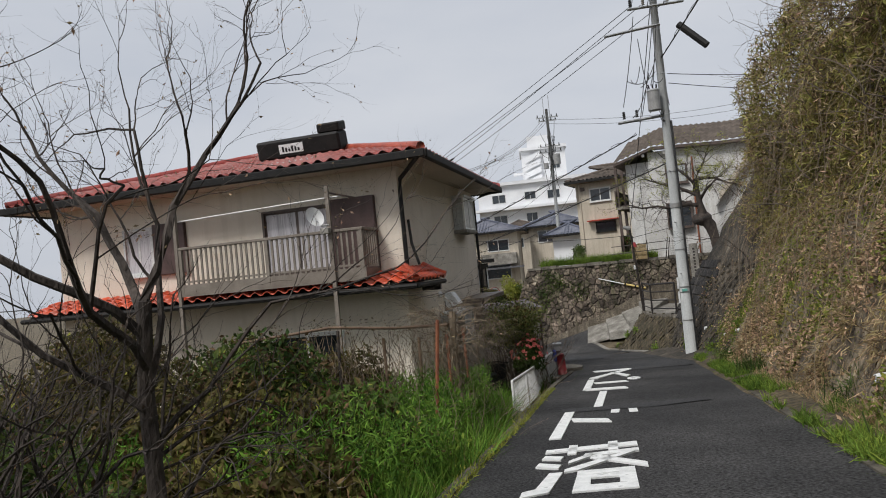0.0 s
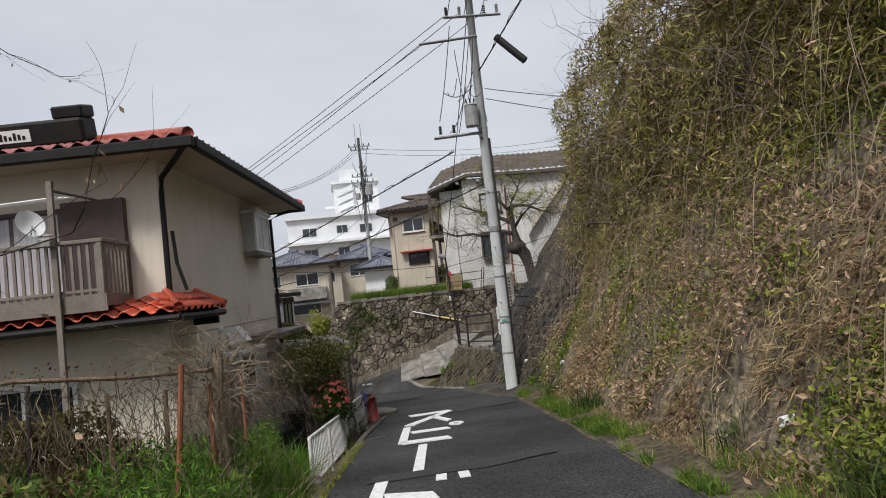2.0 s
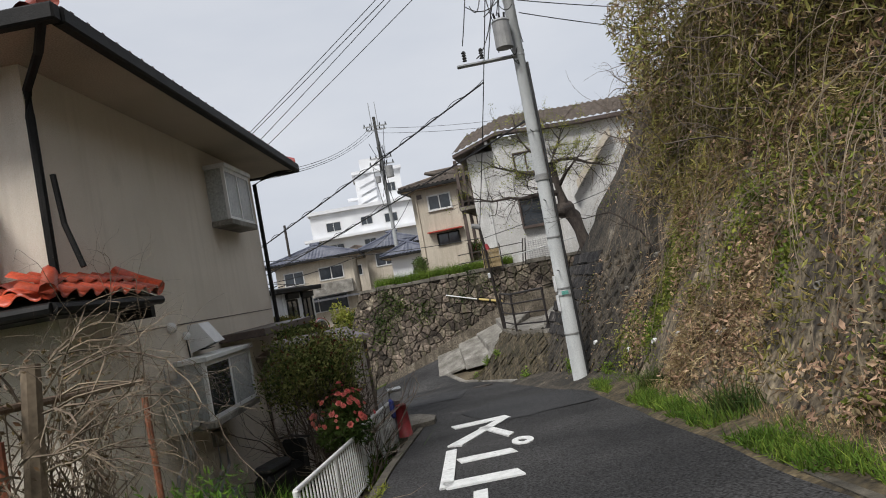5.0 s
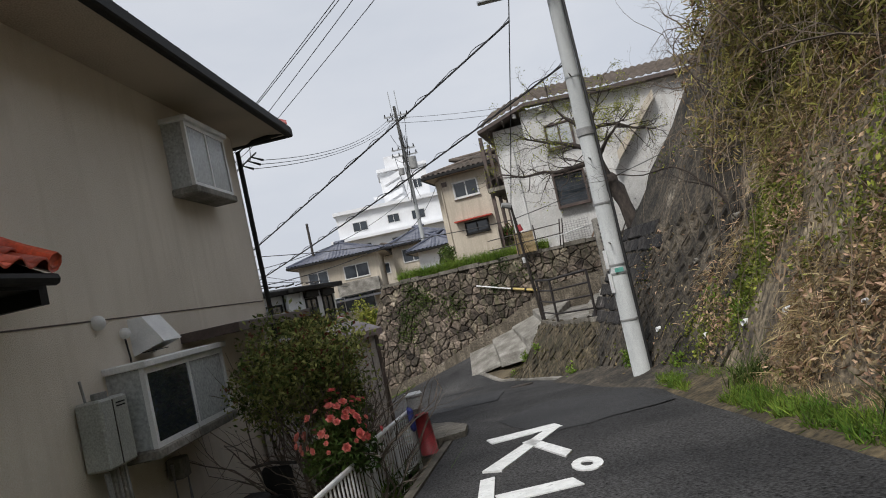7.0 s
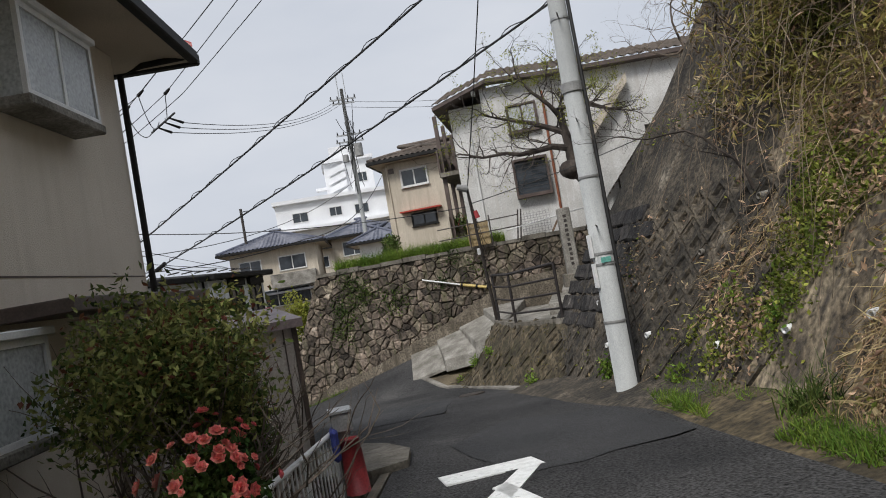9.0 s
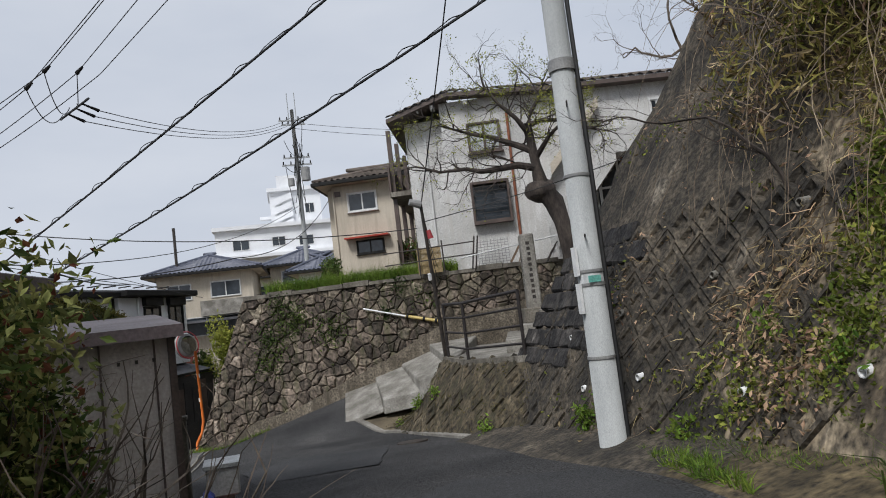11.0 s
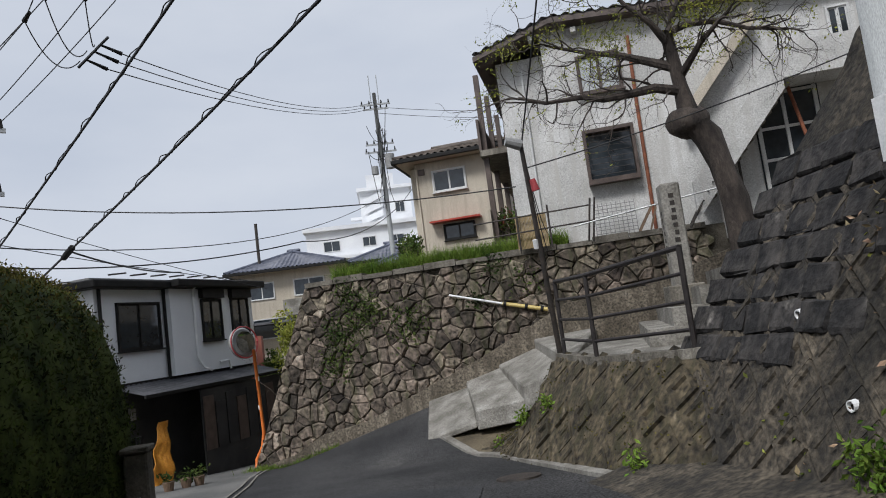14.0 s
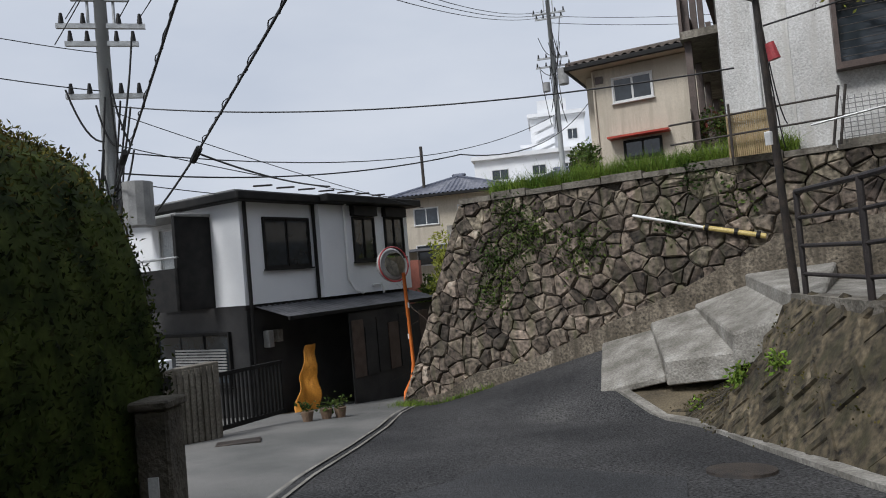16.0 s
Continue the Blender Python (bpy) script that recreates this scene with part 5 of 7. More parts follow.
tagged(part("jumper_wire", bm, CABLE, pole), kind="stuff")


def pole_far(m, zb, zt, label, low_=0.0, arms=None):
    p = empty("utility_pole", m, label, "utility pole")
    part("shaft", tb([(0, 0, zb), (0, 0, zt)], 0.2, 0.12, 14), POLEGREY, p, smooth=True)
    zt -= low_
    for z, w in arms or ((zt - 0.8, 0.95), (zt - 1.1, 0.8), (zt - 3.4, 0.9), (zt - 3.9, 1.0)):
        part("crossarm", bx(-w, w, -0.08, 0.0, z, z + 0.1), STEEL, p)
        for x in (-w + 0.1, -w * 0.4, w * 0.4, w - 0.1):
            part("insulator", tb([(x, -0.04, z + 0.1), (x, -0.04, z + 0.32)], 0.06, 0.03), BLACK, p)
    for x in (-0.25, 0.25):
        part("aerial_mast", tb([(x, 0, zt - 0.8), (x, 0, zt + 1.2)], 0.03), STEEL, p)
    part("transformer", tb([(0.5, -0.2, zt - 5.0), (0.5, -0.2, zt - 4.1)], 0.3, sides=12), GREYMETAL, p)
    part("transformer", tb([(-0.5, -0.2, zt - 5.3), (-0.5, -0.2, zt - 4.8)], 0.22, sides=12), GREYMETAL, p)
    bm = bmesh.new()
    r = np.random.default_rng(5)
    for i in range(16):
        a = Vector((r.uniform(-0.8, 0.8), -0.2, zt - r.uniform(1, 4)))
        b = Vector((r.uniform(-0.5, 0.6), -0.2, zt - r.uniform(3, 8)))
        tube(bm, sag(a, b, 0.3, 8), 0.02, 0.02, 4)
    tagged(part("jumper_wire", bm, CABLE, p), kind="stuff")
    return p


pole_far(pose(9.15, 65.3, 0, 0, 0, -5), -4.9, 15.2, "distant concrete utility pole with crossarms and transformers")
pole_far(pose(-2.45, 39.0, 0, 0, 0, 20), -3.2, 6.55, "grey utility pole behind the hedge, tangled with cables", 0.0, ((6.3, 0.55), (5.72, 0.85), (5.35, 0.7), (4.25, 0.75)))


# ---- overhead cables ----
def wire(a, b, drop, r=0.012, lashed=False, label="thin black overhead wire"):
    bm = tb(sag(a, b, drop, 18), r, sides=5)
    if lashed:
        pts = sag(a, b, drop, 160)
        tube(bm, [p + Vector((0.025 * math.sin(i * 1.1), 0.0, 0.035 * math.cos(i * 0.7) + 0.03)) for i, p in enumerate(pts)], 0.009, 0.009, 4)
    return tagged(part("overhead_cable", bm, CABLE), label, "cable", "overhead cables")


WH = (-2.75, 39.0, 5.6)
wire((PX - 0.1, PY, 4.7), (0.31, 36.98, 2.5), 0.1, 0.02, True, "thick lashed overhead cable bundle")
wire((7.5, PY - 0.05, 5.68), (-2.4, 39.0, 2.3), 0.06, 0.02, True, "thick lashed overhead cable bundle")
# three line wires, dead-ended in mid span where a branch leaves for the far pole
for x0, z0, mid, end in ((-0.8, 9.7, (0.62, 35.77, 7.05), (-3.1, 38.8, 5.95)), (-0.4, 9.75, (1.29, 35.85, 7.04), (-2.2, 39.2, 5.95)), (0.4, 9.8, (1.75, 36.1, 7.1), (-1.8, 39.3, 5.95)), (-1.5, 8.9, (0.2, 35.9, 6.7), (-3.3, 38.7, 5.4))):
    wire((PX + x0, PY, z0), mid, 0.04, 0.011)
    wire(mid, end, 0.06, 0.011)
wire((1.3, 37.1, 6.85), (0.5, 37.7, 6.5), 0.0, 0.03, False, "black spreader between the branching wires")
for k, (a, b) in enumerate((((1.1, 37.2, 6.75), (1.45, 37.45, 6.63)), ((0.95, 37.4, 6.68), (1.3, 37.7, 6.56)), ((0.7, 37.55, 6.6), (1.03, 37.84, 6.48)))):
    tagged(part("line_insulator", tb([a, Vector(a).lerp(Vector(b), 0.5), b], 0.022, 0.045, 8), BLACK), "black dead-end insulator on a branching wire", "insulator", "line insulators")
    wire(b, (9.0 + 0.15 * k, 65.2, 14.6 - 0.15 * k), 0.75, 0.013)
for (a, b, d) in (((0.62, 35.77, 7.05), (0.8, 37.35, 6.7), 0.5), ((1.29, 35.85, 7.04), (1.0, 37.2, 6.75), 0.35), ((0.2, 35.9, 6.7), (0.6, 37.5, 6.55), 0.45)):
    wire(a, b, d, 0.012, False, "looped black jumper wire")
    tagged(part("line_insulator", tb([a, Vector(a) + (Vector((PX, PY, 9.6)) - Vector(a)).normalized() * 0.28], 0.05, 0.03, 8), BLACK), "black dead-end insulator on a line wire", "insulator", "line insulators")
for i in range(3):
    wire((PX - 0.7 + 0.5 * i, PY, 9.7), (1.2 + 0.6 * i, -14, 12.0), 0.7)
wire((PX + 0.05, PY, 8.0), (7.2, -10, 11.0), 0.4, 0.02, True, "thick lashed overhead cable bundle")
wire((PX + 0.2, PY, 7.5), (19, 29, 7.6), 0.2)
wire((PX + 0.2, PY, 7.2), (19, 30, 7.0), 0.2)
wire((8.66, 33.82, 3.0), (PX - 0.05, PY, 10.0), 0.15, 0.014)
wire((9.15, 65.3, 14.3), (30, 70, 15), 0.6, 0.016)
wire((9.15, 65.3, 13.9), (30, 70, 14.4), 0.6, 0.016)
wire((-2.7, 39.0, 3.2), (9.1, 65.2, 8.6), 1.2, 0.016)
wire((-2.4, 39.0, 4.1), (9.15, 36.2, 2.75), 0.35, 0.014)
wire((-2.4, 39.0, 2.7), (4.5, 44.0, 3.2), 0.3, 0.018)
wire((4.5, 44.0, 3.2), (10.5, 60.0, 8.2), 0.9, 0.018)
wire((-2.4, 39.0, 4.0), (3.2, 45.5, 2.0), 0.1, 0.01)
wire((-8.0, 33.0, 6.2), (-2.4, 39.0, 5.2), 0.3, 0.01)
wire((-8.5, 32.0, 5.6), (-2.4, 39.0, 4.4), 0.35, 0.012)
wire((-2.7, 39.0, 2.6), (1.9, 46.4, 2.4), 0.15)
wire((-2.7, 39.0, 3.4), (2.4, 47, 2.5), 0.1)
wire((8.7, 33.8, 2.6), (16, 32, 4.3), 0.15)

for a, b in (((0.42, 36.83, 2.54), (0.12, 37.22, 2.42)), ((-1.2, 37.35, 2.73), (-1.5, 37.74, 2.63))):
    tagged(part("cable_joint", tb([a, b], 0.06, sides=10), BLACK), "black cable joint sleeve on the line", "cable joint")
wire((0.31, 36.98, 2.5), (-1.9, 39.6, 1.85), 0.03, 0.022)
wire((0.31, 36.98, 2.5), (1.1, 43.0, 2.55), 0.12, 0.02)

# ---- railing, lamp post, memorial pillar ----
rail = empty("railing", pose(0, 0, 0), "dark rusty pipe railing on the low wall", "railing")
RP = [Vector((8.93, 33.95, -0.6)), Vector((8.9, 32.42, -0.62)), Vector((9.3, 30.3, -0.52))]
for p in RP:
    part("post", tb([p, p + Vector((0, 0, 1.24))], 0.036), RAILBLACK, rail)
for z in (1.24, 0.93, 0.6, 0.27):
    for a, b in zip(RP, RP[1:]):
        part("bar", tb([a + Vector((0, 0, z)), b + Vector((0, 0, z))], 0.034 if z > 1 else 0.024), RAILBLACK, rail)
lamp = empty("street_lamp", pose(9.0, 34.42, -0.6), "thin dark leaning street lamp pole with cables", "street lamp")
part("pole", tb([(0, 0, 0), (-0.36, -0.62, 3.65)], 0.05, 0.038, 12), DARKMETAL, lamp)
part("lamp_head", tb([(-0.36, -0.62, 3.6), (-0.62, -0.62, 3.68)], 0.1, 0.075, 10), GREYMETAL, lamp)
part("red_bell", tb([(-0.24, -0.6, 3.0), (-0.2, -0.6, 2.8)], 0.05, 0.07, 10), REDPAINT, lamp)
part("switch", tb([(-0.24, -0.3, 1.85), (-0.26, -0.34, 2.0)], 0.05, 0.05, 8), WHITEPAINT, lamp)
bm = bmesh.new()
rng = np.random.default_rng(9)
for i in range(4):
    tube(bm, sag((-0.3, -0.55, 3.4), (-0.12 + 0.05 * i, -0.2, 1.2 + 0.3 * i), 0.12 + 0.05 * i, 10), 0.008, 0.008, 4)
part("loose_cable", bm, CABLE, lamp)
pil = empty("stone_pillar", pose(11.25, 34.0, 0.26, 0, 0, -15), "square granite memorial pillar with carved writing", "pillar")
part("shaft", bx(-0.17, 0.17, -0.17, 0.17, 0, 1.85, bevel=0.03), CONCLT, pil)
part("base", bx(-0.3, 0.3, -0.28, 0.28, -0.3, 0.06, bevel=0.02), CONC, pil)
for i in range(11):
    part("carved_mark", bx(-0.05 + 0.01 * (i % 3), 0.04, -0.176, -0.171, 1.58 - 0.13 * i, 1.66 - 0.13 * i), DARKMETAL, pil)
for i in range(7):
    part("carved_mark", bx(-0.176, -0.171, -0.04, 0.03, 1.3 - 0.12 * i, 1.37 - 0.12 * i), DARKMETAL, pil)

# ---- traffic mirror ----
mir = empty("traffic_mirror", pose(2.78, 41.9, level(41.9)), "orange post traffic mirror, its foot bent", "traffic mirror")
part("post", tb([(0.0, -0.05, -0.1), (0.03, -0.02, 0.25), (0.2, 0.05, 0.55), (0.26, 0.08, 0.9), (0.2, 0.1, 3.1)], 0.045, sides=12), ORANGE, mir, smooth=True)
for z in (1.5, 1.9, 2.25):
    part("reflective_band", tb([(0.23, 0.1, z), (0.22, 0.1, z + 0.12)], 0.05, sides=12), WHITEPAINT if z != 1.9 else BLACK, mir)
md = new("mirror_head")
md.parent = mir
md.matrix_basis = pose(0.0, 0.0, 3.32, 84, 0, 44)
bm = bmesh.new()
bmesh.ops.create_uvsphere(bm, u_segments=28, v_segments=28, radius=1.3)
bmesh.ops.delete(bm, geom=[v for v in bm.verts if v.co.z < 1.23], context="VERTS")
bmesh.ops.translate(bm, vec=(0, 0, -1.22), verts=bm.verts)
part("mirror_face", bm, MIRROR, md, smooth=True)
bm = bmesh.new()
tube(bm, [(0.42 * math.cos(2 * math.pi * i / 28), 0.42 * math.sin(2 * math.pi * i / 28), 0.0) for i in range(29)], 0.02, 0.02, 6)
part("rim", bm, REDPAINT, md, smooth=True)
bm = bmesh.new()
bmesh.ops.create_cone(bm, cap_ends=True, segments=28, radius1=0.42, radius2=0.35, depth=0.1)
bmesh.ops.translate(bm, vec=(0, 0, -0.06), verts=bm.verts)
part("back", bm, GREYMETAL, md)

# ---- white fence, red post ----
FA, FB, FC = Vector((2.66, 18.0)), Vector((3.4, 21.35)), Vector((4.06, 23.9))


def fence_panel(a, b, za, zb):
    e = empty("fence", pose(0, 0, 0), "low white steel picket fence at the drain", "fence", "white roadside fence panels")
    n = max(2, int((b - a).length / 0.125))
    p = lambda t, h: Vector((a.x + (b.x - a.x) * t, a.y + (b.y - a.y) * t, za + (zb - za) * t + h))
    part("top_rail", tb([p(0, 0), p(1, 0)], 0.028), WHITEPAINT, e)
    part("bottom_rail", tb([p(0, -0.72), p(1, -0.72)], 0.016), WHITEPAINT, e)
    for t in (0, 0.5, 1):
        part("post", tb([p(t, -0.95), p(t, 0)], 0.028), WHITEPAINT, e)
    for i in range(1, n):
        part("picket", tb([p(i / n, -0.72), p(i / n, 0)], 0.011, sides=6), WHITEPAINT, e)


fence_panel(FA, FB, -0.28, -0.5)
fence_panel(FB + Vector((0.05, 0.25)), FC, -0.45, -0.56)
tagged(part("concrete_footing", bx(2.45, 2.8, 17.6, 17.95, -1.3, -0.85, bevel=0.04), CONC), "rough concrete footing at the fence's end", "footing")
rp = empty("mail_post", pose(4.16, 23.75, level(23.75) - 0.1), "grey box post with a faded red cover and blue cloth", "post box")
part("pillar", bx(-0.07, 0.07, 0.0, 0.14, 0, 0.86), GREYMETAL, rp)
part("box", bx(-0.11, 0.11, -0.06, 0.2, 0.72, 0.92, bevel=0.012), GREYMETAL, rp)
part("lid", bx(-0.125, 0.125, -0.08, 0.22, 0.92, 0.945), STEEL, rp)
bm = bmesh.new()
tube(bm, [(0.06, -0.14, 0.1), (0.05, -0.14, 0.66)], 0.13, 0.1, 14)
part("red_cover", bm, REDPAINT, rp, smooth=True)
bm = bx(-0.14, -0.06, -0.2, 0.1, 0.45, 0.78, bevel=0.03)
part("cloth", bm, BLUE, rp)

# ---- street clutter by the white house ----
bm = bmesh.new()
bmesh.ops.create_grid(bm, x_segments=18, y_segments=24, size=0.5)
rng = np.random.default_rng(4)
for v in bm.verts:
    t = v.co.y + 0.5
    v.co.x *= 0.8 - 0.5 * t + 0.1 * math.sin(7 * t)
    fold = 0.1 * math.sin(9 * v.co.x + 5 * t) + 0.06 * math.sin(16 * t + 3 * v.co.x) + rng.normal() * 0.012
    v.co = Vector((v.co.x + 0.55 * t, 0.6 * fold - 0.25 * (1 - t) - 0.15, t * 1.55))
tarp = part("tarpaulin", bm, TARP, smooth=True)
tarp.matrix_world = HW @ pose(0.85, -0.45, -2.95)
m = tarp.modifiers.new("thickness", "SOLIDIFY")
m.thickness = 0.02
tagged(tarp, "crumpled orange tarpaulin over stored goods by a doorway", "tarpaulin")
for i, (x, y) in enumerate(((1.3, 38.9), (1.6, 39.2), (1.85, 39.35))):
    pot = empty("flower_pot", pose(x, y, ground_z(x, y)), "small brown flower pot on the street edge", "flower pot", "pots by the white house")
    part("pot", tb([(0, 0, 0), (0, 0, 0.2)], 0.09, 0.13, 14), WOOD, pot)
    tagged(leaves("plant", RNG.normal(size=(60, 3)) * 0.08 + (0, 0, 0.28), 0.1, MIDGREEN, pot), kind="stuff")
gate = empty("gate", pose(0.15, 37.6, ground_z(0.1, 37.6), 0, 0, 62.7), "low black metal gate", "gate")
part("gate_frame", bx(-0.1, 1.5, -0.03, 0.03, 0.08, 0.16), BLACK, gate)
part("gate_frame", bx(-0.1, 1.5, -0.03, 0.03, 1.05, 1.12), BLACK, gate)
for i in range(17):
    part("gate_bar", bx(-0.08 + 0.095 * i, -0.05 + 0.095 * i, -0.02, 0.02, 0.16, 1.05), BLACK, gate)
gp_ = empty("gate_wall", pose(-0.1, 36.4, ground_z(0, 36.4), 0, 0, 62.7), "ribbed grey concrete gate wall with nameplate", "gate wall")
part("wall", bx(-0.6, 0.9, 0, 0.25, -0.3, 1.25, bevel=0.01), CONC, gp_)
for i in range(12):
    part("rib", bx(-0.57 + 0.12 * i, -0.5 + 0.12 * i, -0.03, -0.001, -0.2, 1.2), CONC, gp_)
part("nameplate", bx(-0.55, -0.1, -0.05, -0.032, 0.95, 1.15), BLACK, gp_)
part("mailbox", bx(-0.4, 0.0, 0.02, 0.22, 1.25, 1.42, bevel=0.01), CLEANWHITE, gp_)
# Post and cap take the dark joint colour to stand for the shadow on them.
hp = empty("marker_post", pose(3.42, 29.3, -1.9), "square weathered concrete marker post before the hedge, coloured dark for shadow", "marker post")
part("post", bx(-0.1, 0.1, -0.1, 0.1, 0, 1.32, bevel=0.015), MORTAR, hp)
part("plate", bx(-0.03, 0.03, -0.112, -0.101, 0.6, 0.95), WHITEPAINT, hp)
part("cap", bx(-0.12, 0.12, -0.12, 0.12, 1.32, 1.37, bevel=0.01), MORTAR, hp)

# ---- pipe on the stone wall, terrace things ----
yp = empty("yellow_pole", pose(0, 0, 0), "yellow and white pole fixed slanting on the stone wall", "pole")
part("white_end", tb([sw(5.75, 0.14, 0.82), sw(7.0, 0.14, 0.46)], 0.025), WHITEPAINT, yp)
part("yellow_sleeve", tb([sw(7.0, 0.14, 0.46), sw(8.0, 0.14, 0.2)], 0.045, sides=10), YELLOW, yp)
for s in (7.02, 7.5, 7.85):
    z = 0.46 - 0.26 * (s - 7)
    part("clamp", tb([sw(s, 0.14, z), sw(s + 0.06, 0.14, z - 0.015)], 0.07, sides=10), BLACK, yp)
scr = empty("bamboo_screen", AP @ pose(0.35, -0.95, 1.6), "old bamboo reed screen leaning on the terrace rail", "screen")
for i in range(22):
    part("reed", tb([(0.032 * i, 0, 0), (0.032 * i, -0.02, 0.75 + 0.02 * math.sin(i * 7))], 0.016, sides=5), BAMBOO, scr)
tr_ = empty("terrace_rail", AP @ pose(0, 0, 1.55), "rusty pipe rail on the terrace edge", "railing")
for x in (0.4, 1.1, 1.9, 2.0):
    part("post", tb([(x, -1.1, 0), (x + (0.15 if x > 1.8 else 0), -1.1, 0.95)], 0.022), DARKMETAL, tr_)
for z in (0.4, 0.75):
    part("bar", tb([(-0.6, -1.1, z), (2.05, -1.1, z + 0.05)], 0.018), DARKMETAL, tr_)
part("bar", tb([(1.6, -1.3, 0.35), (4.6, -1.7, 0.65)], 0.018), STEEL, tr_)
gr = empty("wire_grid", AP @ pose(2.1, -0.75, 1.6), "old wire mesh panels leaning on the wall", "wire panel")
bm = bmesh.new()
for i in range(10):
    tube(bm, [(0.1 * i, 0, 0), (0.1 * i, 0.12, 0.8)], 0.007, 0.007, 4)
    tube(bm, [(0, 0.015 * i, 0.08 * i + 0.02), (0.9, 0.015 * i, 0.08 * i + 0.02)], 0.007, 0.007, 4)
part("mesh_panel", bm, GREYMETAL, gr)
lb = empty("timber_boards", AP @ pose(3.0, -0.8, 1.55), "weathered boards propped against the wall", "boards")
for i in range(3):
    part("board", slanted((0.25 * i, 0), (0.35 + 0.1 * i, 0.55), 0.12, 0.05 * i, 0.05 * i + 0.03), WOOD, lb)
ld = empty("ladder", AP @ pose(4.0, -1.0, 1.5), "old wooden ladder against the stair", "ladder")
for y in (0.0, 0.35):
    part("rail", tb([(0, -y, 0), (0.75, -y + 0.2, 1.15)], 0.025), DARKMETAL, ld)
for i in range(6):
    part("rung", tb([(0.11 + 0.12 * i, 0.02, 0.17 + 0.18 * i), (0.11 + 0.12 * i, -0.33, 0.17 + 0.18 * i)], 0.018), DARKMETAL, ld)

# ---- plants ----
def hedge():
    e = empty("hedge", pose(0, 0, 0), "tall clipped box hedge with browned top", "hedge")
    x0, x1, y0, y1, z0, z1 = -3.2, 3.28, 26.8, 29.9, -2.2, 1.25
    rw = []
    for j in range(31):
        v = j / 30
        prof_ = []
        for i in range(41):
            a = math.pi * i / 40
            cx, cz = math.cos(a), math.sin(a)
            k = (abs(cx) ** 6 + abs(cz) ** 6) ** (-1 / 6)
            prof_.append(((x0 + x1) / 2 - (x1 - x0) / 2 * cx * k, z0 + (z1 - z0) * cz * k))
        shrink_ = min(1, (min(v, 1 - v) / 0.09) ** 0.5 if min(v, 1 - v) > 0 else 0.0) * 0.12 + 0.88
        rw.append([((x0 + x1) / 2 + (x - (x0 + x1) / 2) * shrink_ + 0.06 * noise.noise(Vector((x, v * 6, z))), y0 + (y1 - y0) * v, z0 + (z - z0) * shrink_ + 0.07 * noise.noise(Vector((x * 1.3, v * 7, z * 1.5)))) for x, z in prof_])
    for end in (0, -1):
        c = [((x0 + x1) / 2, rw[end][0][1], z0)] * len(rw[end])
        rw = [c] + rw if end == 0 else rw + [c]
    core = sheet("core", rw, HEDGEGREEN, e, smooth=False)
    flat = np.array([p for r in rw for p in r]).reshape(len(rw), 41, 3)
    pts, top = [], []
    for k in range(70000):
        i, j = RNG.uniform(0, len(rw) - 1.01), RNG.uniform(8, 39.9)
        a, b = int(i), int(j)
        u, w = i - a, j - b
        p = flat[a, b] * (1 - u) * (1 - w) + flat[a + 1, b] * u * (1 - w) + flat[a, b + 1] * (1 - u) * w + flat[a + 1, b + 1] * u * w
        (top if p[2] > z1 - 0.35 - RNG.exponential(0.25) and RNG.random() < 0.75 else pts).append(p + RNG.normal(size=3) * 0.03)
    tagged(leaves("foliage", pts, 0.042, HEDGEGREEN, e, aspect=0.4, up=0.25), kind="stuff")
    tagged(leaves("brown_tip_growth", top, 0.04, HEDGETOP, e, aspect=0.35, up=0.3), kind="stuff")


hedge()
hb = prism(bmesh.new(), [(-3.0, 27), (3.0, 27), (3.0, 30.1), (-3.0, 30.1)], -3.0, lambda x, y: level(y) + 0.35)
tagged(part("wall_hedge_base", hb, CONC), "low stained concrete base under the hedge", "wall", kind="structure")


def shrub(name, center, radii, stems, n, size, material, label, category="shrub", extra=None, twig=TWIG, seed=1, zbase=None, lumps=9):
    """A shrub of thin forking stems and many leaves in uneven lumps."""
    rng = np.random.default_rng(seed)
    zb = center[2] - radii[2] if zbase is None else zbase
    e = empty(name, pose(center[0], center[1], zb), label, category)
    bm = bmesh.new()
    h = center[2] - zb
    for i in range(stems):
        a = rng.uniform(0, 2 * math.pi)
        grow(bm, (radii[0] * 0.3 * math.cos(a), radii[1] * 0.3 * math.sin(a), -0.05), (0.4 * math.cos(a), 0.4 * math.sin(a), 1), (h + radii[2]) * 0.43, 0.02, 2, rng, 0.45, 3, 0.02, None, 4, 0.18, 4)
    part("stem_work", bm, twig, e)
    c = rng.normal(size=(lumps, 3))
    c /= np.linalg.norm(c, axis=1)[:, None]
    c = c * np.array(radii) * rng.uniform(0.3, 0.75, (lumps, 1)) + (0, 0, h)
    pick = rng.integers(0, lumps, n)
    d = rng.normal(size=(n, 3))
    d /= np.linalg.norm(d, axis=1)[:, None]
    pts = c[pick] + d * np.array(radii) * 0.48 * rng.uniform(0.25, 1.05, (n, 1)) ** 0.6
    pts = pts[pts[:, 2] > 0.02]
    tagged(leaves("foliage", pts, size, material, e), kind="stuff")
    for nm, frac, sz, m2, zmin in extra or ():
        k = pts[(pts[:, 2] > zmin) & (rng.random(len(pts)) < frac)]
        tagged(leaves(nm, k + rng.normal(size=k.shape) * 0.05, sz, m2, e), kind="stuff")
    return e


def yz(x, y):
    return yard_z(x, y) - 0.05


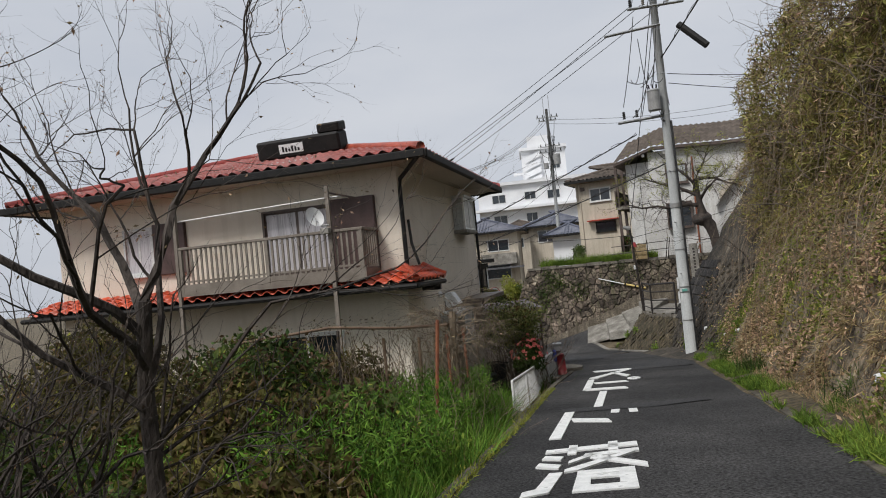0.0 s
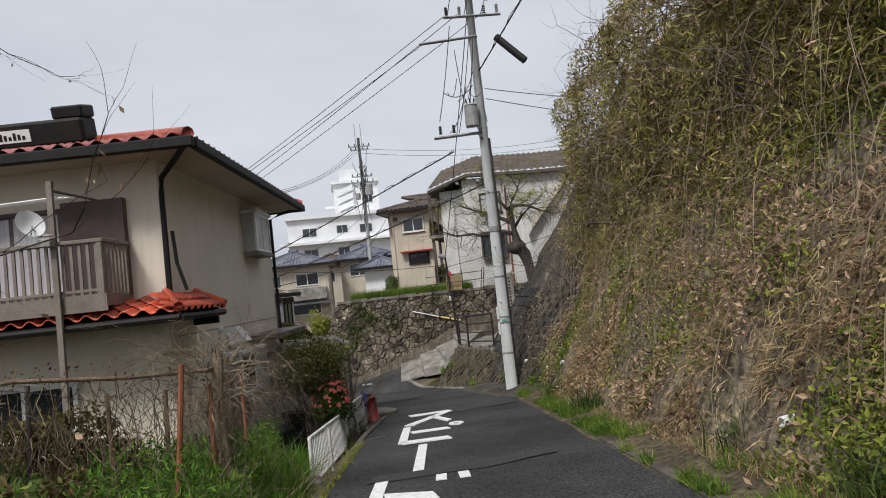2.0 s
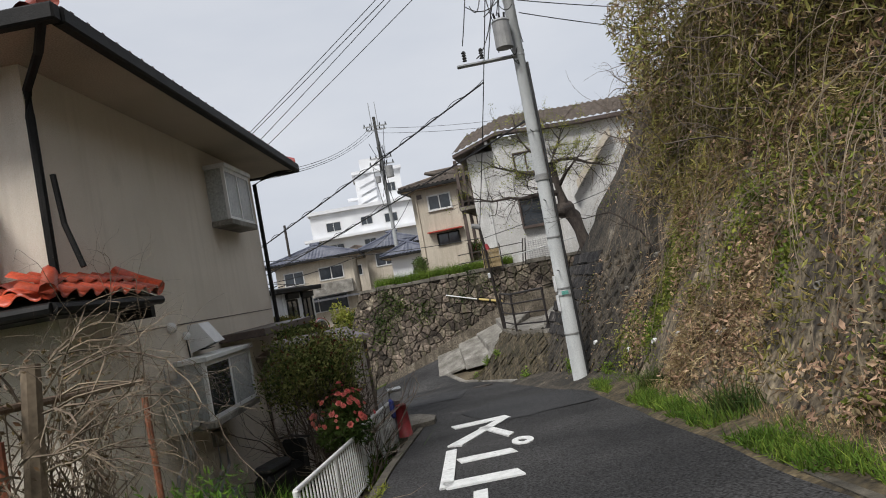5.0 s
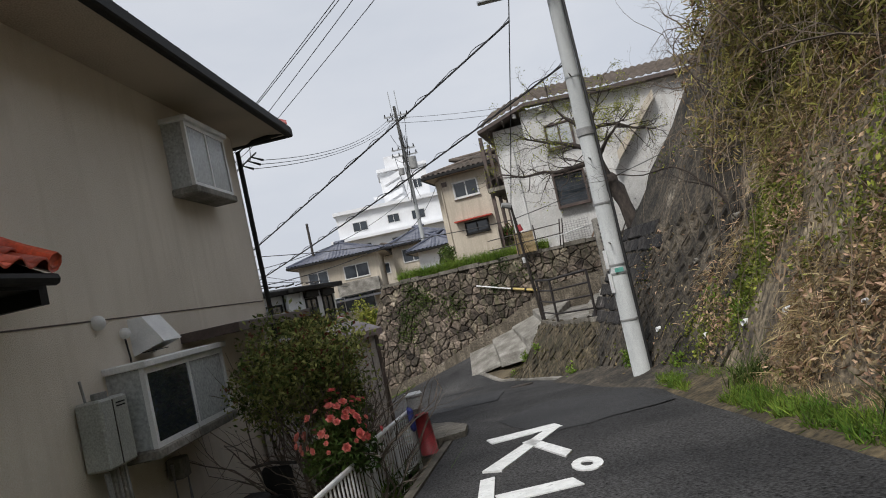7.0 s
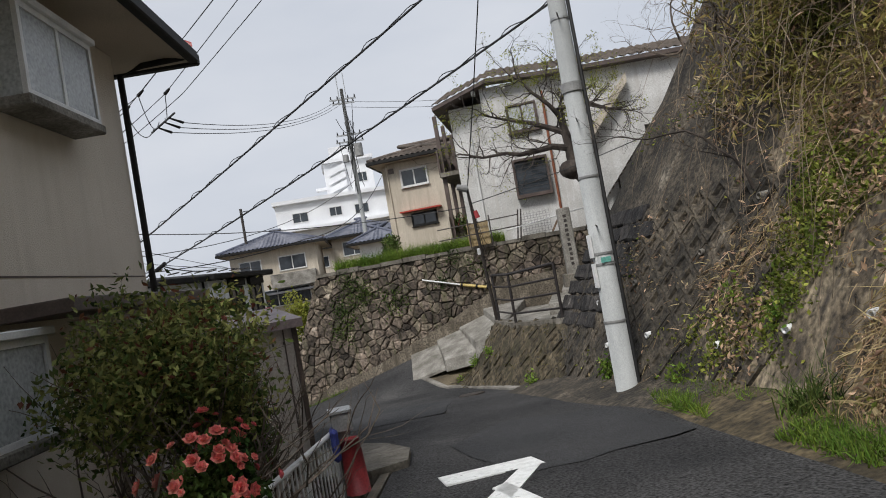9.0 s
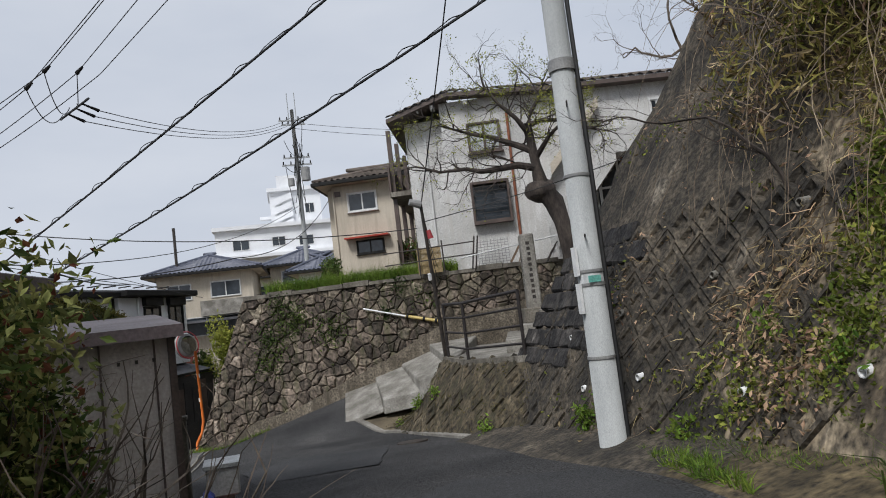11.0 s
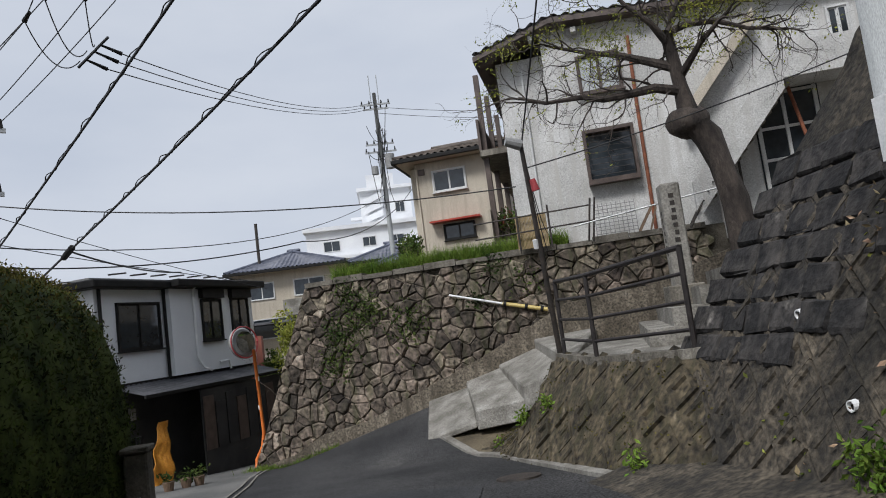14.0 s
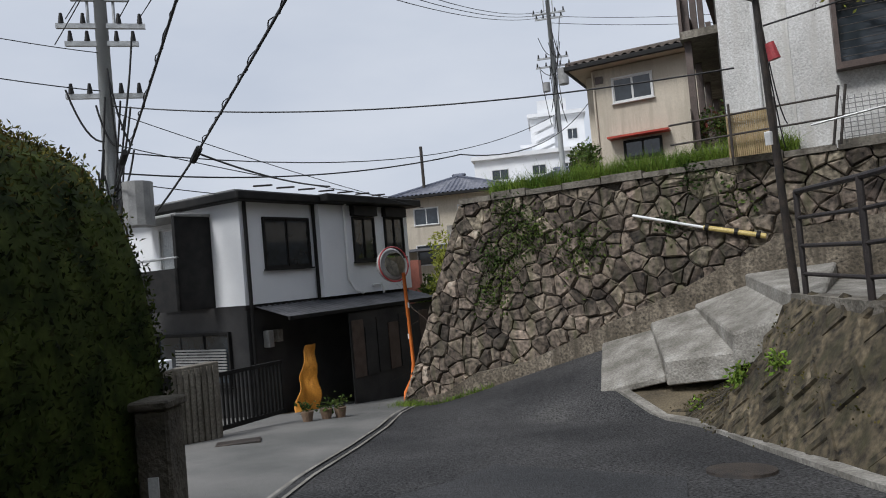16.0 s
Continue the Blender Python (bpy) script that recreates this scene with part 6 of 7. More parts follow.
# nandina by the wall, camellia-like flowers, day lilies
shrub("nandina_bush", (2.87, 22.0, 0.5), (1.0, 0.95, 0.78), 34, 10000, 0.064, LEAFLIGHT, "tall nandina bush with reddish tips beside the house", extra=[("red_tip_growth", 0.14, 0.06, REDLEAF, 1.9), ("dark_leaves", 0.3, 0.062, MIDGREEN, 0.3)], seed=11, zbase=yz(2.87, 22.0), lumps=40)
shrub("nandina_bush", (3.05, 22.9, -0.05), (0.55, 0.8, 0.65), 18, 4200, 0.08, MIDGREEN, "dark nandina bush before the shed", extra=[("red_tip_growth", 0.12, 0.07, REDLEAF, 1.0)], seed=12, zbase=yz(3.05, 22.9))
fl = shrub("flowering_shrub", (3.2, 21.1, -0.22), (0.4, 0.6, 0.45), 8, 3200, 0.075, MIDGREEN, "shrub full of pink double flowers behind the fence", seed=13, zbase=yz(3.2, 21.1))
rng = np.random.default_rng(21)
bloom_bm = bmesh.new()
for ring_, (n, tilt, ln) in enumerate(((6, 75, 0.055), (6, 45, 0.045), (4, 18, 0.035))):
    for i in range(n):
        q = [bloom_bm.verts.new(Euler((0, 0, 2 * math.pi * (i + 0.4 * ring_) / n)).to_matrix() @ (Euler((0, radians(tilt), 0)).to_matrix() @ Vector(c))) for c in ((0, -0.01, 0), (0.006, -0.024, ln * 0.6), (0, 0, ln), (0.006, 0.024, ln * 0.6), (0, 0.01, 0))]
        bloom_bm.faces.new(q)
bloom = bpy.data.meshes.new("flower")
bloom_bm.to_mesh(bloom)
bloom.materials.append(PINK)
for i in range(64):
    d = Vector(rng.normal(size=3))
    d.z = abs(d.z) * 0.9 + 0.1
    d.normalize()
    d *= rng.uniform(0.75, 1.15)
    o = new("flower", bloom)
    o.parent = fl
    s = rng.uniform(0.5, 1.1)
    o.matrix_basis = Matrix.Translation((d.x * 0.42, d.y * 0.66, -0.27 - yz(3.2, 21.1) + d.z * 0.5)) @ d.to_track_quat("Z", "Y").to_matrix().to_4x4() @ Matrix.Scale(s, 4)


def clump(name, x, y, z, r, n, length, width, material, label, lean=0.55, category="plant", bend=0.6):
    e = empty(name, pose(x, y, z), label, category)
    p = np.c_[RNG.normal(size=(n, 2)) * r * 0.5, np.zeros(n)]
    tagged(blades("blade_tuft", p, length, width, material, e, lean=lean, bend=bend), kind="stuff")
    return e


clump("day_lily", 3.62, 21.9, level(21.9) - 0.35, 0.25, 130, 0.62, 0.012, MIDGREEN, "arching day lily clump at the drain")
clump("day_lily", 3.5, 21.4, level(21.4) - 0.35, 0.2, 90, 0.5, 0.012, GREEN, "arching day lily clump at the drain")
for x, y, ln in ((7.35, 17.9, 0.42), (8.2, 21.6, 0.4), (6.75, 12.6, 0.45), (6.1, 10.4, 0.4)):
    clump("grass_clump", x, y, level(y) + 0.08, 0.3, 260, ln, 0.008, MIDGREEN, "thick green grass clump on the verge", lean=0.4)

# verge grass, left bank grass
pts = []
for i in range(38000):
    y = RNG.uniform(4, 25.3)
    w = verge(y)
    u = RNG.beta(1.2, 1.1)
    if noise.noise(Vector((y * 0.7, u * 1.5, 0))) + 0.5 * noise.noise(Vector((y * 2.6, u * 4, 3))) < 0.04:
        continue
    pts.append((lerp_table(RIGHT, y) - 0.02 + u * (w + 0.1), y, level(y) + 0.02 + 0.05 * u))
tagged(blades("verge_grass", pts, 0.17, 0.006, GREEN, lean=0.6), "fresh green grass strip along the lane", "grass", kind="stuff")
pts = []
for i in range(9000):
    y = RNG.uniform(5, 22)
    x = lerp_table(RIGHT, y) + RNG.uniform(0.4, 1.1)
    pts.append((x, y, level(y) + 0.1 + max(0, x - lerp_table(RIGHT, y) - 0.7) * 1.2))
tagged(blades("dry_verge_grass", pts, 0.16, 0.004, DRYGRASS, lean=0.7), "dry grass litter at the slope's foot", "grass", kind="stuff")
pts, dry = [], []
for i in range(80000):
    y = RNG.uniform(3, 20)
    u = RNG.exponential(1.1)
    if u > 6 or noise.noise(Vector((y * 0.6, u * 0.8, 2))) < -0.35:
        continue
    x = lerp_table(LEFT, y) - 0.22 - u
    if y > 16.5 and u > 1.5 or y > 12.5 and u < 0.12 * (y - 12.5):
        continue
    (dry if RNG.random() < 0.12 else pts).append((x, y, yz(x, y)))
tagged(blades("garden_weeds", pts, 0.62, 0.008, WEED, lean=0.4), "tall green weeds on the garden bank", "weeds", kind="stuff")
tagged(blades("dry_weeds", dry, 0.5, 0.005, DRYGRASS, lean=0.5), "dry weed stalks on the garden bank", "weeds", kind="stuff")
pts = []
for i in range(2500):
    y = RNG.uniform(6, 19)
    x = lerp_table(LEFT, y) - RNG.exponential(0.08) + 0.05
    pts.append((x, y, ground_z(x, y) + 0.02))
tagged(blades("edge_moss_grass", pts, 0.06, 0.004, YELLOWGREEN, lean=0.7), "short moss and grass on the lane's edge", "grass", kind="stuff")

# slope cover: dry tufts, dead leaves, hanging vines, bamboo grass
def on_face(n, y0, y1, h0, h1, keep, seed, lift=0.03):
    r = np.random.default_rng(seed)
    out = []
    while len(out) < n:
        y, h = r.uniform(y0, y1), r.uniform(h0, h1)
        if keep(y, h, noise.noise(Vector((seed, y * 0.55, h * 0.75)))) < r.random():
            continue
        if h < 4.6 and noise.noise(Vector((99, y * 0.5, h * 0.5))) + 0.35 * noise.noise(Vector((55, y * 2.2, h * 1.8))) > 0.12 and r.random() < 0.86:
            continue
        p = face(y, h)
        if p.y > wall_end(p.z) - 0.2:
            continue
        q = noise.noise(Vector((0, y * 0.5, h * 0.6))) * (0.22 if y < 21 else 0.05)
        if h > 4.2:
            q += 0.5 * noise.noise(Vector((8, y * 0.4, h * 0.5)))
        out.append((p.x - q - r.uniform(0, lift), p.y, p.z))
    return out


cover = lambda y: 1.0 if y < 23.2 else max(0.08, 1 - (y - 23.2) / 2.2)
tagged(blades("dry_slope_grass", on_face(17000, 2, 26, 0.2, 4.6, lambda y, h, q: cover(y) * (0.25 + 1.6 * q), 31, 0.1), 0.2, 0.006, DRYGRASS, lean=0.5, bias=(-0.55, 0, -0.35), bend=0.5), "dry tan grass hanging over the slope", "dry grass", kind="stuff")
tagged(leaves("dead_slope_leaves", on_face(34000, 2, 28, 0.1, 5, lambda y, h, q: cover(y) * (0.18 - 1.7 * q), 32, 0.15), 0.075, DEADLEAF, aspect=0.4), "dead brown leaves caught in the vines", "dead leaves", kind="stuff")
tagged(leaves("slope_ivy", on_face(30000, 2, 29, 0.1, 4.5, lambda y, h, q: (0.4 if y < 25 else 0.05) * max(0, q * 3.5), 33, 0.1), 0.06, MOSS, aspect=0.6), "patches of small green creepers on the slope", "creeper", kind="stuff")
tagged(leaves("slope_bamboo_low", on_face(42000, -4, 24.5, 2.8, 6.5, lambda y, h, q: min(1, (h - 2.6) / 1.8) * (0.55 + 0.6 * q), 34, 0.35), 0.15, OLIVE, aspect=0.17, up=-0.15), "olive bamboo grass leaves hanging over the slope", "bamboo grass", kind="stuff")
CL = np.random.default_rng(330)
clumps_ = {"dead_leaf_clumps": (DEADLEAF, 0.085, 0.45, []), "olive_leaf_clumps": (OLIVE, 0.1, 0.25, []), "green_creeper_clumps": (MOSS, 0.07, 0.5, [])}
for k in range(270):
    y, h = CL.uniform(3, 25.5), 0.3 + 4.4 * CL.beta(1.1, 1.0)
    if y > 20.5 and CL.random() < 0.8:
        continue
    c = face(y, h) - Vector((noise.noise(Vector((0, y * 0.5, h * 0.6))) * (0.22 if y < 21 else 0.05), 0, 0))
    key = ("dead_leaf_clumps", "dead_leaf_clumps", "olive_leaf_clumps", "green_creeper_clumps")[int(CL.integers(0, 4))]
    r = CL.uniform(0.12, 0.4)
    for q in CL.normal(size=(int(420 * r), 3)) * (0.07, r, r * 0.8):
        clumps_[key][3].append((c.x + 0.5 * q[2] - 0.04 - abs(q[0]), c.y + q[1], c.z + q[2]))
for key, (m_, size_, asp_, pts) in clumps_.items():
    tagged(leaves(key, pts, size_, m_, aspect=asp_, up=-0.1), key.replace("_", " ").rstrip("s") + " patches caught on the slope", "leaf clumps", kind="stuff")
rng = np.random.default_rng(35)
top_pts, br_pts = [], []
for i in range(82000):
    y = rng.uniform(-6, 25.6)
    h = rng.uniform(3.2, 9.0)
    nz = noise.noise(Vector((y * 0.6, h * 0.6, 5)))
    x = lerp_table(RIGHT, y) + 2.25 + 0.1 * (h - 4) - 0.7 * nz + rng.exponential(0.3) - 0.25 + (0.8 * (h - 8) if h > 8 else 0)
    if h < 4.2 and rng.random() > (h - 3.0) / 1.2:
        continue
    q = (x, y, level(y) + h + 0.3 * nz)
    (top_pts if rng.random() < 0.55 + 0.5 * noise.noise(Vector((y * 0.9, h * 0.9, 15))) else br_pts).append(q)
tagged(leaves("bamboo_thicket", top_pts, 0.19, OLIVE, aspect=0.16, up=-0.1), "thicket of olive bamboo grass on the slope's brow", "bamboo", kind="stuff")
tagged(leaves("brown_thicket", br_pts, 0.13, DEADLEAF, aspect=0.22), "brown dead leaves in the thicket", "dead leaves", kind="stuff")
bm = bmesh.new()
for i in range(420):
    y = rng.uniform(2, 26)
    h = rng.uniform(1.6, 6.8) if y < 21 else rng.uniform(3.2, 6)
    p = face(y, h) + Vector((-0.15, 0, 0))
    n = 11
    pts = [p]
    d = Vector((rng.uniform(-0.9, -0.1), rng.normal() * 0.5, rng.uniform(-0.2, 0.9)))
    for k in range(n):
        d = (d + Vector((0.02, rng.normal() * 0.15, -0.32))).normalized()
        q = pts[-1] + d * rng.uniform(0.14, 0.3)
        hh = q.z - level(q.y)
        fx = face(q.y, max(0.2, hh)).x
        q.x = min(q.x, fx - 0.05)
        if hh < 0.15:
            break
        pts.append(q)
    if len(pts) > 2:
        tube(bm, pts, 0.0052, 0.003, 3, False)
tagged(part("hanging_vines", bm, PALETWIG), "dry pale vines hanging down the slope", "vines", kind="stuff")
bm = bmesh.new()
for i in range(190):
    y = rng.uniform(2, 25)
    h = rng.uniform(3.2, 7.2)
    p = face(y, h)
    grow(bm, p + Vector((0.1, 0, 0)), (rng.uniform(-0.7, -0.1), rng.normal() * 0.4, 0.8), rng.uniform(0.7, 1.6), 0.017, 2, rng, 0.55, 3, -0.03, None, 4, 0.2, 4)
tagged(part("slope_brush", bm, TWIG), "bare brushwood sticking out of the slope", "brushwood", kind="stuff")
# bare tree on the slope above the pole
bt = empty("bare_tree", pose(9.9, 24.2, 1.6), "small bare tree leaning out of the slope", "tree")
bm = bmesh.new()
rng = np.random.default_rng(77)
grow(bm, (0, 0, -0.3), (-0.45, 0.1, 0.8), 1.2, 0.026, 4, rng, 0.5, 3, 0.03, None, 5, 0.16, 6)
part("branch_work", bm, BARK, bt)
bt2 = empty("bare_tree", pose(12.6, 27.4, 4.2), "old spreading bare tree on top of the slope", "tree")
bm = bmesh.new()
for h in ((-0.9, 0.2, 0.7), (-0.5, -0.3, 1.0), (-0.7, 0.6, 0.6)):
    grow(bm, (0, 0, -0.6), h, 1.25, 0.06, 5, rng, 0.55, 3, 0.0, None, 5, 0.24, 5)
part("branch_work", bm, TWIG, bt2)

# bare tree in the garden
NEAR = Matrix.Translation((2.35, 4.02, 2.13)) @ Matrix.Scale(0.55, 4) @ Matrix.Translation((-2.35, -4.02, -2.13))
gt = empty("bare_tree", NEAR @ pose(-0.75, 10.0, -0.6), "bare garden tree with a few withered leaves", "tree")
bm = bmesh.new()
tips = []
rng = np.random.default_rng(15)
tube(bm, [(0, 0, -1.0), (0.02, 0, 0.9), (-0.02, 0.03, 1.9), (0.05, 0, 2.7)], 0.09, 0.065, 9)
for a, z, r in ((0.7, 2.65, 0.05), (2.2, 2.6, 0.05), (4.1, 2.4, 0.05), (5.0, 2.1, 0.045), (1.4, 1.9, 0.04), (3.3, 1.7, 0.04), (1.0, 1.4, 0.03)):
    grow(bm, (0.02, 0, z), (0.75 * math.cos(a), 0.75 * math.sin(a), 0.85), 1.7, r, 5, rng, 0.42, 3, 0.03, tips, 5, 0.14, 5, 0.68)
part("branch_work", bm, BARK, gt)
tips = np.array([tuple(t) for t in tips])
tagged(leaves("withered_leaf_scatter", tips[rng.random(len(tips)) < 0.08], 0.035, DEADLEAF, gt), kind="stuff")
for x, y, n in ((-2.0, 9.3, 9), (-3.3, 10.6, 9), (-1.4, 9.9, 6)):
    gt2 = empty("bare_tree", NEAR @ pose(x, y, -0.6), "thin bare tree at the garden's edge", "tree")
    bm = bmesh.new()
    for i in range(n):
        a = 1.3 * i
        grow(bm, (0, 0, -0.2), (0.45 * math.cos(a), 0.45 * math.sin(a), 1), 1.5, 0.04, 4, rng, 0.42, 3, 0.03, None, 6, 0.15, 5, 0.68)
    part("branch_work", bm, BARK, gt2)
# thick shrubs in the garden foreground
for i, (x, y, z, r, n, m_, l) in enumerate(((0.2, 9.6, 0.05, (1.1, 0.9, 0.8), 5200, DARKOLIVE, "overgrown dark shrub with browned leaves"), (-1.1, 8.9, 0.0, (1.0, 0.9, 0.8), 4600, MIDGREEN, "overgrown dark shrub with browned leaves"),
                                           (-2.3, 9.8, 0.1, (1.2, 1.0, 0.9), 4200, MIDGREEN, "overgrown green garden shrub with brown leaves"), (0.6, 11.4, 0.0, (0.9, 0.9, 0.75), 3600, MIDGREEN, "overgrown green garden shrub with brown leaves"),
                                           (-0.9, 12.6, 0.3, (1.3, 1.1, 0.9), 3800, MIDGREEN, "overgrown green garden shrub with brown leaves"), (-2.9, 12.8, 0.6, (1.4, 1.2, 1.1), 3600, DARKOLIVE, "tall olive garden shrub"), (-0.2, 7.4, -0.1, (0.9, 0.7, 0.6), 3600, DARKGREEN, "overgrown dark shrub with browned leaves"))):
    shrub("shrub", (x, y, z + 0.28), r, 9, int(n * 1.35), 0.11, m_, l, extra=[("brown_leaf_growth", 0.4, 0.09, BROWNLEAF, 0.2), ("green_tip_growth", 0.1, 0.08, YELLOWGREEN, 0.8)], seed=40 + i, zbase=yz(x, y))

for i, (x, y, z, r, n, m_) in enumerate(((1.2, 10.3, -0.25, (0.55, 0.9, 0.5), 3000, GREEN), (1.75, 12.2, -0.35, (0.5, 0.8, 0.5), 2600, GREEN), (1.7, 14.0, -0.5, (0.45, 0.8, 0.45), 2400, GREEN), (1.2, 15.6, -0.6, (0.6, 0.8, 0.45), 2400, GREEN), (0.9, 8.6, 0.0, (0.5, 0.9, 0.55), 2800, MIDGREEN))):
    shrub("weed_clump", (x, y, z), r, 7, n, 0.1, m_, "thick fresh green weeds on the bank", "weeds", seed=140 + i, zbase=yz(x, y))
for i, (x, y, z, r, n, m_) in enumerate(((-3.6, 8.8, 0.1, (1.1, 1.0, 1.0), 3800, DARKOLIVE), (-1.9, 7.4, -0.05, (0.9, 0.7, 0.75), 3600, DARKGREEN), (0.1, 6.6, -0.2, (0.6, 0.6, 0.5), 2600, MIDGREEN), (-4.2, 11.5, 0.5, (1.3, 1.1, 1.1), 3200, DARKOLIVE), (-0.3, 10.8, 0.25, (1.0, 0.8, 0.8), 3800, DARKOLIVE))):
    shrub("shrub", (x, y, z + 0.28), r, 9, int(n * 1.35), 0.11, m_, "overgrown garden shrub with browned leaves", extra=[("brown_leaf_growth", 0.4, 0.09, BROWNLEAF, 0.2), ("green_tip_growth", 0.1, 0.08, YELLOWGREEN, 0.8)], seed=150 + i, zbase=yz(x, y))

for i, (x, y, z, r, n, m_) in enumerate(((-0.3, 15.6, 0.0, (1.0, 0.8, 0.8), 3600, DARKOLIVE), (-2.2, 15.3, 0.2, (1.2, 0.8, 0.9), 3600, MIDGREEN), (-4.3, 14.6, 0.4, (1.3, 0.9, 1.0), 3200, DARKOLIVE), (-6.2, 13.6, 0.5, (1.5, 1.2, 1.3), 3200, MIDGREEN), (0.5, 13.3, -0.2, (0.8, 0.8, 0.65), 3000, DARKOLIVE), (-1.6, 11.0, 0.25, (1.1, 0.9, 0.9), 4200, DARKOLIVE))):
    shrub("shrub", (x, y, z + 0.28), r, 9, int(n * 1.35), 0.1, m_, "overgrown garden shrub against the house", extra=[("brown_leaf_growth", 0.4, 0.09, BROWNLEAF, 0.2)], seed=170 + i, zbase=yz(x, y))

# weeping shrub on stakes
wp = empty("weeping_tree", pose(1.72, 14.75, yz(1.72, 14.75)), "dry weeping shrub trained over stakes", "shrub")
bm = bmesh.new()
rng = np.random.default_rng(52)
tube(bm, [(0, 0, -0.1), (0.05, 0, 0.8), (0, 0.05, 1.5), (0.05, 0.1, 2.2)], 0.07, 0.05, 8)
for i in range(70):
    a = rng.uniform(0, 2 * math.pi)
    p = Vector((0.2 * math.cos(a), 0.3 * math.sin(a), rng.uniform(1.5, 2.25)))
    d = Vector((0.8 * math.cos(a), 0.9 * math.sin(a), rng.uniform(0.1, 0.8)))
    grow(bm, p, d, rng.uniform(0.28, 0.55), 0.007, 3, rng, 0.55, 3, -0.1, None, 4, 0.25, 3, 0.78)
part("branch_work", bm, PALETWIG, wp)
for x, y, ln, lean, m_ in ((1.45, 13.0, 2.05, 0.35, RUSTPOLE), (1.66, 14.6, 1.85, 0.0, RUSTPOLE), (1.87, 16.46, 1.95, -0.05, RUSTPOLE), (0.05, 14.0, 2.1, 0.1, BARK), (0.75, 14.3, 1.9, -0.05, WOOD), (1.2, 14.5, 1.85, 0.06, WOOD), (-0.9, 13.7, 2.0, 0.05, WOOD)):
    z = yz(x, y)
    tagged(part("garden_stake", tb([(x, y, z - 0.1), (x + lean * 0.6, y + 0.05, z + ln)], 0.026, 0.024), m_), "rusty brown garden stake" if m_ is RUSTPOLE else "weathered wooden garden stake", "stake", "garden stakes")
bm = bmesh.new()
for i in range(300):
    y = rng.uniform(10.5, 17)
    x = lerp_table(LEFT, y) - 0.45 - rng.uniform(0, 3.2)
    z = yz(x, y)
    grow(bm, (x, y, z), (rng.normal() * 0.25, rng.normal() * 0.25, 1), rng.uniform(0.6, 1.05), 0.005, 1, rng, 0.5, 3, -0.04, None, 4, 0.22, 3)
tagged(part("dry_stalks", bm, PALETWIG), "tangle of dry stalks and vines in the garden", "dry stalks", kind="stuff")
LINE = [(-1.2, 13.6), (0.0, 14.0), (1.66, 14.65), (1.87, 16.4)]
bm = tb([(-1.2, 13.6, 1.35), (0.0, 14.0, 1.42), (0.9, 14.35, 1.3), (1.66, 14.65, 1.25), (1.87, 16.4, 1.15)], 0.022)
tagged(part("trellis_bar", bm, WOOD), "wooden bar tied across the stakes", "trellis")
bm = bmesh.new()
for i in range(400):
    t = rng.uniform(0, 2.6)
    a, b = LINE[int(t)], LINE[int(t) + 1]
    f_ = t - int(t)
    p = Vector((a[0] + (b[0] - a[0]) * f_, a[1] + (b[1] - a[1]) * f_, rng.uniform(0.6, 1.4)))
    q = yz(p.x, p.y) + rng.uniform(0, 0.9)
    pts = []
    for k in range(8):
        pts.append(Vector((p.x + rng.normal() * 0.06, p.y + rng.normal() * 0.07, p.z + (q - p.z) * k / 7)))
        p.x += rng.normal() * 0.045
        p.y += rng.normal() * 0.045
    tube(bm, pts, 0.005, 0.003, 3, False)
tagged(part("dry_vine_curtain", bm, PALETWIG), "curtain of dry vines hanging on the trellis", "dry vines", kind="stuff")
pts = []
for k in range(2000):
    t = rng.uniform(0, 2.7)
    a, b = LINE[int(t)], LINE[int(t) + 1]
    f_ = t - int(t)
    pts.append((a[0] + (b[0] - a[0]) * f_ + rng.normal() * 0.12, a[1] + (b[1] - a[1]) * f_ + rng.normal() * 0.12, rng.uniform(-0.3, 1.55)))
tagged(leaves("withered_vine_leaves", pts, 0.045, BROWNLEAF), "withered leaves left on the trellis vines", "dead leaves", kind="stuff")
RG = np.random.default_rng(505)
pts = []
for k in range(72000):
    y = RG.uniform(9.5, 17.8)
    x = lerp_table(LEFT, y) - 0.35 - 0.1 * max(0, y - 11) - RG.beta(1.0, 1.25) * 4.2
    top = 1.12 + 0.5 * noise.noise(Vector((x * 1.7, y * 1.3, 9)))
    pts.append((x, y, yz(x, y) + top * RG.beta(1.6, 1.2)))
tagged(leaves("soft_weed_leaves", pts, 0.085, WEED, aspect=0.22, up=0.35), "soft feathery green weeds on the bank", "weeds", kind="stuff")

# tree by the steps
def tw_(x, z, dy=0.0):
    """A place in the upright plane of the tree, along the apartment house's front."""
    return AP @ Vector((x, -4.04 + dy, z))


mt = empty("tree", Matrix.Translation(tw_(4.43, 0.5)), "gnarled leaning tree with a burl and sparse young leaves", "tree")
M0 = mt.matrix_world.translation
tl = lambda x, z, dy=0.0: tw_(x, z, dy) - M0
bm = bmesh.new()
tips = []
rng = np.random.default_rng(61)
tube(bm, [tl(4.5, 0.2), tl(4.44, 0.8), tl(4.4, 1.6), tl(4.28, 2.3), tl(4.12, 2.75), tl(3.95, 3.05)], 0.21, 0.22, 12)
tube(bm, [tl(4.0, 2.9), tl(3.9, 3.35), tl(3.85, 3.8), tl(3.79, 4.3), tl(3.77, 4.8)], 0.19, 0.1, 12)
bmesh.ops.create_icosphere(bm, subdivisions=3, radius=0.27, matrix=Matrix.Translation(tl(3.86, 3.1)) @ Matrix.Diagonal((1.45, 1.0, 1.1, 1)))
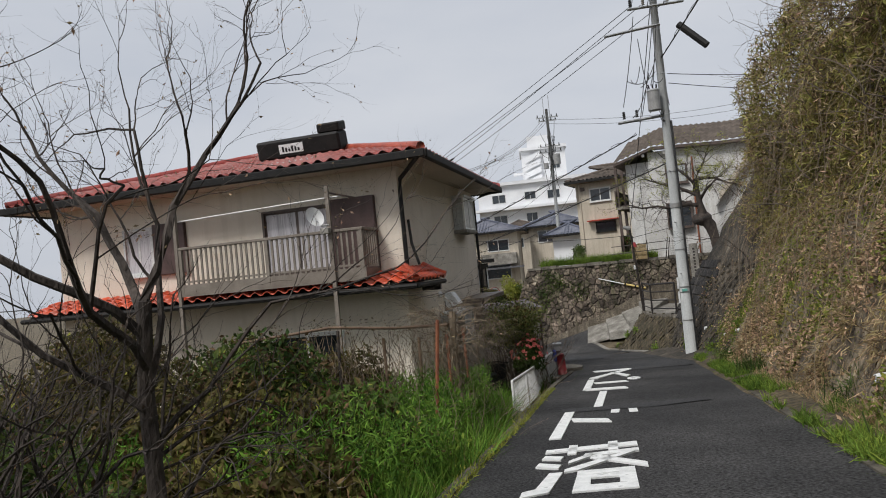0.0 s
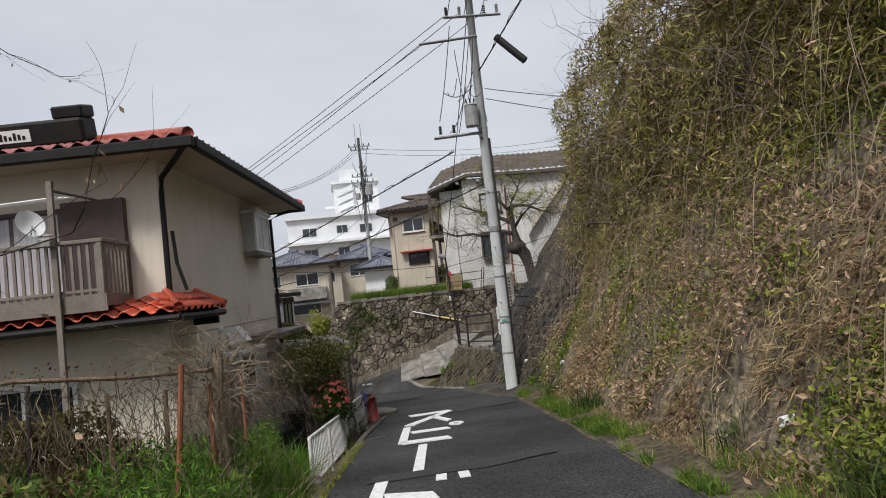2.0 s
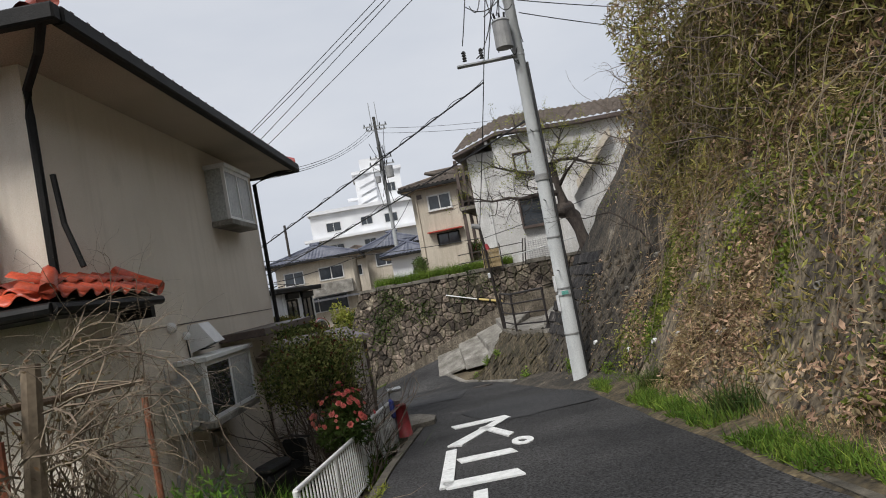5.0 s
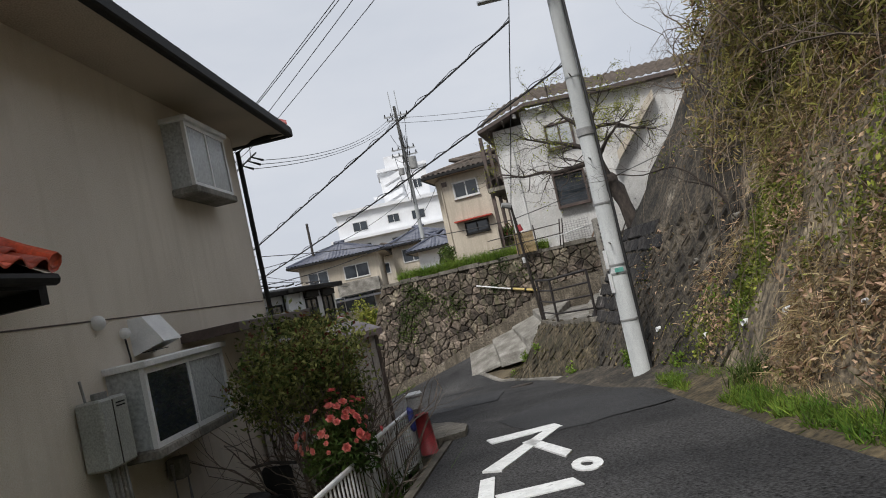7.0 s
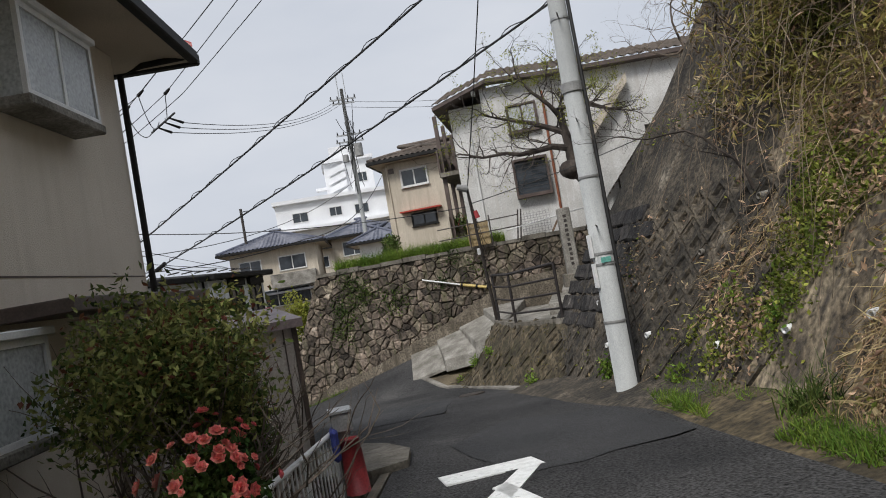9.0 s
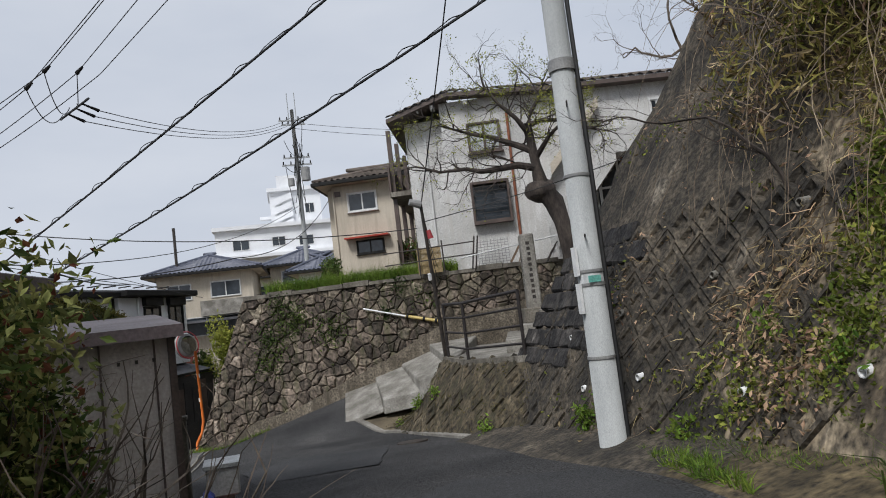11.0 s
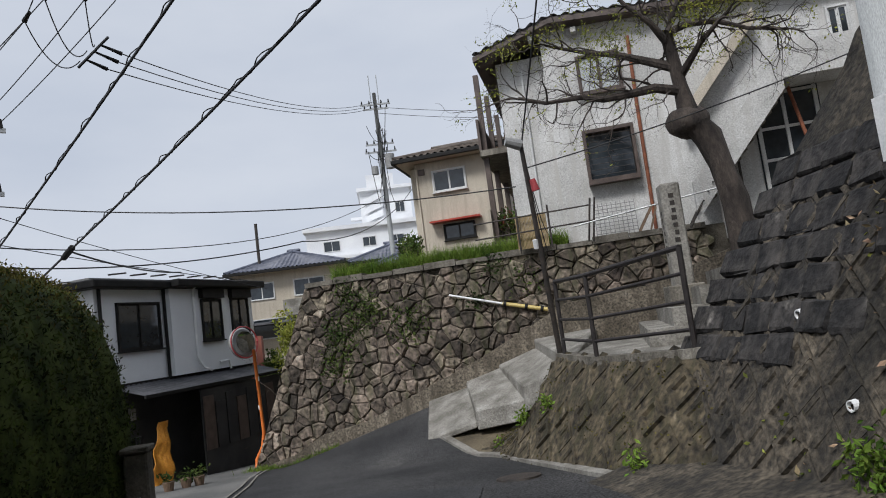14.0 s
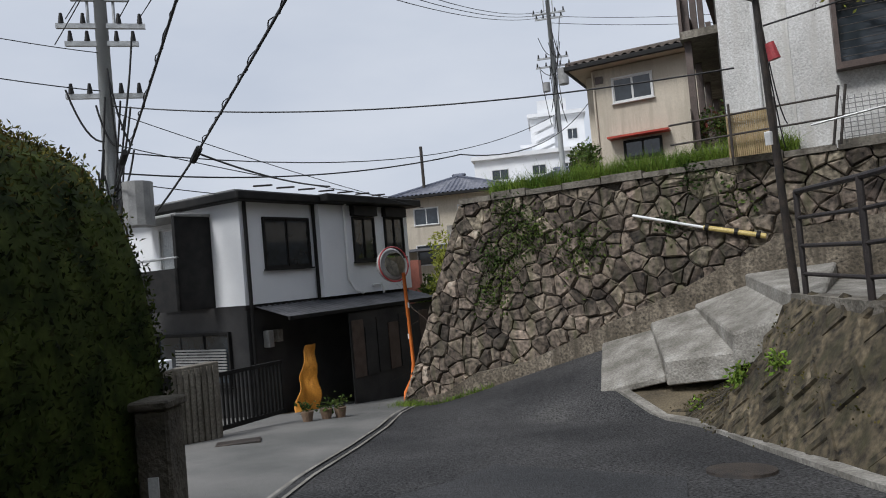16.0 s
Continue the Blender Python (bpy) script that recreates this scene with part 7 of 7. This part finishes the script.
for v in bm.verts:
    v.co += Vector((1, 0.3, 1)) * 0.09 * noise.noise(v.co * 4.0) + Vector((0.03 * noise.noise(v.co * 11), 0, 0.03 * noise.noise(v.co * 9)))
part("trunk", bm, BARK, mt, smooth=True)
BOUGHS = ([tl(3.86, 3.66), tl(3.4, 3.78, -0.1), tl(2.99, 3.74, -0.15), tl(2.5, 3.72, -0.2), tl(2.17, 3.83, -0.2), tl(1.5, 3.82, -0.3), tl(1.04, 4.01, -0.3)],
         [tl(3.82, 4.1), tl(3.49, 4.29, 0.1), tl(2.9, 4.6, 0.2), tl(2.38, 4.79, 0.3), tl(1.71, 5.09, 0.4)],
         [tl(3.77, 4.75), tl(4.1, 4.8, -0.1), tl(4.55, 4.72, -0.2), tl(5.0, 4.45, -0.3), tl(5.4, 4.31, -0.4)],
         [tl(3.77, 4.75), tl(3.9, 5.1, 0.1), tl(4.11, 5.4, 0.1), tl(4.3, 5.9, 0.2)],
         [tl(3.78, 4.5), tl(3.5, 4.9, -0.2), tl(3.1, 5.3, -0.3), tl(2.8, 5.8, -0.3)],
         [tl(3.85, 3.9), tl(4.2, 4.3, -0.5), tl(4.6, 4.6, -0.8)])
for k, pts in enumerate(BOUGHS):
    bm = tube(bmesh.new(), pts, 0.1 if k < 2 else 0.075, 0.022, 8)
    for j, p in enumerate(pts[1:], 1):
        for r in range(3 if j < len(pts) - 1 else 5):
            d = (pts[j] - pts[j - 1]).normalized()
            h = d * 0.7 + Vector(rng.normal(size=3)) * 0.6 + Vector((0, 0, 0.22 if k else 0.0))
            grow(bm, pts[j - 1].lerp(p, rng.uniform(0.2, 1)), h, rng.uniform(0.45, 0.85), 0.02, 3, rng, 0.5, 3, 0.0, tips, 5, 0.2, 4, 0.72)
    part("limb", bm, BARK, mt)
tips = np.array([tuple(t) for t in tips])
sel = tips[rng.random(len(tips)) < np.where(tips[:, 2] > 3.75, 0.3, 0.05)]
sel = np.array([p for p in sel if noise.noise(Vector(p) * 1.3) > -0.12])
tagged(leaves("young_leaves", np.repeat(sel, 3, 0) + rng.normal(size=(3 * len(sel), 3)) * 0.06, 0.055, YELLOWGREEN, mt, aspect=0.5), kind="stuff")

# terrace plants, ivy, small tufts
pts = [sw(s, n, 1.62) for s, n in zip(RNG.uniform(2.6, 8.6, 9000), -0.2 - RNG.exponential(0.5, 9000))]
tagged(blades("terrace_grass", pts, 0.42, 0.006, GREEN, lean=0.35), "tall fresh grass on the stone wall's top", "grass", kind="stuff")
x, y, z = sw(7.4, -1.6, 1.6)
shrub("red_flowering_shrub", (x, y, 2.35), (0.6, 0.6, 0.75), 7, 2200, 0.1, MIDGREEN, "green shrub with red young leaves on the terrace", extra=[("red_leaves", 0.25, 0.1, REDLEAF, 0.8)], seed=71, zbase=1.5)
x, y, z = sw(4.4, -1.4, 1.6)
shrub("shrub", (x, y, 2.05), (0.5, 0.5, 0.55), 6, 1300, 0.1, MIDGREEN, "small green shrub on the terrace", seed=72, zbase=1.5)
pts = []
for s, h, r, n in ((2.9, 0.2, 0.5, 500), (3.6, 0.75, 0.45, 450), (4.6, 0.3, 0.5, 380), (2.6, -0.5, 0.35, 260), (3.1, 1.2, 0.3, 200), (6.4, 0.6, 0.25, 110), (7.6, 0.9, 0.3, 110), (6.9, 1.45, 0.3, 120)):
    for k in range(n):
        pts.append(sw(s + RNG.normal() * r * 0.6, RNG.uniform(0.06, 0.16), h + RNG.normal() * r * 0.6))
tagged(leaves("wall_ivy", pts, 0.08, MIDGREEN, aspect=0.6), "ivy and ferns growing from the stone wall", "ivy", kind="stuff")
pts = []
for u, w, n in ((0.55, 0.45, 260), (0.62, 0.6, 90), (0.4, 0.7, 90), (0.85, 0.2, 160), (0.3, 0.35, 60)):
    c = low(u, w)
    for k in range(n):
        pts.append(c + Vector((-abs(RNG.normal()) * 0.07 - 0.03, RNG.normal() * 0.1, RNG.normal() * 0.08)))
for y, h, n in ((27.0, 0.35, 300), (25.0, 0.2, 260), (24.0, 1.2, 120), (22.8, 0.9, 110)):
    c = face(y, h)
    for k in range(n):
        pts.append(c + Vector((-abs(RNG.normal()) * 0.09 - 0.02, RNG.normal() * 0.12, RNG.normal() * 0.12)))
mp_ = []
for k in range(1900):
    u, w = RNG.uniform(0.1, 1), RNG.random()
    c = low(u, w)
    if noise.noise(Vector((c.y * 1.6, c.z * 2.5, 6))) > 0.05:
        mp_.append(c + Vector((-0.06 - abs(RNG.normal()) * 0.02, RNG.normal() * 0.02, 0)))
tagged(leaves("wall_moss", mp_, 0.035, DARKOLIVE, aspect=0.7), "moss and tiny creepers clinging to the block wall", "moss", kind="stuff")
tagged(leaves("wall_weeds", pts, 0.075, GREEN, aspect=0.45), "bright green weeds in the block wall", "weeds", kind="stuff")
pts = [(x, y, ground_z(x, y) + 0.01) for x, y in zip(RNG.normal(3.15, 0.25, 900), RNG.normal(41.2, 0.35, 900))]
pts += [sw(s, 0.32 + abs(RNG.normal()) * 0.07, ground_z(*sw(s, 0.35, 0)[:2])) for s in RNG.uniform(0.3, 2.6, 500)]
tagged(blades("corner_grass", pts, 0.13, 0.005, GREEN, lean=0.5), "green grass at the stone wall's foot", "grass", kind="stuff")
for i, (x, y, z, r, m_) in enumerate(((3.75, 46.2, 0.1, (0.85, 0.9, 1.3), YELLOWGREEN), (4.3, 46.8, -0.3, (0.7, 0.8, 1.2), MIDGREEN), (2.9, 48.5, -1.0, (0.8, 0.8, 1.3), MIDGREEN), (4.2, 50.0, -0.4, (1.2, 1.2, 1.2), OLIVE))):
    shrub("street_shrub", (x, y, z), r, 7, 2200, 0.13, m_, "yellowish shrub down the side street", seed=80 + i, zbase=-4)
tagged(part("brick_wall", bx(1.6, 2.4, 49.5, 50.2, -5, 0.6), mat("red brick", (0.2, 0.07, 0.05), (0.3, 0.11, 0.08), scale=3, rough=0.9)), "low reddish wall down the side street", "wall", kind="structure")

# yard clutter beside the kitchen wall
def loc_a(u, v, z=0.0):
    return HA @ Vector((u, v, z))


p = loc_a(0.75, 1.9)
bk_ = empty("bucket", pose(p.x, p.y, yz(p.x, p.y)), "white plastic bucket with yellow rim", "bucket")
part("pail", tb([(0, 0, 0), (0, 0, 0.42)], 0.15, 0.18, 16), CONCLT, bk_)
part("rim", tb([(0, 0, 0.42), (0, 0, 0.5)], 0.12, 0.12, 16), YELLOW, bk_)
p = loc_a(0.95, 3.0)
bike = empty("motor_scooter", pose(p.x, p.y, yz(p.x, p.y) - 0.02, 0, 0, 60), "black parked scooter under a cover", "scooter")
part("body", bx(-0.45, 0.45, -0.17, 0.17, 0.3, 0.72, bevel=0.08), BLACK, bike)
part("seat", bx(-0.4, 0.15, -0.14, 0.14, 0.72, 0.84, bevel=0.04), BLACKWALL, bike)
for x in (-0.5, 0.55):
    bm = bmesh.new()
    tube(bm, [(x, -0.05, 0.23), (x, 0.05, 0.23)], 0.23, 0.23, 20)
    part("wheel", bm, BLACK, bike)
part("front_shield", bx(0.4, 0.5, -0.2, 0.2, 0.3, 1.0, bevel=0.04), BLACK, bike)
part("handlebar", tb([(0.42, -0.3, 1.02), (0.4, 0, 1.06), (0.42, 0.3, 1.02)], 0.018), DARKMETAL, bike)
p = loc_a(1.35, 2.1)
slab_ = part("paving_slab", bx(-0.25, 0.25, -0.35, 0.35, 0.0, 0.12, bevel=0.015), CONCLT)
slab_.matrix_world = pose(p.x, p.y, yz(p.x, p.y) + 0.05, 0, 0, -13)
tagged(slab_, "pale concrete slab lying in the yard", "slab")
for u, v in ((0.45, 3.9), (0.55, 4.3)):
    p = loc_a(u, v)
    o = part("terracotta_pipe", tb([(0, 0, 0), (0, 0, 0.55)], 0.12, 0.12, 14), RUSTPOLE)
    o.matrix_world = pose(p.x, p.y, yz(p.x, p.y))
    tagged(o, "old clay pipe standing against the wall", "pipe")
p = loc_a(0.35, 2.6)
gas = empty("gas_cylinder", pose(p.x, p.y, yz(p.x, p.y)), "grey gas cylinder beside the wall", "gas cylinder")
part("cylinder", tb([(0, 0, 0), (0, 0, 0.5), (0, 0, 0.62)], 0.15, 0.13, 16), GREYMETAL, gas)
part("valve", tb([(0, 0, 0.62), (0, 0, 0.7)], 0.04), DARKMETAL, gas)

# ---- pieces of the walls, last ----
# rubble stones: cells of an uneven grid, each a thick chamfered block
rng = np.random.default_rng(90)
CELLS = []
sp = 0.29
for j in range(18):
    for i in range(44):
        CELLS.append((-0.4 + i * sp * 0.98 + (0.14 if j % 2 else 0) + rng.normal() * 0.11, -3.1 + j * sp * 0.93 + rng.normal() * 0.1))


def plinth_z(s):
    return lerp_table(PL, s)


def stone_cell(k):
    cx, cz = CELLS[k]
    poly = [Vector((cx - 0.5, cz - 0.5)), Vector((cx + 0.5, cz - 0.5)), Vector((cx + 0.5, cz + 0.5)), Vector((cx - 0.5, cz + 0.5))]
    c = Vector((cx, cz))
    planes = [((Vector(o) + c) / 2, (Vector(o) - c)) for m_, o in enumerate(CELLS) if m_ != k and abs(o[0] - cx) < 0.9 and abs(o[1] - cz) < 0.9]
    planes += [(Vector((0, 1.5)), Vector((0, 1))), (Vector((1.0, -0.7)), Vector((-4.4, 1.9)))]
    for q, nrm in planes:
        out = []
        for a, b in zip(poly, poly[1:] + poly[:1]):
            da, db = (a - q).dot(nrm), (b - q).dot(nrm)
            if da <= 0:
                out.append(a)
            if da * db < 0:
                out.append(a.lerp(b, da / (da - db)))
        poly = out
        if len(poly) < 3:
            return None
    return poly


made = 0
rest = bmesh.new()
for k in range(len(CELLS)):
    s, z = CELLS[k]
    if s < -0.3 or s > 11.6 or z < plinth_z(s) - 0.3 or z > 1.62:
        continue
    poly = stone_cell(k)
    if not poly:
        continue
    c = sum(poly, Vector((0, 0))) / len(poly)
    bm = bmesh.new() if made < 300 else rest
    out_d = 0.035 + rng.uniform(0, 0.07)
    rings_ = []
    for f, d in ((0.985, -0.08), (0.95, out_d * 0.5), (0.72, out_d)):
        rings_.append([bm.verts.new(sw(*(lambda p: (p.x, d + (rng.normal() * 0.014 if d > 0 else 0), p.y))(c + (p - c) * f * (1 + rng.normal() * 0.03)))) for p in poly])
    n = len(poly)
    for a, b in zip(rings_, rings_[1:]):
        for i in range(n):
            bm.faces.new((a[i], a[(i + 1) % n], b[(i + 1) % n], b[i]))
    bm.faces.new(rings_[-1])
    if bm is not rest:
        bmesh.ops.recalc_face_normals(bm, faces=bm.faces)
        part("stone", bm, STONE, stonewall)
    made += 1
bmesh.ops.recalc_face_normals(rest, faces=rest.faces)
tagged(part("stones", rest, STONE, stonewall), kind="stuff")


# lattice blocks on the slope: square pans set on their corners
def pan_mesh(name, a, material):
    me = bpy.data.meshes.new(name)
    vs, fs = [], []
    for r, z in ((a, -0.05), (a * 0.95, 0.035), (a * 0.64, 0.03), (a * 0.46, -0.035)):
        vs += [(r * x, r * y, z) for x, y in ((-1, -1), (1, -1), (1, 1), (-1, 1))]
    for j in range(3):
        for i in range(4):
            fs.append((4 * j + i, 4 * j + (i + 1) % 4, 4 * j + 4 + (i + 1) % 4, 4 * j + 4 + i))
    fs.append((12, 13, 14, 15))
    me.from_pydata(vs, [], fs)
    me.materials.append(material)
    return me


PAN = pan_mesh("concrete_block", 0.18, LATTICE)
PAN_LOW = pan_mesh("concrete_block", 0.185, MOSSWALL)
count = 0


def set_pan(p, ex, ey, parent):
    nrm = ex.cross(ey).normalized()
    if nrm.x > 0:
        ex = -ex
        nrm = ex.cross(ey).normalized()
    ex = ex.normalized()
    ey = nrm.cross(ex)
    o = new("concrete_block", PAN_LOW if parent is lowwall else PAN)
    o.parent = parent
    r = math.radians(45 + rng.normal() * 1.2)
    a, b = ex * math.cos(r) + ey * math.sin(r), ey * math.cos(r) - ex * math.sin(r)
    mw = Matrix((a, b, nrm)).transposed().to_4x4()
    mw.translation = p + nrm * (rng.normal() * 0.008 + (-0.006 if parent is lowwall else 0.02))
    o.matrix_world = mw


step_ = 0.49
for j in range(11):
    for i in range(18):
        y, h = 22.2 + step_ * (i + 0.5 * (j % 2)), 0.4 + j * step_ * 0.46
        p = face(y, h)
        if p.y > wall_end(p.z) - 0.55 or h > 4.6 or rng.random() < max(0, (24.6 - y) * 0.45):
            continue
        ex, ey = face(y + 0.1, h) - p, face(y, h + 0.1) - p
        set_pan(p, ex, ey, slope)
        count += 1
for j in range(5):
    for i in range(17):
        u, w = (i + 0.5 * (j % 2) + 0.3) / 17, 0.12 + 0.2 * j
        if w > 0.93 or u > 0.97 or u < 0.2 or rng.random() < 0.15:
            continue
        p = low(u, w)
        set_pan(p, low(min(1, u + 0.01), w) - p, low(u, w + 0.01) - p, lowwall)
# drain pipes in the slope
for y, h, pale in ((13.2, 1.25, 1), (14.3, 0.75, 1), (11.8, 0.5, 1), (17.0, 1.3, 0), (24.2, 0.65, 1), (26.1, 0.85, 1), (25.2, 1.9, 0), (24.0, 2.4, 0), (22.6, 0.8, 1), (21.2, 0.9, 1), (26.9, 1.7, 0), (27.4, 0.75, 1), (19.4, 0.9, 1), (28.4, 1.5, 1)):
    p = face(y, h)
    bm = bmesh.new()
    a, b = Vector((0.1, 0, 0)), Vector((-0.1, 0, -0.02))
    prev = None
    for r, t in ((0.045, 0), (0.045, 1), (0.035, 1), (0.035, 0.3)):
        c = a.lerp(b, t)
        ring_ = [bm.verts.new(c + Vector((0, r * math.cos(2 * math.pi * k / 12), r * math.sin(2 * math.pi * k / 12)))) for k in range(12)]
        if prev:
            for k in range(12):
                bm.faces.new((prev[k], prev[(k + 1) % 12], ring_[(k + 1) % 12], ring_[k]))
        prev = ring_
    bm.faces.new(prev)
    o = part("drain_pipe", bm, WHITEPAINT if pale else CONCLT)
    o.location = p
    tagged(o, "short white plastic weep pipe in the slope", "drain pipe", "weep pipes")
# blackened blocks stepping up the slope's end
bend = empty("wall_black_blocks", pose(0, 0, 0), "blackened stone blocks at the slope's end", "wall", kind="structure")
for j in range(7):
    z0 = -0.62 + 0.3 * j
    for i in range(5 + (j % 2)):
        y1 = wall_end(z0 + 0.15) + 0.06 - 0.46 * i - (0.23 if j % 2 else 0) + (0.23 if i == 0 and j % 2 else 0)
        y0 = y1 - (0.44 if i or j % 2 == 0 else 0.67) + 0.0
        h = z0 - level((y0 + y1) / 2)
        x = face((y0 + y1) / 2, h + 0.15).x
        bm = bx(-0.06 - rng.uniform(0, 0.02), 0.3, 0.012, y1 - y0 - 0.004, 0.012, 0.322, bevel=0.03)
        for v in bm.verts:
            v.co += Vector(rng.normal(size=3)) * 0.012
        o = part("block", bm, BLACKSTONE, bend)
        x = face((y0 + y1) / 2, max(0.2, h)).x
        o.matrix_basis = pose(x, y0, z0, 0, 26.5, 0)
